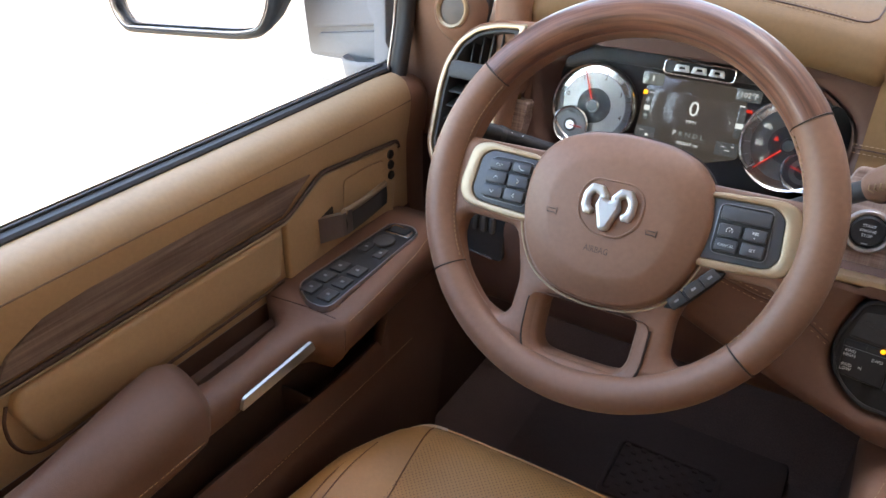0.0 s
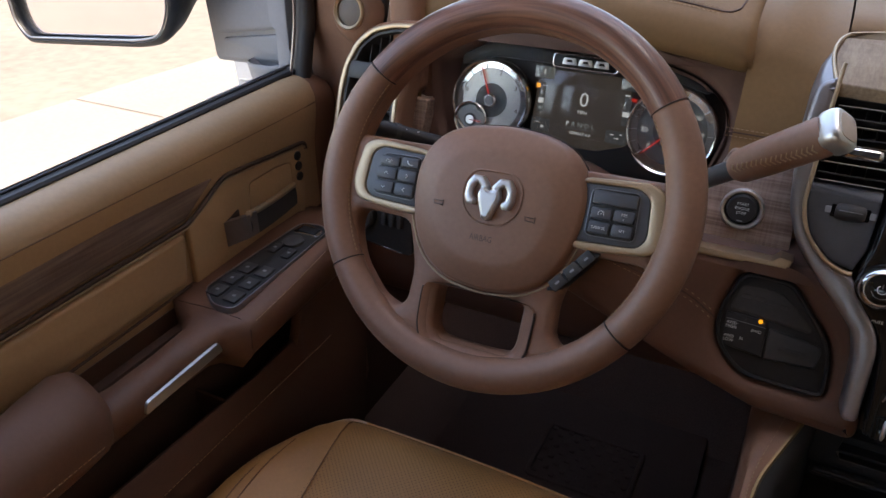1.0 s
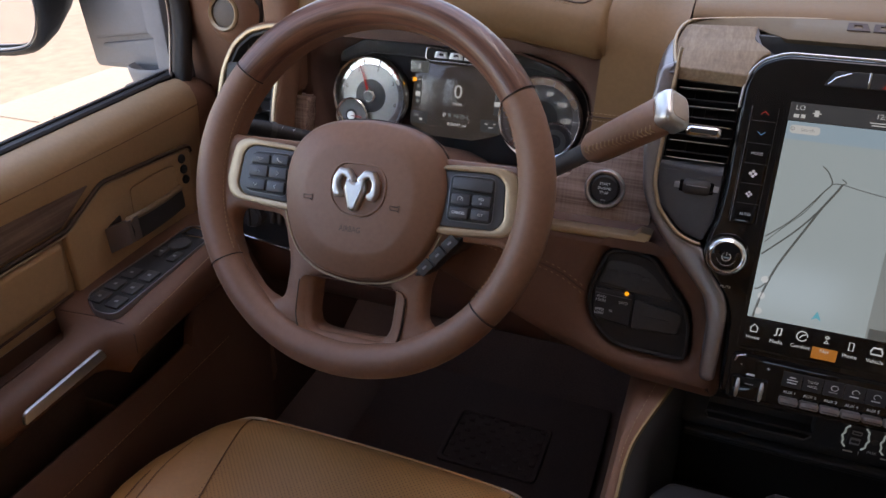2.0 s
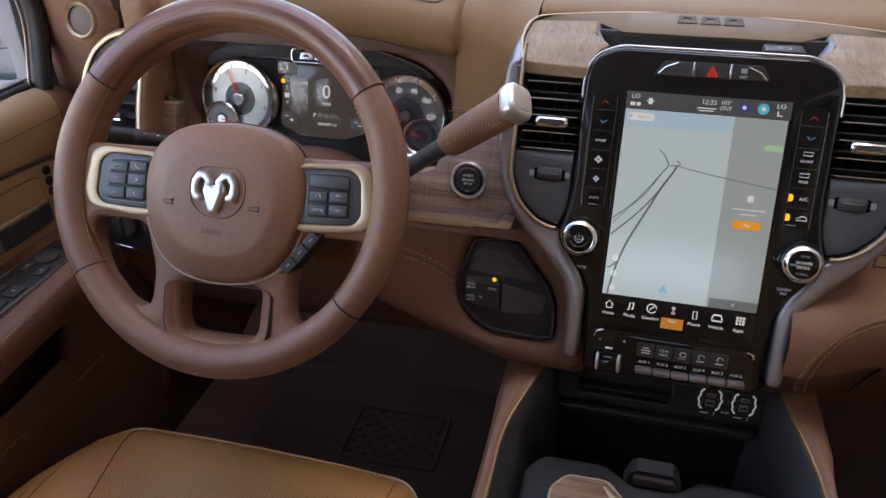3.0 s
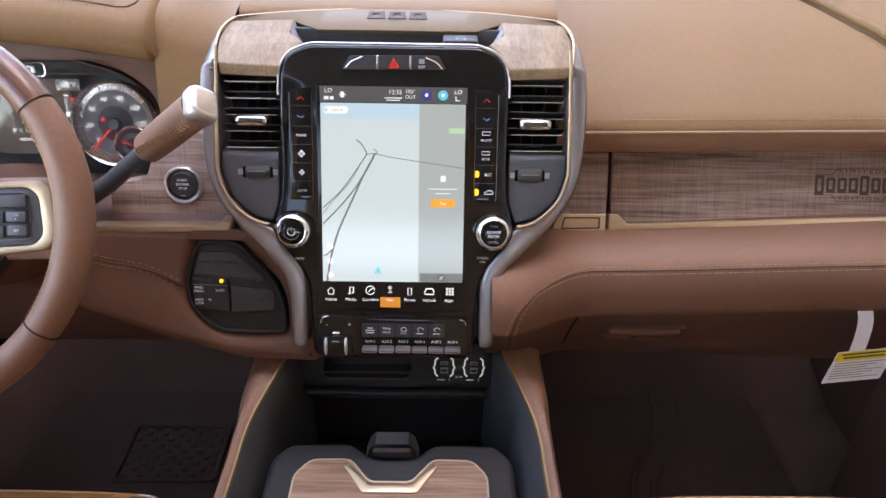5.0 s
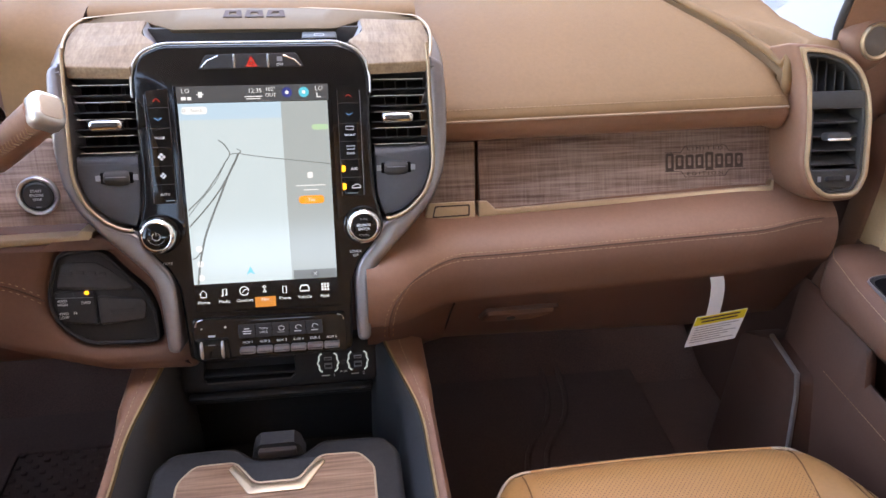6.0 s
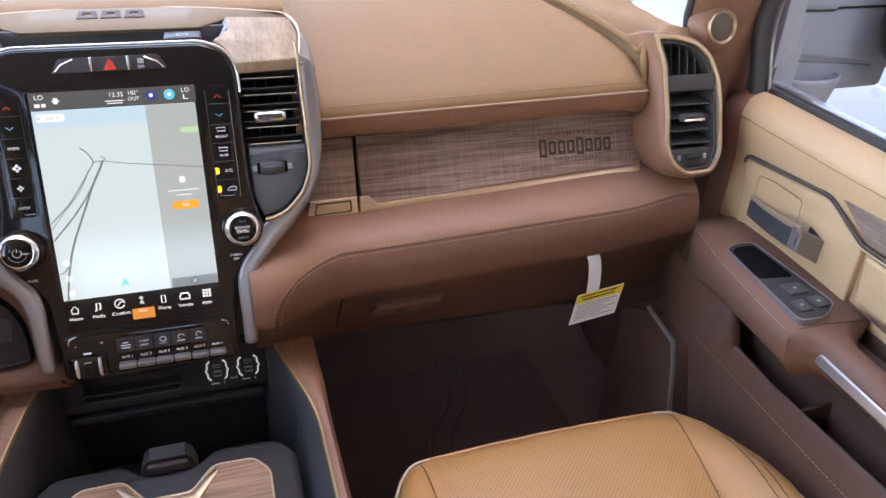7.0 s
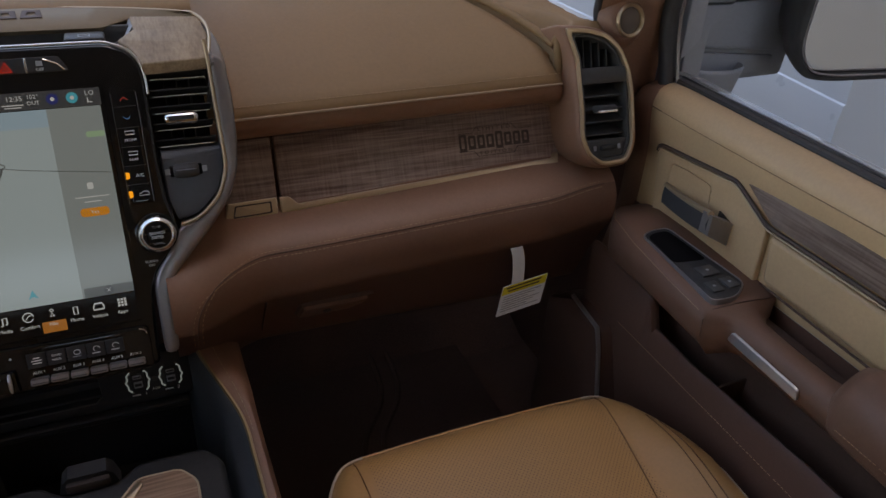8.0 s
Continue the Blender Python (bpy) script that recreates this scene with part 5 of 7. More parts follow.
        words("word", "TUNE", 0.0034, at(K, 0, 0.0085, 0.0174), GREYPRINT, knob)
        words("word", "SCROLL", 0.0034, at(K, 0, -0.0095, 0.0174), GREYPRINT, knob)
        words("word", "SCREEN", 0.0038, at(ST, 0.101, -0.075, 0.0006), WHITE, stack)
        words("word", "OFF", 0.0038, at(ST, 0.101, -0.0795, 0.0006), WHITE, stack)

# switch rows under the screen
sw = part("switch_panel", prism(rc(mm([(-86, -142), (86, -144), (86, -193), (-86, -193)]), 0.006), -0.03, 0.003, 0.002), PIANO, stack, "black switch panel under the screen", m=ST)
part("chrome_tip", tube([(-0.083, -0.152, 0.003), (-0.081, -0.146, 0.0035), (-0.074, -0.1435, 0.0035)], 0.0009, 5), CHROME, sw, m=ST)
part("chrome_tip", tube([(0.083, -0.153, 0.003), (0.0815, -0.1485, 0.0035), (0.076, -0.1465, 0.0035)], 0.0012, 5), CHROME, sw, m=ST)
for k in range(6):
    x = -0.0265 + k * 0.0190
    if k < 5:
        b = part("row_key", prism(rc(mm([(-9.2, -8), (9.2, -8), (9.2, 8), (-9.2, 8)]), 0.001), 0.0, 0.0015, 0.0008), BLACK, sw, m=at(ST, x, -0.1600, 0.003))
        KM = at(ST, x, -0.1600, 0.003)
        if k == 0:
            for yy, ww in ((0.0028, 0.006), (0.0, 0.010), (-0.0028, 0.009)):
                part("key_mark", rbox((0, yy, 0.0016), (ww, 0.0011, 0.0004), 0.0001, 1), WHITE, b, m=KM)
        elif k == 1:
            words("word", "TOW/", 0.0036, at(KM, 0, 0.0022, 0.0016), WHITE, b)
            words("word", "HAUL", 0.0036, at(KM, 0, -0.0022, 0.0016), WHITE, b)
        else:
            part("key_mark", tube([(0.0032 * math.cos(a) + 0.0008, 0.0026 * math.sin(a) + 0.0012, 0.0016) for a in np.linspace(0, 6.283 if k == 2 else 4.2, 14)], 0.0004, 4), WHITE, b, m=KM)
            part("key_mark", rbox((0, -0.0034, 0.0016), (0.008, 0.0010, 0.0004), 0.0001, 1), GREYPRINT if k == 2 else WHITE, b, m=KM)
    words("word", "AUX %d" % (k + 1), 0.0042, at(ST, x, -0.1735, 0.0034), WHITE, sw)
    a = part("aux_switch", rbox((0, 0.001, 0), (0.0178, 0.0072, 0.010), 0.0018), PEWTER, sw, "silver rocker switch", m=at(ST, x, -0.183, 0.006))
    part("switch_line", rbox((0, 0, 0.0052), (0.014, 0.001, 0.0004), 0.0001, 1), DARK, a, m=at(ST, x, -0.183, 0.006))
tb = part("trailer_brake", prism(rc(mm([(-84, -166), (-48, -166), (-46, -191), (-82, -191)]), 0.003), -0.004, 0.008, 0.003), PIANO, sw, "black trailer brake control with silver grips", m=ST)
for x in (-0.0765, -0.0535):
    part("grip", tube([(x, -0.188, 0.0085), (x, -0.184, 0.0100), (x, -0.172, 0.0100), (x, -0.168, 0.0085)], [0.0012, 0.0020, 0.0020, 0.0012], 8), SATIN, tb, m=ST)
part("mark", rbox((-0.0655, -0.1635, 0.0040), (0.008, 0.0022, 0.0008), 0.0003, 1), WHITE, tb, m=ST)
part("mark", rbox((-0.0655, -0.1725, 0.0084), (0.008, 0.0010, 0.0006), 0.0002, 1), GREYPRINT, tb, m=ST)
words("word", "+", 0.006, at(ST, -0.050, -0.154, 0.0036), WHITE, sw)
words("word", "-", 0.006, at(ST, -0.076, -0.154, 0.0036), WHITE, sw)

# four-wheel-drive panel beside the stack
FW2 = at(FW, 0, 0, 0.012)
fwp = thing("drive_mode_panel", (-0.19, 0.31, 1.24), "black drive mode switch panel with a lit amber lamp", "switch panel")
part("panel", prism(inset(fw_out, 0.0006), -0.04, -0.006, 0.004), BLACK, fwp, m=FW2)
part("upper_blank", prism(rc([(-0.048, 0.020), (-0.040, 0.049), (-0.021, 0.051), (-0.002, 0.050), (0.012, 0.041), (0.036, 0.019), (0.034, 0.013), (-0.006, 0.0165)], 0.005), -0.010, -0.0045, 0.003), DARK, fwp, "sloping upper blank", m=FW2)
part("rim", tube([(x, y, -0.0045) for x, y in inset(fw_out, 0.003)], 0.0022, 6, True), BLACK, fwp, m=FW2)
k1 = part("key_block", prism(rc([(-0.049, 0.0175), (-0.0065, 0.016), (-0.0055, -0.0235), (-0.046, -0.019)][::-1], 0.003), -0.006, -0.001, 0.002), BLACK, fwp, m=FW2)
part("key_blank", prism(rc([(-0.004, 0.010), (0.046, 0.004), (0.049, -0.002), (0.046, -0.021), (-0.0035, -0.0245)][::-1], 0.003), -0.006, -0.002, 0.002), DARK, fwp, m=FW2)
part("strip_line", tube([(-0.048, 0.0108, -0.0008), (-0.0075, 0.0095, -0.0008)], 0.0004, 4), KEYEDGE, k1, m=FW2)
part("strip_line", tube([(-0.0285, 0.0170, -0.0008), (-0.0280, 0.0105, -0.0008)], 0.0004, 4), DARK, k1, m=FW2)
for s, x, y in (("4WD", -0.041, 0.0068), ("HIGH", -0.041, 0.0025), ("4WD", -0.041, -0.0082), ("LOW", -0.041, -0.0125), ("2WD", -0.016, 0.0036), ("N", -0.0285, -0.0080)):
    words("word", s, 0.0046, at(FW2, x, y, -0.0008), WHITE, k1)
for x, y, w in ((-0.033, 0.038, 0.010), (-0.020, 0.038, 0.009), (-0.008, 0.037, 0.010), (0.004, 0.035, 0.008), (0.022, -0.009, 0.026)):
    part("embossed_bar", rbox((x, y, -0.0042 if y > 0 else -0.0018), (w, 0.0042, 0.0008), 0.0003, 1), DARK, fwp, m=FW2)
part("amber_lamp", disc((0, 0, 0), ((0.0025, 0), (0.0021, 0.001), (0.0013, 0.0012)), 14), AMBER, k1, "lit amber lamp", m=at(FW2, -0.0140, 0.0150, -0.0014))


# ---- steering wheel and column ----
wheel = thing("steering_wheel", (-0.4585, 0.172, 1.474), "brown leather steering wheel with a polished wood upper rim", "steering wheel")
WR = tilted((-0.4600, 0.172, 1.474), 29.0)
WH = tilted((-0.4550, 0.172, 1.474), 29.0) @ Matrix.Rotation(radians(1.5), 4, "Z")


def arc(r, a0, a1, n, z=0.0):
    return [(r * math.cos(radians(a0 + (a1 - a0) * k / n)), r * math.sin(radians(a0 + (a1 - a0) * k / n)), z) for k in range(n + 1)]


def along_rim(bm, r):
    """UVs in metres along and round the rim, so that the grain follows it."""
    uv = bm.loops.layers.uv.new("UVMap")
    for f in bm.faces:
        for lp in f.loops:
            x, y, z = lp.vert.co
            lp[uv].uv = (math.atan2(y, x) * r, math.atan2(math.hypot(x, y) - r, z) * 0.017)
    return bm


RM = 0.1752
part("rim_wood", along_rim(tube(arc(RM, 36.5, 146.5, 48), 0.0168, 20, up=(0, 0, 1), flat=0.95), RM), WOOD_RIM, wheel, "polished reddish walnut rim", m=WR, smooth=70)
part("rim_leather_bottom", tube(arc(RM, -144.5, -35.5, 40), [0.0165 + 0.0014 * math.sin(math.pi * k / 40) for k in range(41)], 18, up=(0, 0, 1)), WHEEL, wheel, m=WR, smooth=70)
for a0, a1 in ((-35, 36), (147, 215)):
    part("rim_leather_grip", tube(arc(RM, a0, a1, 28), [0.0163 + 0.0014 * math.sin(math.pi * k / 28) for k in range(29)], 18, up=(0, 0, 1)), WHEEL, wheel, "leather rim grip", m=WR, smooth=70)
    part("grip_stitching", dashes([(0.1590 * math.cos(radians(a)), 0.1590 * math.sin(radians(a)), 0.0058) for a in np.linspace(a0 + 1, a1 - 1, 40)], 0.0042, 0.0028, 0.0006), STITCH, wheel, m=WR)
for a in (36.2, 146.8, -35.3, 215.3):
    c = Vector((RM * math.cos(radians(a)), RM * math.sin(radians(a)), 0))
    r = c.normalized()
    part("rim_joint", tube([c + r * 0.0170 * math.cos(t) + Vector((0, 0, 1)) * 0.0170 * math.sin(t) for t in np.linspace(0, 6.283, 21)[:-1]], 0.0006, 4, True), SEAM, wheel, m=WR)

HUB = [(0, 65), (40, 61), (66, 50), (82, 31), (88, 6), (86, -24), (78, -51), (63, -75), (38, -90), (0, -95)]
hub2 = rc(mirrored(mm(HUB)), 0.014, 5)
HC = -0.015
rings = []
for k, z in ((1.0, -0.022), (1.008, -0.006), (0.992, 0.0045), (0.962, 0.0105), (0.93, 0.0128), (0.72, 0.0172), (0.685, 0.0184), (0.64, 0.0188), (0.40, 0.0198)):
    rings.append([(x * k, HC + (y - HC) * k, z) for x, y in hub2])
part("airbag_cover", loft(rings), WHEEL, wheel, "brown leather airbag cover", m=WH, smooth=60)
part("cover_seam", tube([(x * 1.006, HC + (y - HC) * 1.006, -0.006) for x, y in hub2], 0.0014, 5, True), SEAM, wheel, m=WH)
low_edge = [p for p in hub2 if p[1] < -0.030]
part("bronze_line", tube([(x * 1.03, HC + (y - HC) * 1.03, 0.0030) for x, y in low_edge], 0.0011, 6), GOLD_SOFT, wheel, "thin bronze line under the airbag cover", m=WH, smooth=70)
REC = [(-31, 6), (-21, 20), (21, 20), (31, 6), (29, -17), (14, -31), (-14, -31), (-29, -17)]
part("emblem_recess", prism(rc(mm(REC), 0.008), 0.016, 0.0212, 0.0010, [rc(mm([(x * 0.93, y * 0.93 - 0.3) for x, y in REC]), 0.008)]), WHEEL, wheel, m=WH)
E2 = at(WH, -0.001, 0.0, 0.0195)
emb2 = part("emblem", prism(rc(mm([(-8.5, 6), (0, 1), (8.5, 6), (11.5, -5), (8, -15), (4.5, -25), (0, -27), (-4.5, -25), (-8, -15), (-11.5, -5)]), 0.0012), 0, 0.0075, 0.0034), SATIN, wheel, "plain silver emblem with two curled arms", m=E2, smooth=20)
for q in (-1, 1):
    horn = mm([(1, 5), (8, 13.5), (18.5, 13.5), (24, 5), (24.5, -7), (21, -14.5), (14, -14.5), (12, -9.5), (16.5, -6.5), (17.5, 1), (14, 6.5), (9.5, 4), (7.5, -2), (3, -3)], q)
    part("curled_arm", prism(rc(horn if q > 0 else horn[::-1], 0.0014, 2), 0, 0.0066, 0.0026), SATIN, emb2, m=E2, smooth=20)
for x in (-0.0525, 0.0405):
    horn = [(-0.0050, 0.0020), (-0.0042, -0.0018), (0.0030, -0.0018), (0.0048, -0.0032), (0.0048, 0.0030), (0.0030, 0.0016), (-0.0022, 0.0016)]
    part("horn_mark", tube([(a, b, 0.0) for a, b in horn], 0.00045, 4, True), DARKPRINT, wheel, m=at(WH, x, -0.0185, 0.0200))
words("word", "AIRBAG", 0.0080, at(WH, -0.003, -0.0445, 0.0190), DARKPRINT, wheel, 0.0225, 0.0009)

for s in (-1, 1):
    frame_o = rc(mm([(74, 29), (138, 33), (152, 27), (159, -14), (150, -31), (100, -36), (74, -36)], s)[::s], 0.013)
    pan_o = rc(mm([(74, 24), (131, 26), (141, 18), (144, -17), (136, -26), (74, -29)], s)[::s], 0.009)
    sp = part("spoke_frame", prism(frame_o, -0.014, 0.0080, 0.0028, [pan_o]), GOLD_SOFT, wheel, "satin bronze spoke frame", m=WH)
    pan = part("spoke_panel", prism(inset(pan_o, 0.0003), -0.012, 0.0062, 0.0010), KEYPANEL, sp, "dark grey switch panel", m=WH)
    if s < 0:
        keys = [(-0.1185, 0.0125, 0.0215, 0.0098), (-0.0955, 0.0135, 0.0195, 0.0098), (-0.1200, 0.0000, 0.0225, 0.0118), (-0.0965, 0.0000, 0.0210, 0.0118), (-0.1210, -0.0140, 0.0225, 0.0118), (-0.0975, -0.0140, 0.0210, 0.0118)]
        pad_o = [(-132, -22), (-85, -23), (-84, 21), (-128, 20)]
    else:
        keys = [(0.1110, 0.0135, 0.0400, 0.0120), (0.1010, -0.0010, 0.0185, 0.0108), (0.1215, -0.0005, 0.0185, 0.0108), (0.1010, -0.0138, 0.0185, 0.0108), (0.1220, -0.0133, 0.0185, 0.0108)]
        pad_o = [(89, -22), (134, -21), (132, 22), (89, 21)]
    pad = part("key_block", prism(rc(mm(pad_o), 0.006), 0.002, 0.0074, 0.0010), BLACK, pan, "black key block", m=WH)
    part("block_rim", tube([(x, y, 0.0074) for x, y in rc(mm(pad_o), 0.006)], 0.0005, 4, True), KEYEDGE, pan, m=WH)
    for i, (x, y, w, h) in enumerate(keys):
        k = part("button", rbox((x, y, 0.0078), (w, h, 0.0046), 0.0018), KEYPANEL, pan, m=WH)
        if s > 0 and i == 0:
            continue
        if s > 0 and i >= 3:
            words("word", ("CANCEL", "SET")[i - 3], 0.0034, at(WH, x, y, 0.0103), WHITE, k)
        elif s > 0 and i == 2:
            words("word", "RES", 0.0034, at(WH, x, y + 0.0015, 0.0103), WHITE, k)
            words("word", "+", 0.0034, at(WH, x, y - 0.0025, 0.0103), WHITE, k)
        elif s > 0:
            part("mark", tube([(x + 0.0026 * math.cos(a), y + 0.0026 * math.sin(a), 0.0103) for a in np.linspace(-0.6, 3.8, 10)], 0.0003, 4), WHITE, k, m=WH)
            part("mark", tube([(x, y - 0.0005, 0.0103), (x + 0.0016, y + 0.0016, 0.0103)], 0.0003, 4), WHITE, k, m=WH)
        else:
            sh = (((-3.5, -1), (-3.5, 1), (-1, 1), (-1, -1), (1, -1.5), (1, 1.5), (3, 0)), ((-3, 2), (-2, -0.6), (0, -2), (3, -2)), ((-2, -1), (0, 1.5), (2, -1)), ((-1, 2), (1.5, 0), (-1, -2)), ((-2, 1), (0, -1.5), (2, 1)), ((1, 2), (-1.5, 0), (1, -2)))[i]
            part("mark", tube([(x + a / 1000, y + b / 1000, 0.0104) for a, b in sh], 0.0004, 4), WHITE, k, m=WH)

web = [(0.168 * math.cos(a) - 0.005, 0.168 * math.sin(a)) for a in np.linspace(0, 2 * math.pi, 73)[:-1]]
top_gap = [(0.158 * math.cos(radians(a)) - 0.005, 0.158 * math.sin(radians(a))) for a in np.linspace(13, 167, 30)]
left_gap = rc(mm([(-149, -40), (-151, -62), (-137, -94), (-108, -124), (-86, -131), (-77, -122), (-75, -88), (-90, -41)]), 0.012)
right_gap = [(-x, y) for x, y in left_gap][::-1]
mid_gap = rc(mm([(-45, -97), (-44, -139), (-36, -152), (36, -152), (44, -139), (45, -97)]), 0.009)
part("spoke_body", prism(web, -0.020, 0.003, 0.008, [top_gap, left_gap, right_gap, mid_gap]), WHEEL, wheel, "brown leather spokes", m=WH, smooth=70)
fun_o = rc(mm([(-59, -97), (-58, -143), (-46, -166), (-24, -174), (24, -174), (46, -166), (58, -143), (59, -97)]), 0.011)
fun_i = rc(mm([(-45, -98), (-44, -137), (-38, -148), (-20, -150), (20, -150), (38, -148), (44, -137), (45, -98)]), 0.009)
part("lower_insert", loft([[(x, y, 0.0010) for x, y in fun_o], [(x * 0.985, y + (0.0012 if y < -0.13 else 0), 0.0062) for x, y in fun_o], [((a[0] + b[0]) / 2, (a[1] + b[1]) / 2, 0.0036) for a, b in zip(fun_o, fun_i)], [(x, y, -0.008) for x, y in fun_i], [(x, y, -0.024) for x, y in fun_i]], True, False), WHEEL, wheel, "moulded lower spoke insert", m=WH, smooth=60)
part("insert_seam", tube([(x, y, 0.0046) for x, y in fun_o[3:-3]], 0.0012, 5), SEAM, wheel, m=WH)
part("insert_panel", loft([[(-0.040, -0.1655, 0.0058), (-0.02, -0.1700, 0.0060), (0.02, -0.1700, 0.0060), (0.040, -0.1655, 0.0058)], [(-0.037, -0.1555, 0.0012), (-0.02, -0.1575, 0.0014), (0.02, -0.1575, 0.0014), (0.037, -0.1555, 0.0012)]], False, False), WOOD_LID, wheel, "wood-grained insert", m=WH)
lv_o = rc(mm([(63, -80), (77, -77), (98, -50), (108, -36), (92, -38)]), 0.004)
lv = part("speed_lever", prism(lv_o, -0.014, 0.0050, 0.002), BLACK, wheel, "black rocker switches below the spoke", m=WH)
for x, y in ((0.0740, -0.0700), (0.0850, -0.0565), (0.0955, -0.0435)):
    k = part("lever_key", rbox((0, 0, 0.0050), (0.0150, 0.0115, 0.0036), 0.0012), DARK, lv, m=at(WH, x, y) @ Matrix.Rotation(radians(51), 4, "Z"))
    part("mark", rbox((0, 0, 0.0070), (0.0045, 0.002, 0.0004), 0.0001, 1), GREYPRINT, k, m=at(WH, x, y) @ Matrix.Rotation(radians(51), 4, "Z"))
# column behind the wheel
column = thing("steering_column", (-0.4615, 0.40, 1.36), "brown steering column shroud with a shift lever and stalk", "steering column")
CO = tilted((-0.4585, 0.172, 1.464), 25.0)
shroud = loft([[(w * math.cos(a) * (1.0 if abs(math.cos(a)) < .9 else 1.05), h * math.sin(a) - 0.012, z) for a in np.linspace(0, 2 * math.pi, 25)[:-1]] for z, w, h in ((-0.035, 0.055, 0.045), (-0.05, 0.075, 0.062), (-0.11, 0.085, 0.066), (-0.20, 0.088, 0.07), (-0.27, 0.088, 0.07))])
part("shroud", shroud, BROWN, column, m=CO, smooth=60)
stalk = part("stalk", tube([(-0.50, 0.322, 1.436), (-0.56, 0.306, 1.448), (-0.60, 0.283, 1.462), (-0.628, 0.253, 1.479), (-0.640, 0.238, 1.487)], [0.008, 0.009, 0.0095, 0.0105, 0.009], 10), BLACK, column, "black turn signal stalk with white marks")
part("stalk_ring", tube([(-0.6195, 0.2625, 1.4735), (-0.6235, 0.2585, 1.476)], 0.0112, 12), DARK, stalk)
for k in range(3):
    part("stalk_mark", rbox((-0.603 - k * 0.009, 0.276 - 0.0095 * k, 1.4735 + 0.0055 * k), (0.005, 0.004, 0.0006), 0.0002, 1), WHITE, stalk)
# shift lever
shift = part("shift_lever", tube([(-0.36, 0.345, 1.405), (-0.325, 0.335, 1.43), (-0.288, 0.315, 1.463), (-0.255, 0.295, 1.492)], [0.011, 0.0105, 0.010, 0.010], 12), DARK, column, "shift lever with a stitched leather grip and chrome cap")
g0, g1 = Vector((-0.262, 0.298, 1.487)), Vector((-0.190, 0.2715, 1.545))
part("grip", tube([g0.lerp(g1, f) for f in (0, 0.08, 0.3, 0.6, 0.9, 1.0)], [0.012, 0.0165, 0.0175, 0.018, 0.0185, 0.018], 16), WHEEL, shift, "brown leather grip", smooth=60)
ax = (g1 - g0).normalized()
side = ax.cross(Vector((0, -0.6, 0.8))).normalized()
up = side.cross(ax).normalized()
square = rc([(-1, -0.9), (1, -0.9), (1, 0.9), (-1, 0.9)], 0.55)
part("cap", loft([[g1 + ax * h + side * (x * w) + up * (y * w) for x, y in square] for h, w in ((-0.002, 0.0165), (0.001, 0.0178), (0.010, 0.0178), (0.0145, 0.0165), (0.0165, 0.013))]), SATIN, shift, "satin silver cap", smooth=50)
part("cap_inset", loft([[g1 + ax * h + side * (x * w) + up * (y * w) for x, y in square] for h, w in ((0.014, 0.0122), (0.0170, 0.0120), (0.0174, 0.0110))]), CHAMPAGNE, shift, "pale beige flat inset", smooth=50)
towards = Vector((0, -1, 0.05))
up = (towards - ax * towards.dot(ax)).normalized()
side = up.cross(ax).normalized()
for k in range(17):
    c = g0.lerp(g1, 0.1 + 0.05 * k) + up * 0.0178
    c = c + side * (0.0075 * (1 - k / 16) ** 1.5 - 0.003) - up * (0.002 * (1 - k / 16))
    part("stitch", tube([c - side * 0.0042 + ax * 0.0016, c + ax * -0.0012 + up * 0.0006, c + side * 0.0042 + ax * 0.0016], 0.0008, 5), STITCH, shift)
# headlamp switch panel
HL = tilted((-0.69, 0.318, 1.325), 5)
hl = thing("headlamp_switch", (-0.69, 0.33, 1.28), "black headlamp switch panel with a rotary knob", "switch panel")
part("panel", prism(rc([(-0.05, -0.04), (0.055, -0.05), (0.055, 0.035), (-0.05, 0.04)], 0.012), -0.02, 0.006, 0.003), BLACK, hl, m=HL)
kn = part("knob", disc((-0.016, 0.0, 0.006), ((0.017, 0), (0.017, 0.010), (0.014, 0.013), (0.009, 0.013))), DARK, hl, m=HL)
part("knob_bar", rbox((-0.016, 0.0, 0.021), (0.005, 0.026, 0.006), 0.002), DARK, kn, m=HL)
part("knob_mark", rbox((-0.016, 0.014, 0.0205), (0.002, 0.005, 0.008), 0.0005, 1), WHITE, kn, m=HL)
for x in (0.014, 0.026, 0.038):
    part("dimmer_wheel", rbox((x, 0.002, 0.008), (0.007, 0.022, 0.010), 0.003), DARK, hl, m=HL)
part("rim", tube([(-0.046, -0.036, 0.007), (0.04, -0.046, 0.007)], 0.0012, 5), CHROME, hl, m=HL)


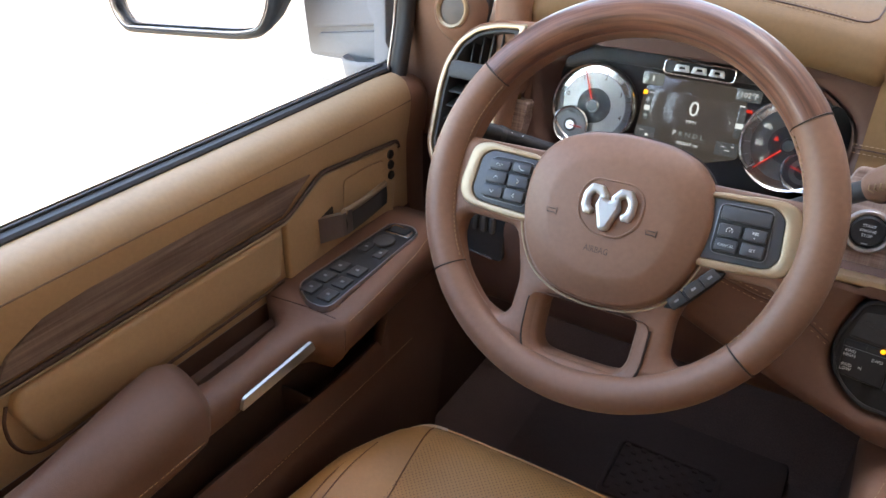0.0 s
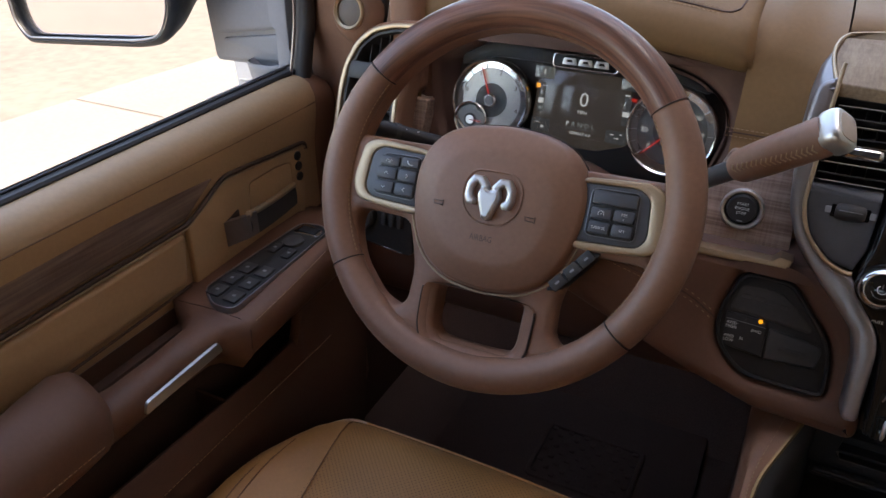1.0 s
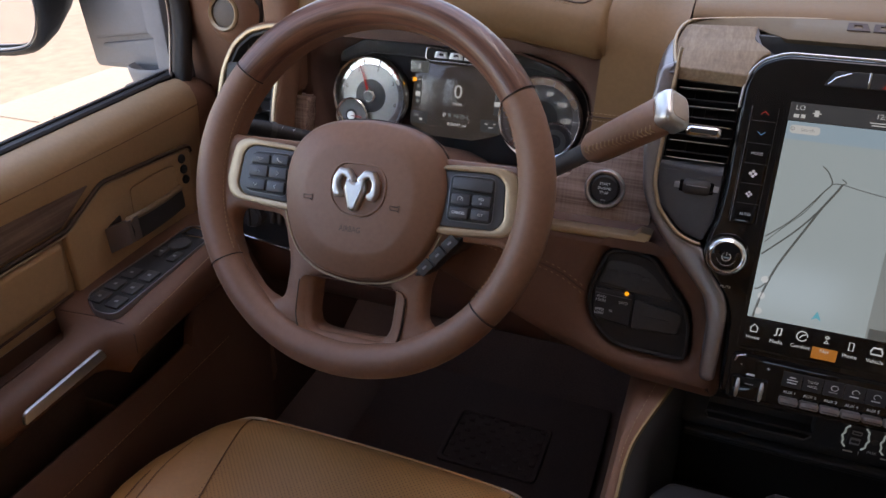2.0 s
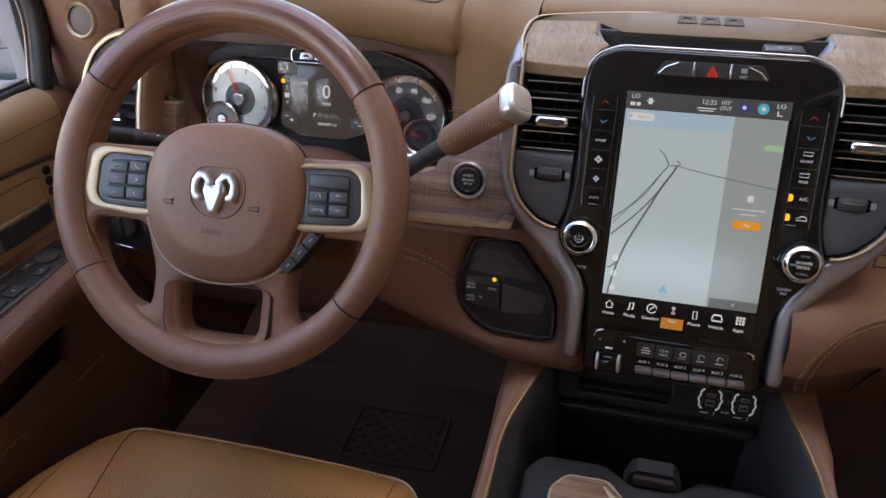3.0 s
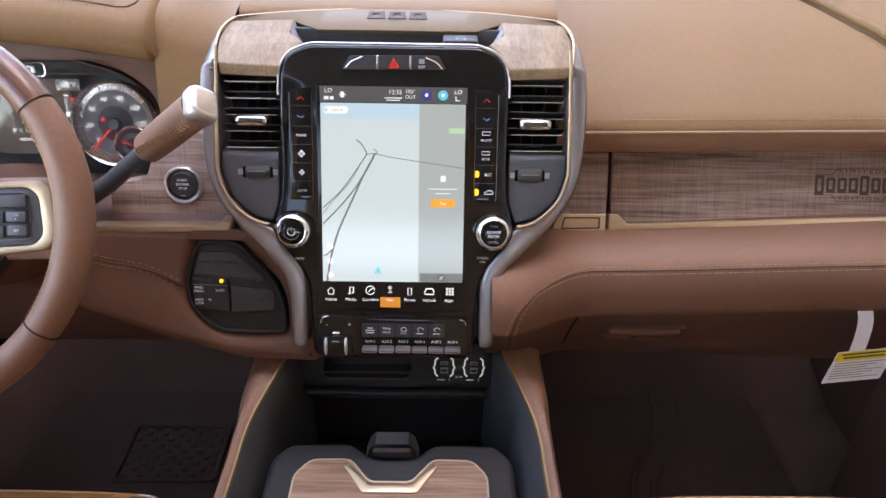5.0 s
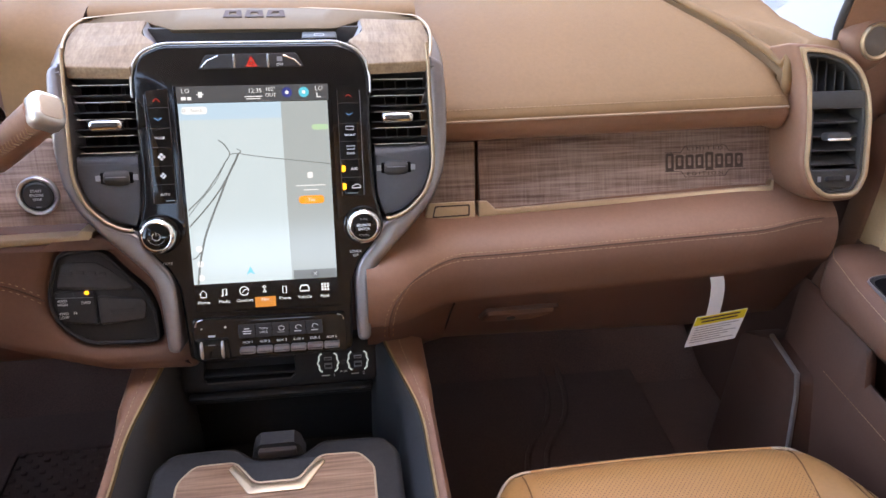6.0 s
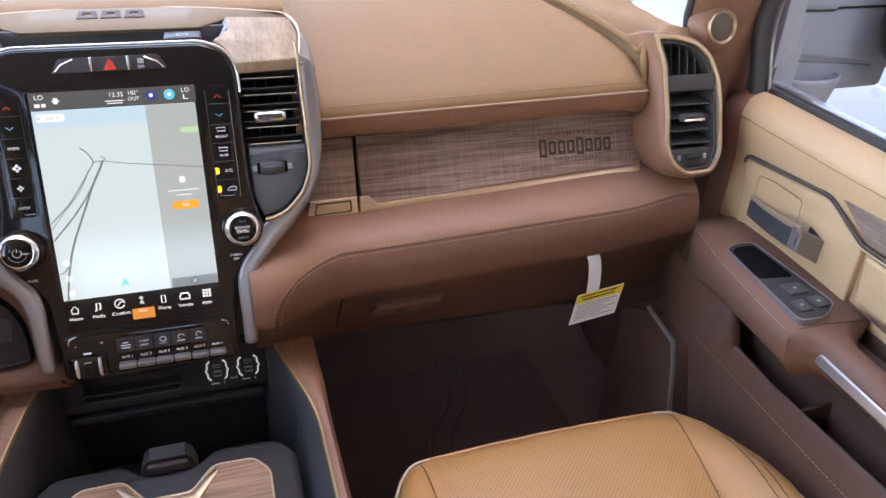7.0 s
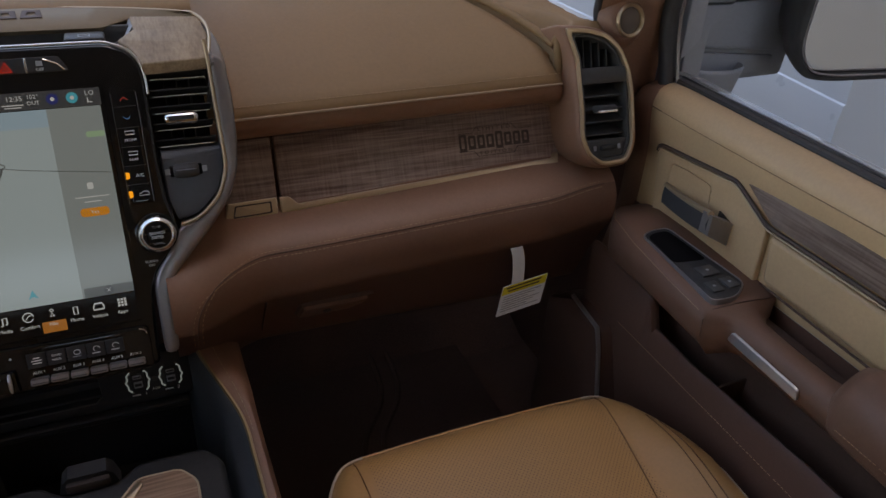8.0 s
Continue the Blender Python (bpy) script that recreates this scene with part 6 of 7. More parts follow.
# ---- front doors ----
UP = [(0.868, 1.486), (0.842, 1.486), (0.826, 1.484), (0.812, 1.476), (0.804, 1.462), (0.8035, 1.444), (0.807, 1.42), (0.812, 1.39), (0.813, 1.34), (0.813, 1.297)]
LOWER = [(0.813, 1.2965), (0.812, 1.28), (0.808, 1.24), (0.795, 1.18), (0.785, 1.12), (0.782, 0.95), (0.79, 0.82), (0.86, 0.80)]
Y0, Y1 = 0.36, -0.70
for side in (-1, 1):
    tag = "driver" if side < 0 else "passenger"
    door = thing("driver_door" if side < 0 else "passenger_door", (side * 0.84, 0, 0.8), "closed front door with beige upper trim, wood inlay and brown armrest", "car door", "front doors")
    MI = Matrix.Diagonal((side, 1, 1, 1))
    DP = basis((side * 0.808, 0, 0), (0, 1, 0), (0, 0, 1), (-side, 0, 0))   # x: ahead, y: up, z: into the cab
    def P(pts):
        return pts if area(pts) > 0 else pts[::-1]
    ys = sorted(list(np.linspace(Y1, Y0 - 0.03, 16)) + [0.200, 0.2885, Y0 - 0.012, Y0])
    trim = loft([[(x + 0.002 * smoothstep(Y0 - 0.03, Y0, y), y, z - 0.002 * smoothstep(Y0 - 0.03, Y0, y)) for x, z in spline(UP, 5)] for y in ys], False)
    hollow = [f for f in trim.faces if 0.2005 < f.calc_center_median().y < 0.288 and 1.345 < f.calc_center_median().z < 1.397]
    bmesh.ops.delete(trim, geom=hollow, context="FACES")
    part("upper_trim", trim, BEIGE, door, "beige leather upper trim", m=MI, smooth=60)
    part("lower_trim", loft([[(x, y, z) for x, z in spline(LOWER, 5)] for y in ys], False), BROWN, door, "dark brown lower trim", m=MI, smooth=60)
    cap_ys = (0.350, 0.358, 0.364, 0.385, 0.402, 0.408)
    part("front_cap", loft([[(x - 0.001 + 0.006 * smoothstep(0.360, 0.350, y) + 0.01 * smoothstep(0.385, 0.41, y), y, z - 0.004 - 0.012 * smoothstep(0.37, 0.41, y) * (z > 1.4)) for x, z in spline(UP + LOWER[1:6], 4)] for y in cap_ys], False), DASH, door, "brown front edge of the trim", m=MI, smooth=60)
    part("trim_seam", tube([(0.8036, y, 1.4535 + 0.006 * smoothstep(0.3, -0.2, y)) for y in np.linspace(Y0 - 0.005, Y1, 20)], 0.0009, 5), SOFTSEAM, door, m=MI)
    part("belt_seal", loft([[(x, y, z) for x, z in ((0.8400, 1.482), (0.8395, 1.4880), (0.842, 1.4905), (0.857, 1.4900), (0.862, 1.482))] for y in (Y1, Y0 + 0.01)]), RUBBER, door, "black window seal", m=MI)
    part("belt_chrome", tube([(0.8530, y, 1.4915) for y in (Y1, Y0)], 0.0016, 6), RUBBER, door, m=MI)
    part("outer_skin", loft([[(x, y, z) for x, z in ((0.868, 1.488), (0.90, 1.475), (0.955, 1.43), (0.985, 1.30), (0.995, 1.1), (0.985, 0.8), (0.95, 0.62), (0.87, 0.62))] for y in (Y1, 0.45)], False), PAINT, door, "white painted outer skin", m=MI, smooth=60)
    pane = part("window_pane", loft([[(0.845, Y1, 1.50), (0.845, 0.375, 1.50)], [(0.79, Y1, 1.97), (0.79, -0.02, 1.97)]], False), GLASS, door, "clear side window", m=MI, smooth=0)
    pane.visible_shadow = False
    # window frame: front upright, top rail
    fr = [(0.838, 0.372, 1.47), (0.833, 0.392, 1.60), (0.818, 0.30, 1.74), (0.80, 0.06, 1.93), (0.79, -0.1, 1.985), (0.785, -0.65, 1.99)]
    part("window_frame", tube(spline(fr, 5), 0.013, 8, flat=1.3), RUBBER, door, "black rubber-lined window frame", m=MI, smooth=60)
    part("frame_chrome", tube(spline([(x + 0.004, y - 0.019, z) for x, y, z in fr], 5), 0.0022, 6), PEWTER, door, m=MI)
    # inner panel round the handle, with its raised edge
    HB = [(a, b + 1.318) for a, b in P(rc([(0.305, -0.02), (0.322, 0.088), (0.164, 0.102), (0.100, 0.070), (0.096, -0.02)], 0.008))]
    CUP = P(rc([(0.287, 1.391), (0.258, 1.395), (0.206, 1.395), (0.201, 1.349), (0.287, 1.345)], 0.006))
    part("handle_panel", prism(HB, -0.004, 0.004, 0.003, [CUP]), BEIGE, door, "beige panel behind the door handle", m=DP, smooth=50)
    cup = [[(a, b, z) for a, b in inset(CUP, d)] for d, z in ((0.0, 0.0035), (0.0006, -0.004), (0.002, -0.026), (0.006, -0.038), (0.012, -0.040))]
    part("handle_cup", loft([list(reversed(r)) for r in cup]), BEIGE, door, "deep hollow behind the handle", m=DP, smooth=60)
    part("handle_gap", prism(P(rc([(0.180, 1.373), (0.156, 1.366), (0.156, 1.350), (0.180, 1.354)], 0.003)), -0.004, 0.0050, 0.0005), SEAM, door, m=DP)
    lever = []
    for f in np.linspace(0, 1, 9):
        y, x = 0.288 - 0.128 * f, 0.8015 - 0.034 * f ** 1.2
        zt, zl = 1.3575 + 0.024 * f ** 1.6, 1.3300 + 0.023 * f ** 1.6
        lever.append([(x, y, zl), (x - 0.0012, y, (zt + zl) / 2), (x, y, zt), (x + 0.006, y, zt + 0.001), (x + 0.008, y, zl + 0.002)])
    hd = part("door_handle", loft(lever), CHARCOAL, door, "dark glossy pull handle with a bronze edge", m=MI, smooth=50)
    part("handle_edge", tube([(r[2][0] + 0.002, r[2][1], r[2][2] + 0.0010) for r in lever], 0.0040, 8), GOLD_SOFT, hd, "bronze edge", m=MI, smooth=60)
    ends = lever[-1]
    block = [[(ends[0][0] + d * 0.036, yy, ends[0][2] - d * 0.020), (ends[2][0] + d * 0.036, yy, ends[2][2] - d * 0.016 + 0.001), (ends[2][0] + d * 0.036, yy + 0.012, ends[2][2] - d * 0.016 + 0.001), (ends[0][0] + d * 0.036, yy + 0.012, ends[0][2] - d * 0.020)] for d, yy in ((-0.01, 0.1600), (0.05, 0.1560), (1.0, 0.1520))]
    part("handle_end", loft(block), PEWTER, hd, "pewter handle end", m=MI, smooth=30)
    if side < 0:
        for z in (1.395, 1.380, 1.365):
            part("memory_button", disc((0.302, z, 0.004), ((0.0062, 0), (0.0062, 0.002), (0.005, 0.003)), 16), BLACK, door, "round memory seat button", m=DP)
    edge = [(0.326, 1.32), (0.322, 1.408), (0.166, 1.4225), (0.102, 1.391), (0.0, 1.391), (-0.235, 1.390)]
    part("dark_edge", tube([(a, b, 0.004) for a, b in rc(edge + [(-0.3, 1.39)], 0.01)[5:-5] ], 0.0027, 6), DARKPRINT, door, "dark line over the panel", m=DP, smooth=60)
    part("bronze_line", tube([(a, b - 0.0045, 0.0045) for a, b in rc(edge + [(-0.3, 1.39)], 0.01)[5:-5]], 0.0011, 6), GOLD_SOFT, door, m=DP, smooth=60)
    part("wood_inlay", prism(P(rc([(0.150, 1.4275), (0.098, 1.3955), (0.0, 1.3955), (-0.232, 1.394), (-0.215, 1.415), (-0.18, 1.432), (-0.095, 1.443), (0.03, 1.436)], 0.004)), -0.02, 0.0035, 0.002), WOOD_DOOR, door, "greyed wood inlay", m=DP)
    part("insert_pad", prism(P(rc([(0.082, 1.322), (0.093, 1.383), (-0.218, 1.381), (-0.228, 1.365), (-0.214, 1.318)], 0.008)), -0.02, 0.006, 0.005), BEIGE, door, "padded beige insert", m=DP, smooth=60)
    part("insert_edge", tube(spline([(0.085, 1.317, 0.004), (-0.05, 1.314, 0.004), (-0.19, 1.3130, 0.004), (-0.222, 1.317, 0.004), (-0.2355, 1.335, 0.004), (-0.2365, 1.358, 0.004), (-0.230, 1.374, 0.003)], 4), 0.0016, 6), BROWNSEAM, door, m=DP)
    # armrest: rounded console from the front to the pull, then the elbow pad
    rings = []
    for y, x0, zt, zb, xi in ((0.345, 0.785, 1.285, 1.22, 0.815), (0.33, 0.752, 1.305, 1.232, 0.815), (0.29, 0.722, 1.316, 1.245, 0.815), (0.22, 0.705, 1.318, 1.262, 0.815), (0.13, 0.696, 1.316, 1.268, 0.815), (0.066, 0.694, 1.313, 1.266, 0.815), (0.058, 0.697, 1.311, 1.258, 0.808), (0.048, 0.716, 1.309, 1.266, 0.788), (0.034, 0.724, 1.308, 1.268, 0.774), (-0.02, 0.727, 1.307, 1.268, 0.770), (-0.075, 0.727, 1.306, 1.266, 0.772), (-0.108, 0.728, 1.305, 1.266, 0.785)):
        low_in = zb - 0.03 if xi > 0.8 else zb - 0.010
        rings.append([(xi, y, zt - 0.002 - 0.010 * (xi < 0.8)), (xi - 0.3 * (xi - x0), y, zt + 0.001), (x0 + 0.012, y, zt), (x0 + 0.003, y, zt - 0.006), (x0, y, zt - 0.018), (x0 + 0.004, y, zb + 0.008), (x0 + 0.02, y, zb - 0.012), (xi, y, low_in)])
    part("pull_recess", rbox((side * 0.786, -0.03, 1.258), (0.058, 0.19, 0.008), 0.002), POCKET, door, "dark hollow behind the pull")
    part("armrest", loft(rings), ARMREST, door, "brown leather armrest", m=MI, smooth=60)
    part("armrest_stitching", dashes([(x0 + 0.0045, y, z - 0.002) for x0, y, z in ((0.7515, 0.33, 1.3035), (0.7215, 0.29, 1.3145), (0.7045, 0.22, 1.3165), (0.6955, 0.13, 1.3145), (0.6935, 0.07, 1.3115))]), STITCH, door, m=MI)
    part("armrest_seam", tube([(0.80, 0.060, 1.3125), (0.75, 0.064, 1.3135), (0.712, 0.064, 1.3125), (0.697, 0.061, 1.303), (0.697, 0.058, 1.28)], 0.0008, 5), BROWNSEAM, door, m=MI)
    SB = Matrix.Translation((side * 0.750, 0.155, 1.3165))
    ob = rc([(-0.037, -0.087), (0.0, -0.088), (0.032, -0.067), (0.025, 0.081), (-0.004, 0.080), (-0.024, 0.073)] if side > 0 else [(0.028, -0.09), (0.022, 0.10), (0.004, 0.112), (-0.026, 0.105), (-0.033, -0.07), (0.0, -0.093)], 0.012)
    bz = part("switch_bezel", prism(ob, -0.01, 0.0048, 0.0008, [inset(ob, 0.0019)]), PEWTER, door, "window switch panel with a bright rim", m=SB)
    part("switch_face", prism(inset(ob, 0.0017), -0.008, 0.0036, 0.0005), BLACK, bz, m=SB)
    if side < 0:
        sw_at = [(-0.014, -0.068, 0.018), (0.012, -0.070, 0.018), (-0.015, -0.042, 0.018), (0.010, -0.042, 0.018), (-0.014, -0.016, 0.018), (0.010, -0.014, 0.018), (-0.014, 0.036, 0.012), (0.010, 0.032, 0.012)]
    else:
        sw_at = [(0.012, -0.060, 0.018), (-0.014, -0.062, 0.018), (0.002, -0.030, 0.028)]
        # no depth here: a blackened flat plate stands in for the shaded pocket
        part("grip_pocket", prism(rc([(-0.026, 0.0), (0.022, -0.006), (0.019, 0.072), (-0.004, 0.073), (-0.019, 0.066)], 0.008), 0.0, 0.0040, 0.0003), DEEP, bz, "grip pocket, a flat plate with its shade painted black", m=SB)
    for x, y, w in sw_at:
        k = part("window_switch", rbox((x, y, 0.0042), (w, 0.021, 0.0044), 0.0016), DARK, bz, m=SB)
        part("mark", rbox((x, y, 0.0065), (0.0042, 0.0034, 0.0004), 0.0001, 1), GREYPRINT, k, m=SB)
    if side < 0:
        part("mirror_pad", disc((-0.003, 0.058, 0.0046), ((0.014, 0), (0.0135, 0.003), (0.010, 0.004)), 20), DARK, bz, m=SB)
        lk = part("lock_switch", prism(rc([(-0.022, 0.080), (0.018, 0.080), (0.016, 0.098), (-0.018, 0.104)], 0.006), -0.004, 0.0052, 0.001), CHROME, bz, m=SB)
        part("lock_face", rbox((-0.001, 0.090, 0.005), (0.026, 0.014, 0.004), 0.001), BLACK, lk, m=SB)
    # elbow pad behind the pull
    rings = []
    for y, x0, zt, xi in ((-0.088, 0.775, 1.310, 0.795), (-0.096, 0.735, 1.334, 0.794), (-0.115, 0.716, 1.345, 0.790), (-0.15, 0.709, 1.349, 0.781), (-0.19, 0.706, 1.351, 0.770), (-0.25, 0.703, 1.352, 0.756), (-0.36, 0.702, 1.352, 0.748), (-0.50, 0.702, 1.352, 0.746), (-0.62, 0.715, 1.348, 0.75), (-0.64, 0.74, 1.33, 0.76)):
        rings.append([(min(xi + 0.016, 0.812), y, zt - 0.045), (xi + 0.003, y, zt - 0.013), (xi - 0.012, y, zt - 0.001), (0.5 * (x0 + xi), y, zt), (x0 + 0.010, y, zt - 0.013), (x0, y, zt - 0.034), (x0 + 0.006, y, zt - 0.066), (x0 + 0.03, y, zt - 0.085), (0.815, y, zt - 0.10)])
    part("elbow_pad", loft([[tuple(p) for p in spline(r, 3, True)] for r in rings]), ARMREST, door, "padded brown elbow rest", m=MI, smooth=70)
    part("pad_stitching", dashes([(0.7045, y, 1.301) for y in np.linspace(-0.13, -0.6, 10)]), STITCH, door, m=MI)
    part("pull_trim", prism(P(rc([(0.040, 1.2700), (0.036, 1.2840), (-0.066, 1.2815), (-0.071, 1.2680)], 0.004)), 0, 0.004, 0.0015), SATIN, door, "brushed metal pull insert", m=basis((side * 0.7255, 0, 0.012), (0, 1, 0), (0, 0, 1), (-side, 0, 0)))
    # map pocket: the opening is a flat plate, its shade put into the colour
    part("pocket_opening", prism(P(rc([(0.26, 1.275), (0.24, 1.12), (-0.30, 1.12), (-0.30, 1.285), (0.10, 1.285)], 0.014)), -0.01, 0.002, 0.001), POCKET, door, "map pocket opening, a flat plate darkened for its shade", m=basis((side * 0.79, 0, 0), (0, 1, 0), (0, 0, 1), (-side, 0, 0)))
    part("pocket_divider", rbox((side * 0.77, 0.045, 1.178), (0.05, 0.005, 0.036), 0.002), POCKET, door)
    pl = [[(x, y, z) for x, z in ((0.80, 0.86), (0.765, 0.88), (0.752, 1.0), (0.742, 1.12), (0.738, 1.185 + dz), (0.744, 1.192 + dz), (0.752, 1.187 + dz), (0.76, 1.12), (0.80, 1.0))] for y, dz in ((0.345, 0.05), (0.30, 0.052), (0.235, 0.052), (0.200, 0.047), (0.188, 0.030), (0.176, 0.0), (0.10, -0.003), (-0.1, 0.008), (-0.62, 0.008))]
    part("map_pocket", loft(pl), BROWN, door, "brown moulded map pocket", m=MI, smooth=50)
    part("pocket_line", dashes([(0.7397, y, 1.15) for y in np.linspace(0.25, -0.5, 8)], 0.006, 0.004, 0.0005), STITCH, door, m=MI)
    # mirror on its arm
    mir = thing("side_mirror", (side * 0.93, 0.40, 1.46), "large black towing mirror on a grey double arm", "side mirror", "side mirrors")
    part("sail_base", prism(P(rc([(0.385, 1.40), (0.50, 1.38), (0.52, 1.72), (0.395, 1.72)], 0.01)), -0.03, 0.0, 0.004), GREYPLASTIC, mir, m=basis((side * 0.866, 0, 0), (0, 1, 0), (0, 0, 1), (-side, 0, 0)))
    AF = basis((0, 0.43, 0), (1, 0, 0), (0, 0, 1), (0, -1, 0))

    def plate(pts, z0, z1, r, bev):
        o = rc([(side * x, z + (0.018 if side < 0 else 0)) for x, z in pts], r)
        return prism(o if area(o) > 0 else o[::-1], z0, z1, bev)
    part("arm_backing", plate([(0.862, 1.72), (0.862, 1.445), (1.085, 1.445), (1.10, 1.72)], -0.08, -0.004, 0.01, 0.003), GREYPLASTIC, mir, m=AF)
    part("arm", plate([(0.905, 1.575), (0.916, 1.507), (1.066, 1.489), (1.062, 1.574)], -0.02, 0.004, 0.008, 0.004), GREYPLASTIC, mir, "grey folding arm", m=AF)
    part("arm_ridge", plate([(0.89, 1.602), (0.89, 1.579), (1.07, 1.576), (1.07, 1.598)], -0.02, 0.010, 0.006, 0.006), GREYPLASTIC, mir, m=AF)
    part("arm_lower", plate([(0.905, 1.500), (0.905, 1.456), (1.06, 1.450), (1.058, 1.482)], -0.02, 0.0, 0.006, 0.003), GREYPLASTIC, mir, m=AF)
    foot = loft([[(side * (0.952 + r * math.cos(a)), 0.425 + 0.6 * r * math.sin(a), z) for a in np.linspace(0, 2 * math.pi, 29)[:-1]] for r, z in ((0.020, 1.395), (0.034, 1.425), (0.044, 1.468), (0.045, 1.474), (0.042, 1.476), (0.036, 1.465), (0.022, 1.440))])
    part("arm_foot", foot, GREYPLASTIC, mir, "rounded grey arm foot", smooth=60)
    shell = rc([(-0.235, 0.055), (-0.200, 0.008), (-0.14, -0.006), (0.19, -0.036), (0.222, -0.006), (0.222, 0.33), (0.19, 0.36), (-0.195, 0.36), (-0.232, 0.33)], 0.03)
    if side < 0:
        shell = [(-x, y) for x, y in shell][::-1]
    MM = basis((side * (1.278 if side < 0 else 1.237), 0.36, 1.503 if side < 0 else 1.466), (1, 0, 0), (0, 0, 1), (0, -1, 0)) @ Matrix.Rotation(radians(side * 4), 4, "Y")
    hull = loft([[(x * k, y + (0.16 - y) * (1 - k), z) for x, y in inset(shell, d)] for d, k, z in ((0.012, 1, -0.02), (0.012, 1, 0.006), (0.008, 1, 0.010), (0.003, 1, 0.008), (0.0, 1, 0.0), (0.0, 0.985, -0.012), (0.0, 0.93, -0.04), (0.0, 0.80, -0.085), (0.0, 0.6, -0.11))])
    part("housing", hull, BLACK, mir, "black mirror housing", m=MM, smooth=60)
    part("chrome_rim", tube([(x, y, 0.009) for x, y in inset(shell, 0.012)], 0.0016, 6, True), PEWTER, mir, m=MM)
    part("mirror_glass", prism(inset(shell, 0.014), -0.015, -0.004, 0.001), MIRROR, mir, "silvered mirror glass", m=MM, smooth=0)
    # tweeter on the pillar
    tw = thing("pillar_speaker", (side * 0.768, 0.40, 1.53), "round pillar speaker with a bronze ring", "speaker", "pillar speakers")
    TW = tilted((side * 0.759, 0.386, 1.570), 12, side * 2)
    part("pod", disc((0, 0, 0), ((0.040, -0.020), (0.035, -0.011), (0.029, -0.004), (0.024, 0.0)), 28), DASH, tw, m=TW, smooth=70)
    part("ring", disc((0, 0, 0), ((0.0232, -0.004), (0.0232, 0.003), (0.0214, 0.005), (0.0182, 0.003), (0.0177, -0.002)), 32), GOLD, tw, "bronze ring", m=TW)
    part("grille", disc((0, 0, 0), ((0.0186, -0.004), (0.0186, 0.0), (0.011, 0.002), (0.003, 0.0028)), 28), MESH_GRILLE, tw, "fine mesh grille", m=TW, smooth=70)


# ---- seats, console, floor ----
def cushion_z(u, v):
    """Height of the seat's top: u across (-1..1), v from the front edge back (metres)."""
    bol = smoothstep(0.60, 0.95, abs(u)) * 0.022 * smoothstep(0.0, 0.12, v)
    crown = -0.006 * u * u
    front = -0.034 * (1 - smoothstep(-0.02, 0.055, v)) ** 2
    return 1.118 + bol + crown + front - 0.055 * smoothstep(0.05, 0.5, v) * 0.8


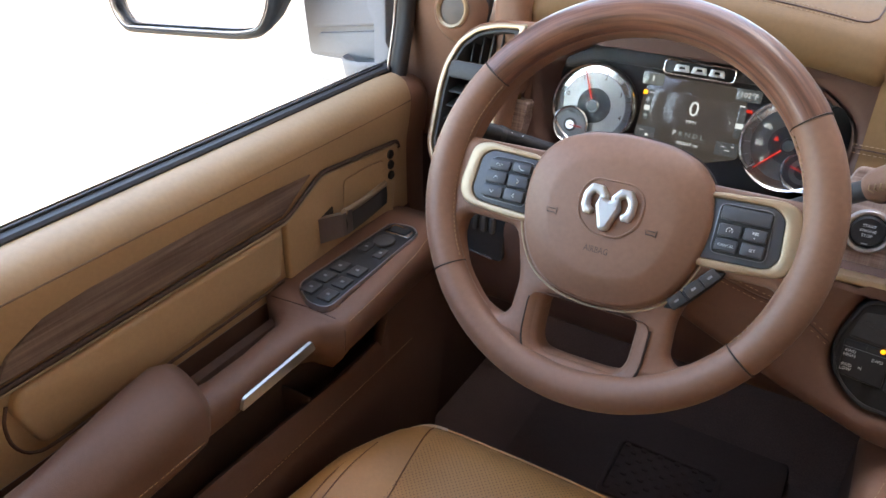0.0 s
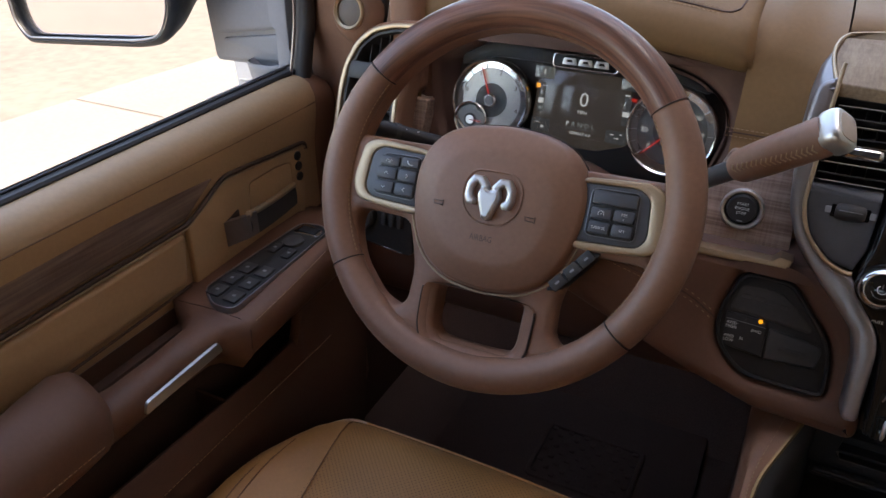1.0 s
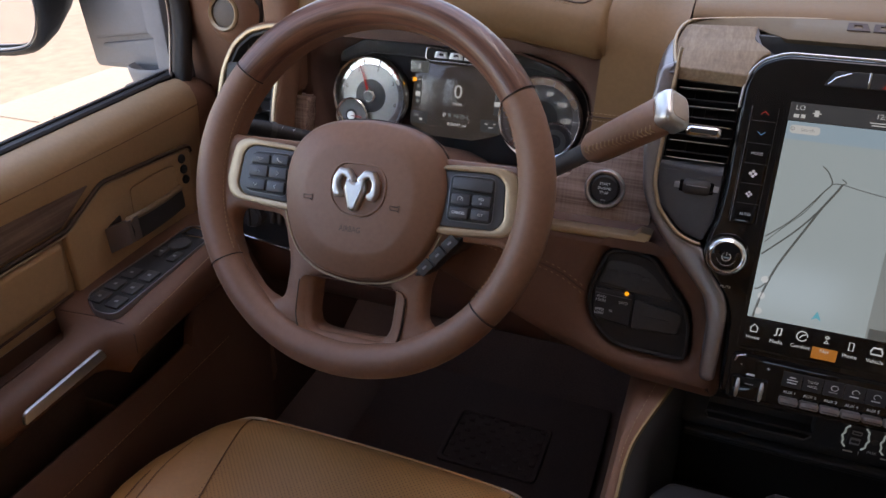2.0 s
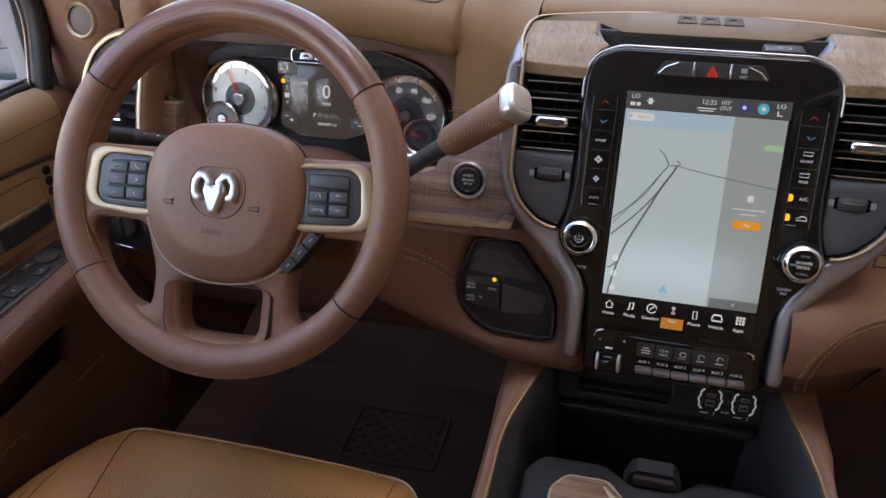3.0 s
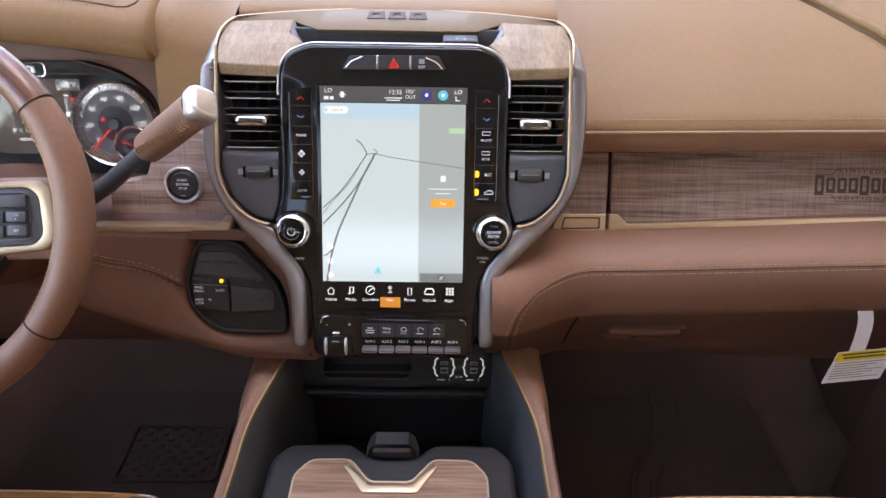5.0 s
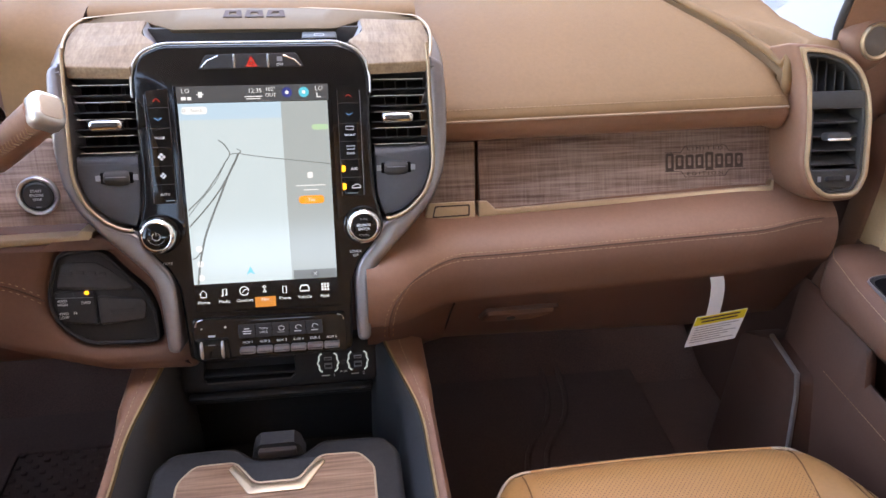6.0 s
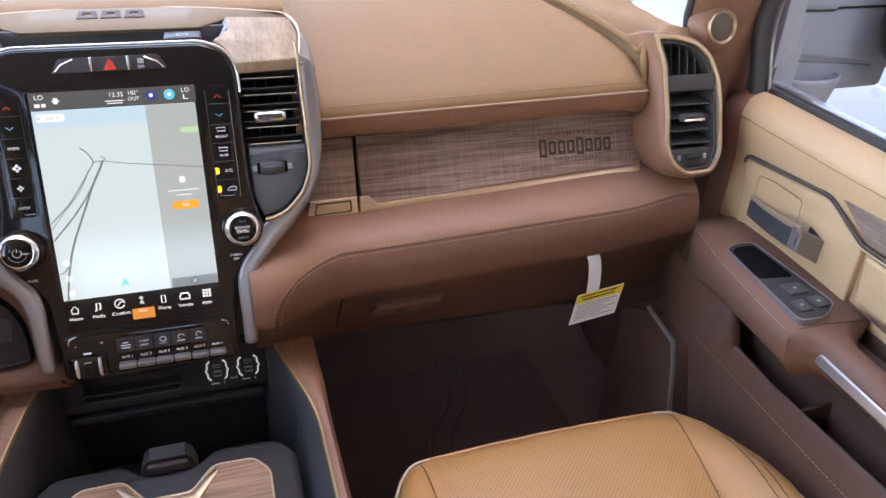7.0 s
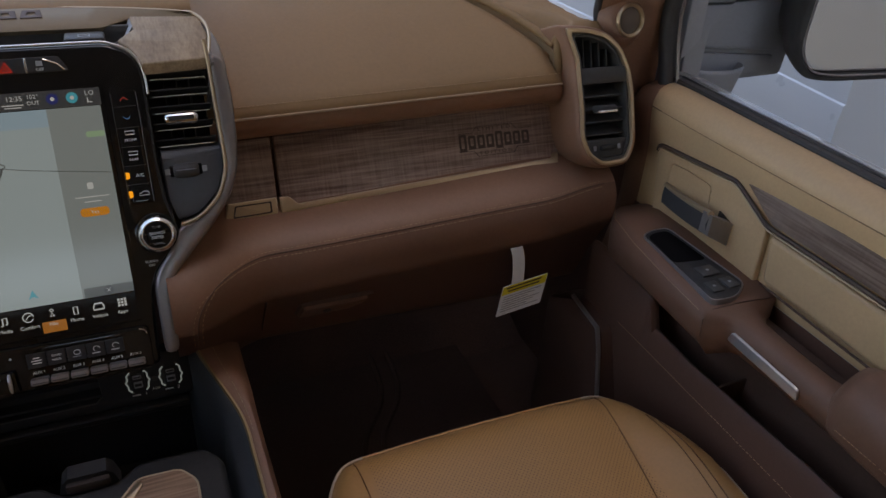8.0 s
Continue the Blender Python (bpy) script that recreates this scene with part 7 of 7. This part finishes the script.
for side in (-1, 1):
    cx = side * 0.470
    seat = thing("front_seat", (cx, -0.1, 0.80), "tan leather bucket seat with perforated centre and cream piping", "car seat", "front seats")
    vs = [0.0, 0.004, 0.012, 0.025, 0.045, 0.07, 0.1, 0.15, 0.2, 0.26, 0.33, 0.42, 0.52]
    us = np.linspace(-1, 1, 33)

    def front_y(u):
        return 0.176 - 0.006 * u * u - (0.088 if u * side > 0 else 0.105) * smoothstep(0.62, 1.0, abs(u)) ** 2.2

    rows = [[(cx + u * 0.252, front_y(u) - 0.004, 0.90) for u in us], [(cx + u * 0.256, front_y(u) + 0.004, 1.03) for u in us]]
    for v in vs:
        row = []
        for u in us:
            e = smoothstep(0.9, 1.0, abs(u))
            row.append((cx + u * 0.256, front_y(u) - v, cushion_z(u, v) - 0.022 * e * e - 0.004 * math.exp(-((abs(u) - (0.70 - (0.55 if u * side > 0 else 0.05) * v)) / 0.03) ** 2)))
        rows.append(row)
    part("cushion", loft(rows, False), SEAT_PERF, seat, "tan leather cushion, perforated in the middle", smooth=70)
    for s in (-1, 1):
        part("side_skirt", loft([[(cx + s * 0.2555, front_y(1) - v, cushion_z(1, v) - 0.022) for v in vs], [(cx + s * 0.262, front_y(1) - v, 1.04) for v in vs], [(cx + s * 0.25, front_y(1) - v, 0.86) for v in vs]], False), SEAT, seat, m=None, smooth=70)
        part("piping", tube([(cx + s * 0.2555, front_y(1) - v, cushion_z(1, v) - 0.021) for v in vs], 0.0022, 6), PIPING, seat, "cream piping")
        part("bolster_seam", tube([(cx + s * (0.70 - (0.55 if s == side else 0.05) * v) * 0.256, front_y(0.7) - v, cushion_z(0.70 - (0.55 if s == side else 0.05) * v, v) - 0.0008) for v in vs[2:]], 0.0009, 5), SEATSEAM, seat)
        for q in (0.84, 0.875):
            line = [(q - 1.6 * (v - 0.11) ** 2, v) for v in (0.05, 0.07, 0.09, 0.11, 0.13, 0.16, 0.19, 0.22, 0.26)]
            part("bolster_crease", tube([(cx + s * u * 0.256, front_y(u) - v, cushion_z(u, v) - 0.022 * smoothstep(0.9, 1.0, u) ** 2 + 0.0002) for u, v in line], 0.0009, 5), SEATSEAM, seat)
    part("piping", tube([(cx + u * 0.256, front_y(u), cushion_z(u, 0) - 0.022 * smoothstep(0.9, 1, abs(u)) ** 2 + 0.0006) for u in np.linspace(-0.64, 0.64, 31)], 0.0020, 6), SEAT, seat, "tan piping")
    for s in (-1, 1):
        part("piping", tube([(cx + u * 0.256, front_y(u), cushion_z(u, 0) - 0.022 * smoothstep(0.9, 1, abs(u)) ** 2 + 0.0006) for u in np.linspace(s * 0.64, s, 15)], 0.0021, 6), PIPING, seat, "cream piping")
    part("seat_base", rbox((cx, -0.12, 0.86), (0.44, 0.48, 0.10), 0.02), BLACK, seat, "black seat base")
    back = [[(cx + w * 0.25 * a, -0.44 - 0.20 * (z - 1.05) + b, z) for a, b in ((-1, 0.0), (-0.96, 0.05), (-0.75, 0.075), (0, 0.055), (0.75, 0.075), (0.96, 0.05), (1, 0), (0.9, -0.09), (-0.9, -0.09))] for z, w in ((1.0, 1.0), (1.15, 1.03), (1.35, 1.03), (1.55, 0.95), (1.62, 0.85), (1.645, 0.6))]
    part("backrest", loft(back), SEAT, seat, "tan leather backrest", smooth=60)
    part("head_rest", rbox((cx, -0.60, 1.775), (0.25, 0.09, 0.17), 0.04, 4), SEAT, seat, "tan leather head rest")
    for s in (-1, 1):
        part("rest_post", tube([(cx + s * 0.06, -0.585, 1.62), (cx + s * 0.06, -0.60, 1.72)], 0.006, 8), CHROME, seat)
rear_seat = thing("rear_seat", (0, -1.5, 0.8), "tan leather rear bench seat", "car seat")
part("bench", rbox((0, -1.42, 1.02), (1.45, 0.5, 0.16), 0.05, 3), SEAT, rear_seat)
part("bench_back", rbox((0, -1.74, 1.38), (1.45, 0.16, 0.62), 0.06, 3), SEAT, rear_seat)
part("bench_base", rbox((0, -1.45, 0.87), (1.4, 0.42, 0.15), 0.02), BLACK, rear_seat)

# centre console
con = thing("centre_console", (0, -0.1, 0.80), "centre console with leather sides, bronze rails and a wood lid", "centre console")
GOLDLINE = [(0.128, 0.345, 1.226), (0.134, 0.300, 1.220), (0.142, 0.277, 1.211), (0.154, 0.250, 1.198), (0.167, 0.218, 1.184), (0.1718, 0.185, 1.179), (0.1725, 0.15, 1.176), (0.173, 0.05, 1.176), (0.173, -0.42, 1.176)]


def console_edge(y):
    return 0.1845 + 0.002 * smoothstep(0.30, 0.10, y)


for s in (-1, 1):
    gl = spline(GOLDLINE, 4)
    outer = []
    for x, y, z in gl:
        e = console_edge(y)
        zo = min(z, 1.196)
        outer.append([(s * x, y, z - 0.001), (s * (x * 0.62 + e * 0.38), y, z * 0.62 + zo * 0.38 + 0.0035), (s * (x * 0.25 + e * 0.75), y, z * 0.25 + zo * 0.75 + 0.003), (s * (e - 0.002), y, zo - 0.004), (s * (e + 0.003), y, zo - 0.014), (s * (e + 0.004), y, zo - 0.032)])
    part("lower_side", loft([[r[-1], (s * console_edge(r[0][1]), r[0][1], 0.82)] for r in outer], False), POCKET, con, "dark brown lower console side", smooth=60)
    part("leather_side", loft(outer, False), DASH, con, "brown leather console side", smooth=60)
    part("side_stitching", dashes([(s * (x * 0.62 + console_edge(y) * 0.38), y, z * 0.62 + min(z, 1.196) * 0.38 + 0.0038) for x, y, z in gl[:22]]), STITCH, con)
    part("bronze_rail", loft([[(s * (x - 0.0028), y, z - 0.003), (s * (x - 0.0012), y, z + 0.0018), (s * (x + 0.0012), y, z + 0.0018), (s * (x + 0.0025), y, z - 0.003)] for x, y, z in gl]), RAIL, con, "dull bronze rail", smooth=60)
    part("inner_side", loft([[(s * (x - 0.003), y, z - 0.001), (s * (x - 0.012), y, z - 0.012), (s * min(x - 0.012, 0.150), y, z - 0.045), (s * min(x - 0.016, 0.145), y, z - 0.09), (s * min(x - 0.018, 0.143), y, 0.95)] for x, y, z in gl], False), CHARCOAL, con, "charcoal inner side", smooth=60)
part("bin_floor", rbox((0, 0.24, 1.03), (0.28, 0.20, 0.02), 0.004), BLACK, con, "black storage bin")
part("bin_back", rbox((0, 0.325, 1.11), (0.28, 0.02, 0.16), 0.004), BLACK, con)
for y, z, d in ((0.289, 1.1560, 0.012), (0.297, 1.1440, 0.010)):
    part("bin_lip", rbox((0, y, z), (0.232, d, 0.007), 0.0028), BLACK, con, "rounded black lip over the bin", smooth=60)
UP_ = tilted((0, 0.300, 1.192), 8)
face = part("socket_panel", prism(rc([(-0.122, -0.034), (0.122, -0.034), (0.124, 0.032), (-0.124, 0.032)], 0.006), -0.02, 0.0, 0.002, [rc([(-0.096, -0.020), (0.018, -0.020), (0.018, 0.022), (-0.092, 0.022)], 0.006)]), BLACK, con, "black panel with charging sockets", m=UP_)
part("tray_floor", rbox((-0.038, -0.012, -0.03), (0.116, 0.004, 0.06), 0.001), BLACK, face, m=UP_)
part("tray_back", rbox((-0.038, 0.002, -0.055), (0.12, 0.05, 0.004), 0.001), SEAM, face, m=UP_)
part("tray_lip", tube([(-0.096, -0.012, 0.0), (-0.092, -0.0205, 0.0005), (0.012, -0.0205, 0.0005), (0.018, -0.014, 0.0)], 0.0012, 6), DARK, face, m=UP_)
for x in (0.0605, 0.0985):
    S = at(UP_, x, -0.004, 0.0)
    u = part("charging_socket", prism(rc([(-0.008, -0.009), (0.008, -0.009), (0.008, 0.013), (-0.008, 0.013)], 0.002), 0, 0.002, 0.0008), BLACK, face, "charging socket in a pale outline", m=S)
    for y, h in ((0.009, 0.005), (-0.002, 0.009)):
        part("port", rbox((0, y, 0.0022), (0.010, h, 0.001), 0.0004, 1), GREYPRINT, u, m=S)
        part("port_hole", rbox((0, y, 0.0028), (0.008, h * 0.4, 0.0006), 0.0002, 1), BLACK, u, m=S)
    for q in (-1, 1):
        part("outline", tube([(q * 0.008, 0.016, 0.0006), (q * 0.0115, 0.012, 0.0006), (q * 0.0115, 0.006, 0.0006), (q * 0.0135, 0.002, 0.0006), (q * 0.0115, -0.003, 0.0006), (q * 0.0115, -0.008, 0.0006), (q * 0.008, -0.012, 0.0006)], 0.0011, 5), LCD_PANEL, u, m=S)
    words("word", "1" if x < 0.08 else "2", 0.006, at(UP_, x + 0.007, -0.0215, 0.0004), WHITE, face)
    part("socket_mark", rbox((x - 0.004, -0.0215, 0.0004), (0.010, 0.0016, 0.0006), 0.0002, 1), WHITE, face, m=UP_)
words("word", "AUX", 0.0045, at(UP_, 0.0797, -0.017, 0.0004), WHITE, face)
part("aux_jack", disc((0.0797, -0.003, 0), ((0.0035, 0), (0.0035, 0.0012), (0.002, 0.0012)), 16), DARK, face, m=UP_)
lid = part("console_lid", prism(rc([(-0.141, -0.45), (-0.141, 0.175), (-0.122, 0.199), (-0.050, 0.201), (-0.026, 0.180), (0.026, 0.180), (0.050, 0.201), (0.122, 0.199), (0.141, 0.175), (0.141, -0.45)][::-1], 0.010), 1.06, 1.158, 0.008), BLACK, con, "charcoal console lid", smooth=60)
ins = rc([(-0.108, -0.40), (-0.108, 0.150), (-0.092, 0.171), (-0.048, 0.172), (-0.024, 0.140), (0.024, 0.140), (0.048, 0.172), (0.092, 0.171), (0.108, 0.150), (0.108, -0.40)][::-1], 0.008)
part("wood_insert", prism(ins, 1.15, 1.1605, 0.0015), WOOD_LID, lid, "brown wood lid insert")
part("bronze_edge", prism(inset(ins, -0.0022), 1.15, 1.1600, 0.0008, [inset(ins, 0.0008)]), GOLD_SOFT, lid, "bronze lid edge")
part("bronze_nose", prism(rc([(-0.048, 0.168), (-0.024, 0.137), (0.024, 0.137), (0.048, 0.168), (0.054, 0.162), (0.030, 0.124), (-0.030, 0.124), (-0.054, 0.162)][::-1], 0.003), 1.155, 1.1625, 0.001), GOLD, lid)
part("lid_latch", loft([[(x, y, z) for x, z in ((-0.031, 1.15), (-0.026, 1.169), (-0.019, 1.176), (0.019, 1.176), (0.026, 1.169), (0.031, 1.15))] for y in (0.181, 0.196, 0.200)]), BLACK, lid, "black lid latch")
part("latch_hole", rbox((0, 0.178, 1.165), (0.044, 0.008, 0.012), 0.003), SEAM, lid)

# floor
mat_l = thing("floor_mat", (-0.45, 0.42, 0.80), "dark ribbed rubber floor mat in the driver footwell", "floor mat", "floor mats")
part("sheet", rbox((-0.45, 0.40, 0.806), (0.44, 0.62, 0.012), 0.004), MATRUBBER, mat_l)
part("heel_frame", prism(rc([(-0.50, 0.425), (-0.322, 0.43), (-0.322, 0.562), (-0.50, 0.562)], 0.012), 0.812, 0.818, 0.002, [rc([(-0.492, 0.433), (-0.33, 0.438), (-0.33, 0.554), (-0.492, 0.554)], 0.01)]), MATRUBBER, mat_l)
for i in range(11):
    for j in range(9):
        if (i + j) % 2 == 0:
            part("tread_block", rbox((-0.485 + i * 0.0148, 0.443 + j * 0.0135, 0.8135), (0.010, 0.008, 0.005), 0.0015, 1), MATRUBBER, mat_l)
mat_r = thing("floor_mat", (0.45, 0.42, 0.80), "dark moulded floor mat with curved ribs", "floor mat", "floor mats")
part("sheet", rbox((0.45, 0.40, 0.806), (0.44, 0.62, 0.012), 0.004), MATRUBBER, mat_r)
for dx in (0.0, 0.035):
    part("rib", tube(spline([(0.48 + dx, 0.70, 0.815), (0.475 + dx, 0.60, 0.813), (0.455 + dx, 0.53, 0.813), (0.40 + dx, 0.45, 0.813), (0.38 + dx, 0.36, 0.813)], 5), 0.006, 6), MATRUBBER, mat_r)
kick = thing("kick_panel", (0.73, 0.33, 0.82), "brown kick panel with a bright edge strip", "trim panel")
part("panel", prism(rc([(0.42, 0.82), (0.42, 1.09), (0.34, 1.135), (0.262, 1.125), (0.225, 0.98), (0.22, 0.82)], 0.012), -0.06, 0.0, 0.006), BROWN, kick, m=basis((0.722, 0, 0), (0, 1, 0), (0, 0, 1), (-1, 0, 0)))
part("bright_strip", tube([(0.719, 0.345, 1.140), (0.717, 0.268, 1.131), (0.717, 0.255, 1.10), (0.719, 0.228, 0.98), (0.721, 0.222, 0.84)], 0.004, 6), SATIN, kick)
rel = thing("hood_release", (-0.74, 0.33, 1.05), "small satin hood release lever", "lever")
part("lever", tube([(-0.772, 0.330, 1.045), (-0.769, 0.325, 1.068), (-0.766, 0.318, 1.076)], [0.004, 0.005, 0.006], 8), PEWTER, rel)
tag = thing("airbag_tag", (0.58, 0.30, 1.29), "white paper tag with a yellow heading hanging from the glove box", "tag")
part("strap", loft([[(x + dx, y, z) for dx in (0, 0.019)] + [(x + dx, y + 0.0006, z) for dx in (0.019, 0)] for x, y, z in spline([(0.557, 0.300, 1.300), (0.561, 0.290, 1.282), (0.564, 0.288, 1.255), (0.566, 0.290, 1.227)], 4)]), WHITE, tag, smooth=60)
TG = basis((0.586, 0.2905, 1.208), Vector((0.98, 0, 0.14)).normalized(), Vector((0.12, 0, 0.98)).normalized(), (0, -1, 0))
card = part("card", prism(rc([(-0.037, -0.026), (0.036, -0.026), (0.036, 0.026), (-0.037, 0.026)], 0.002), 0, 0.0008), WHITE, tag, m=TG, smooth=0)
part("heading", prism([(-0.036, 0.011), (0.035, 0.011), (0.035, 0.0255), (-0.036, 0.0255)], 0.0008, 0.0012), YELLOW, card, "yellow heading", m=TG, smooth=0)
for k, (y, a, b) in enumerate(((0.0205, -0.030, 0.026), (0.015, -0.027, 0.024))):
    part("text_bar", prism([(a, y), (b, y), (b, y + 0.0025), (a, y + 0.0025)], 0.0012, 0.0014), DARKPRINT, card, m=TG, smooth=0)
for k in range(7):
    part("text_bar", prism([(-0.032, 0.006 - k * 0.0042), (0.030 - 0.01 * (k % 3), 0.006 - k * 0.0042), (0.030 - 0.01 * (k % 3), 0.0072 - k * 0.0042), (-0.032, 0.0072 - k * 0.0042)], 0.0008, 0.0010), GREYPRINT, card, m=TG, smooth=0)

# vehicles parked beside
for side in (-1, 1):
    car = thing("parked_pickup", (side * 2.9, 3.6, 0), "white pickup truck parked alongside", "pickup truck", "parked vehicles")
    x0 = -1.55 if side < 0 else 1.98
    yr = 2.48 if side < 0 else 1.05
    body = [[(x0 + side * d, y, z) for d, z in ((0.03, 0.55), (0.0, 0.75), (0.0, 1.0), (0.006, 1.045), (0.012, 1.05), (0.01, 1.30), (0.05, 1.36), (1.75, 1.36), (1.8, 1.3), (1.8, 0.55))] for y in (yr, yr + 0.03, yr + 2.0)]
    part("bed", loft(body), PAINT, car, "white bed side", smooth=30)
    if side < 0:
        part("tailgate_gap", rbox((-2.45, yr - 0.001, 0.61), (1.76, 0.006, 0.014), 0.002), GREYPRINT, car)
        part("panel_gap", rbox((-2.94, yr - 0.001, 0.86), (0.007, 0.006, 0.5), 0.002), GREYPRINT, car)
    cab = [[(x0 + side * d, y, z) for d, z in ((0.03, 0.55), (0.0, 0.8), (0.0, 1.35), (0.16, zt), (1.64, zt), (1.8, 1.35), (1.8, 0.55))] for y, zt in ((yr + 2.02, 1.9), (yr + 3.4, 1.92), (yr + 4.0, 1.45), (yr + 4.9, 1.35))]
    part("cab", loft(cab), PAINT, car, "white cab", smooth=30)
    for yy in (yr + 1.0, yr + 4.3):
        for d in (0.13, 1.67):
            w = part("tyre", disc((0, 0, 0), ((0.30, -0.12), (0.39, -0.10), (0.39, 0.10), (0.30, 0.12)), 28), RUBBER, car, "black tyre", m=Matrix.Translation((x0 + side * d, yy, 0.40)) @ Matrix.Rotation(radians(90), 4, "Y"))
            part("rim", disc((0, 0, 0), ((0.24, -0.121), (0.24, 0.121)), 24), PEWTER, w, m=Matrix.Translation((x0 + side * d, yy, 0.40)) @ Matrix.Rotation(radians(90), 4, "Y"))
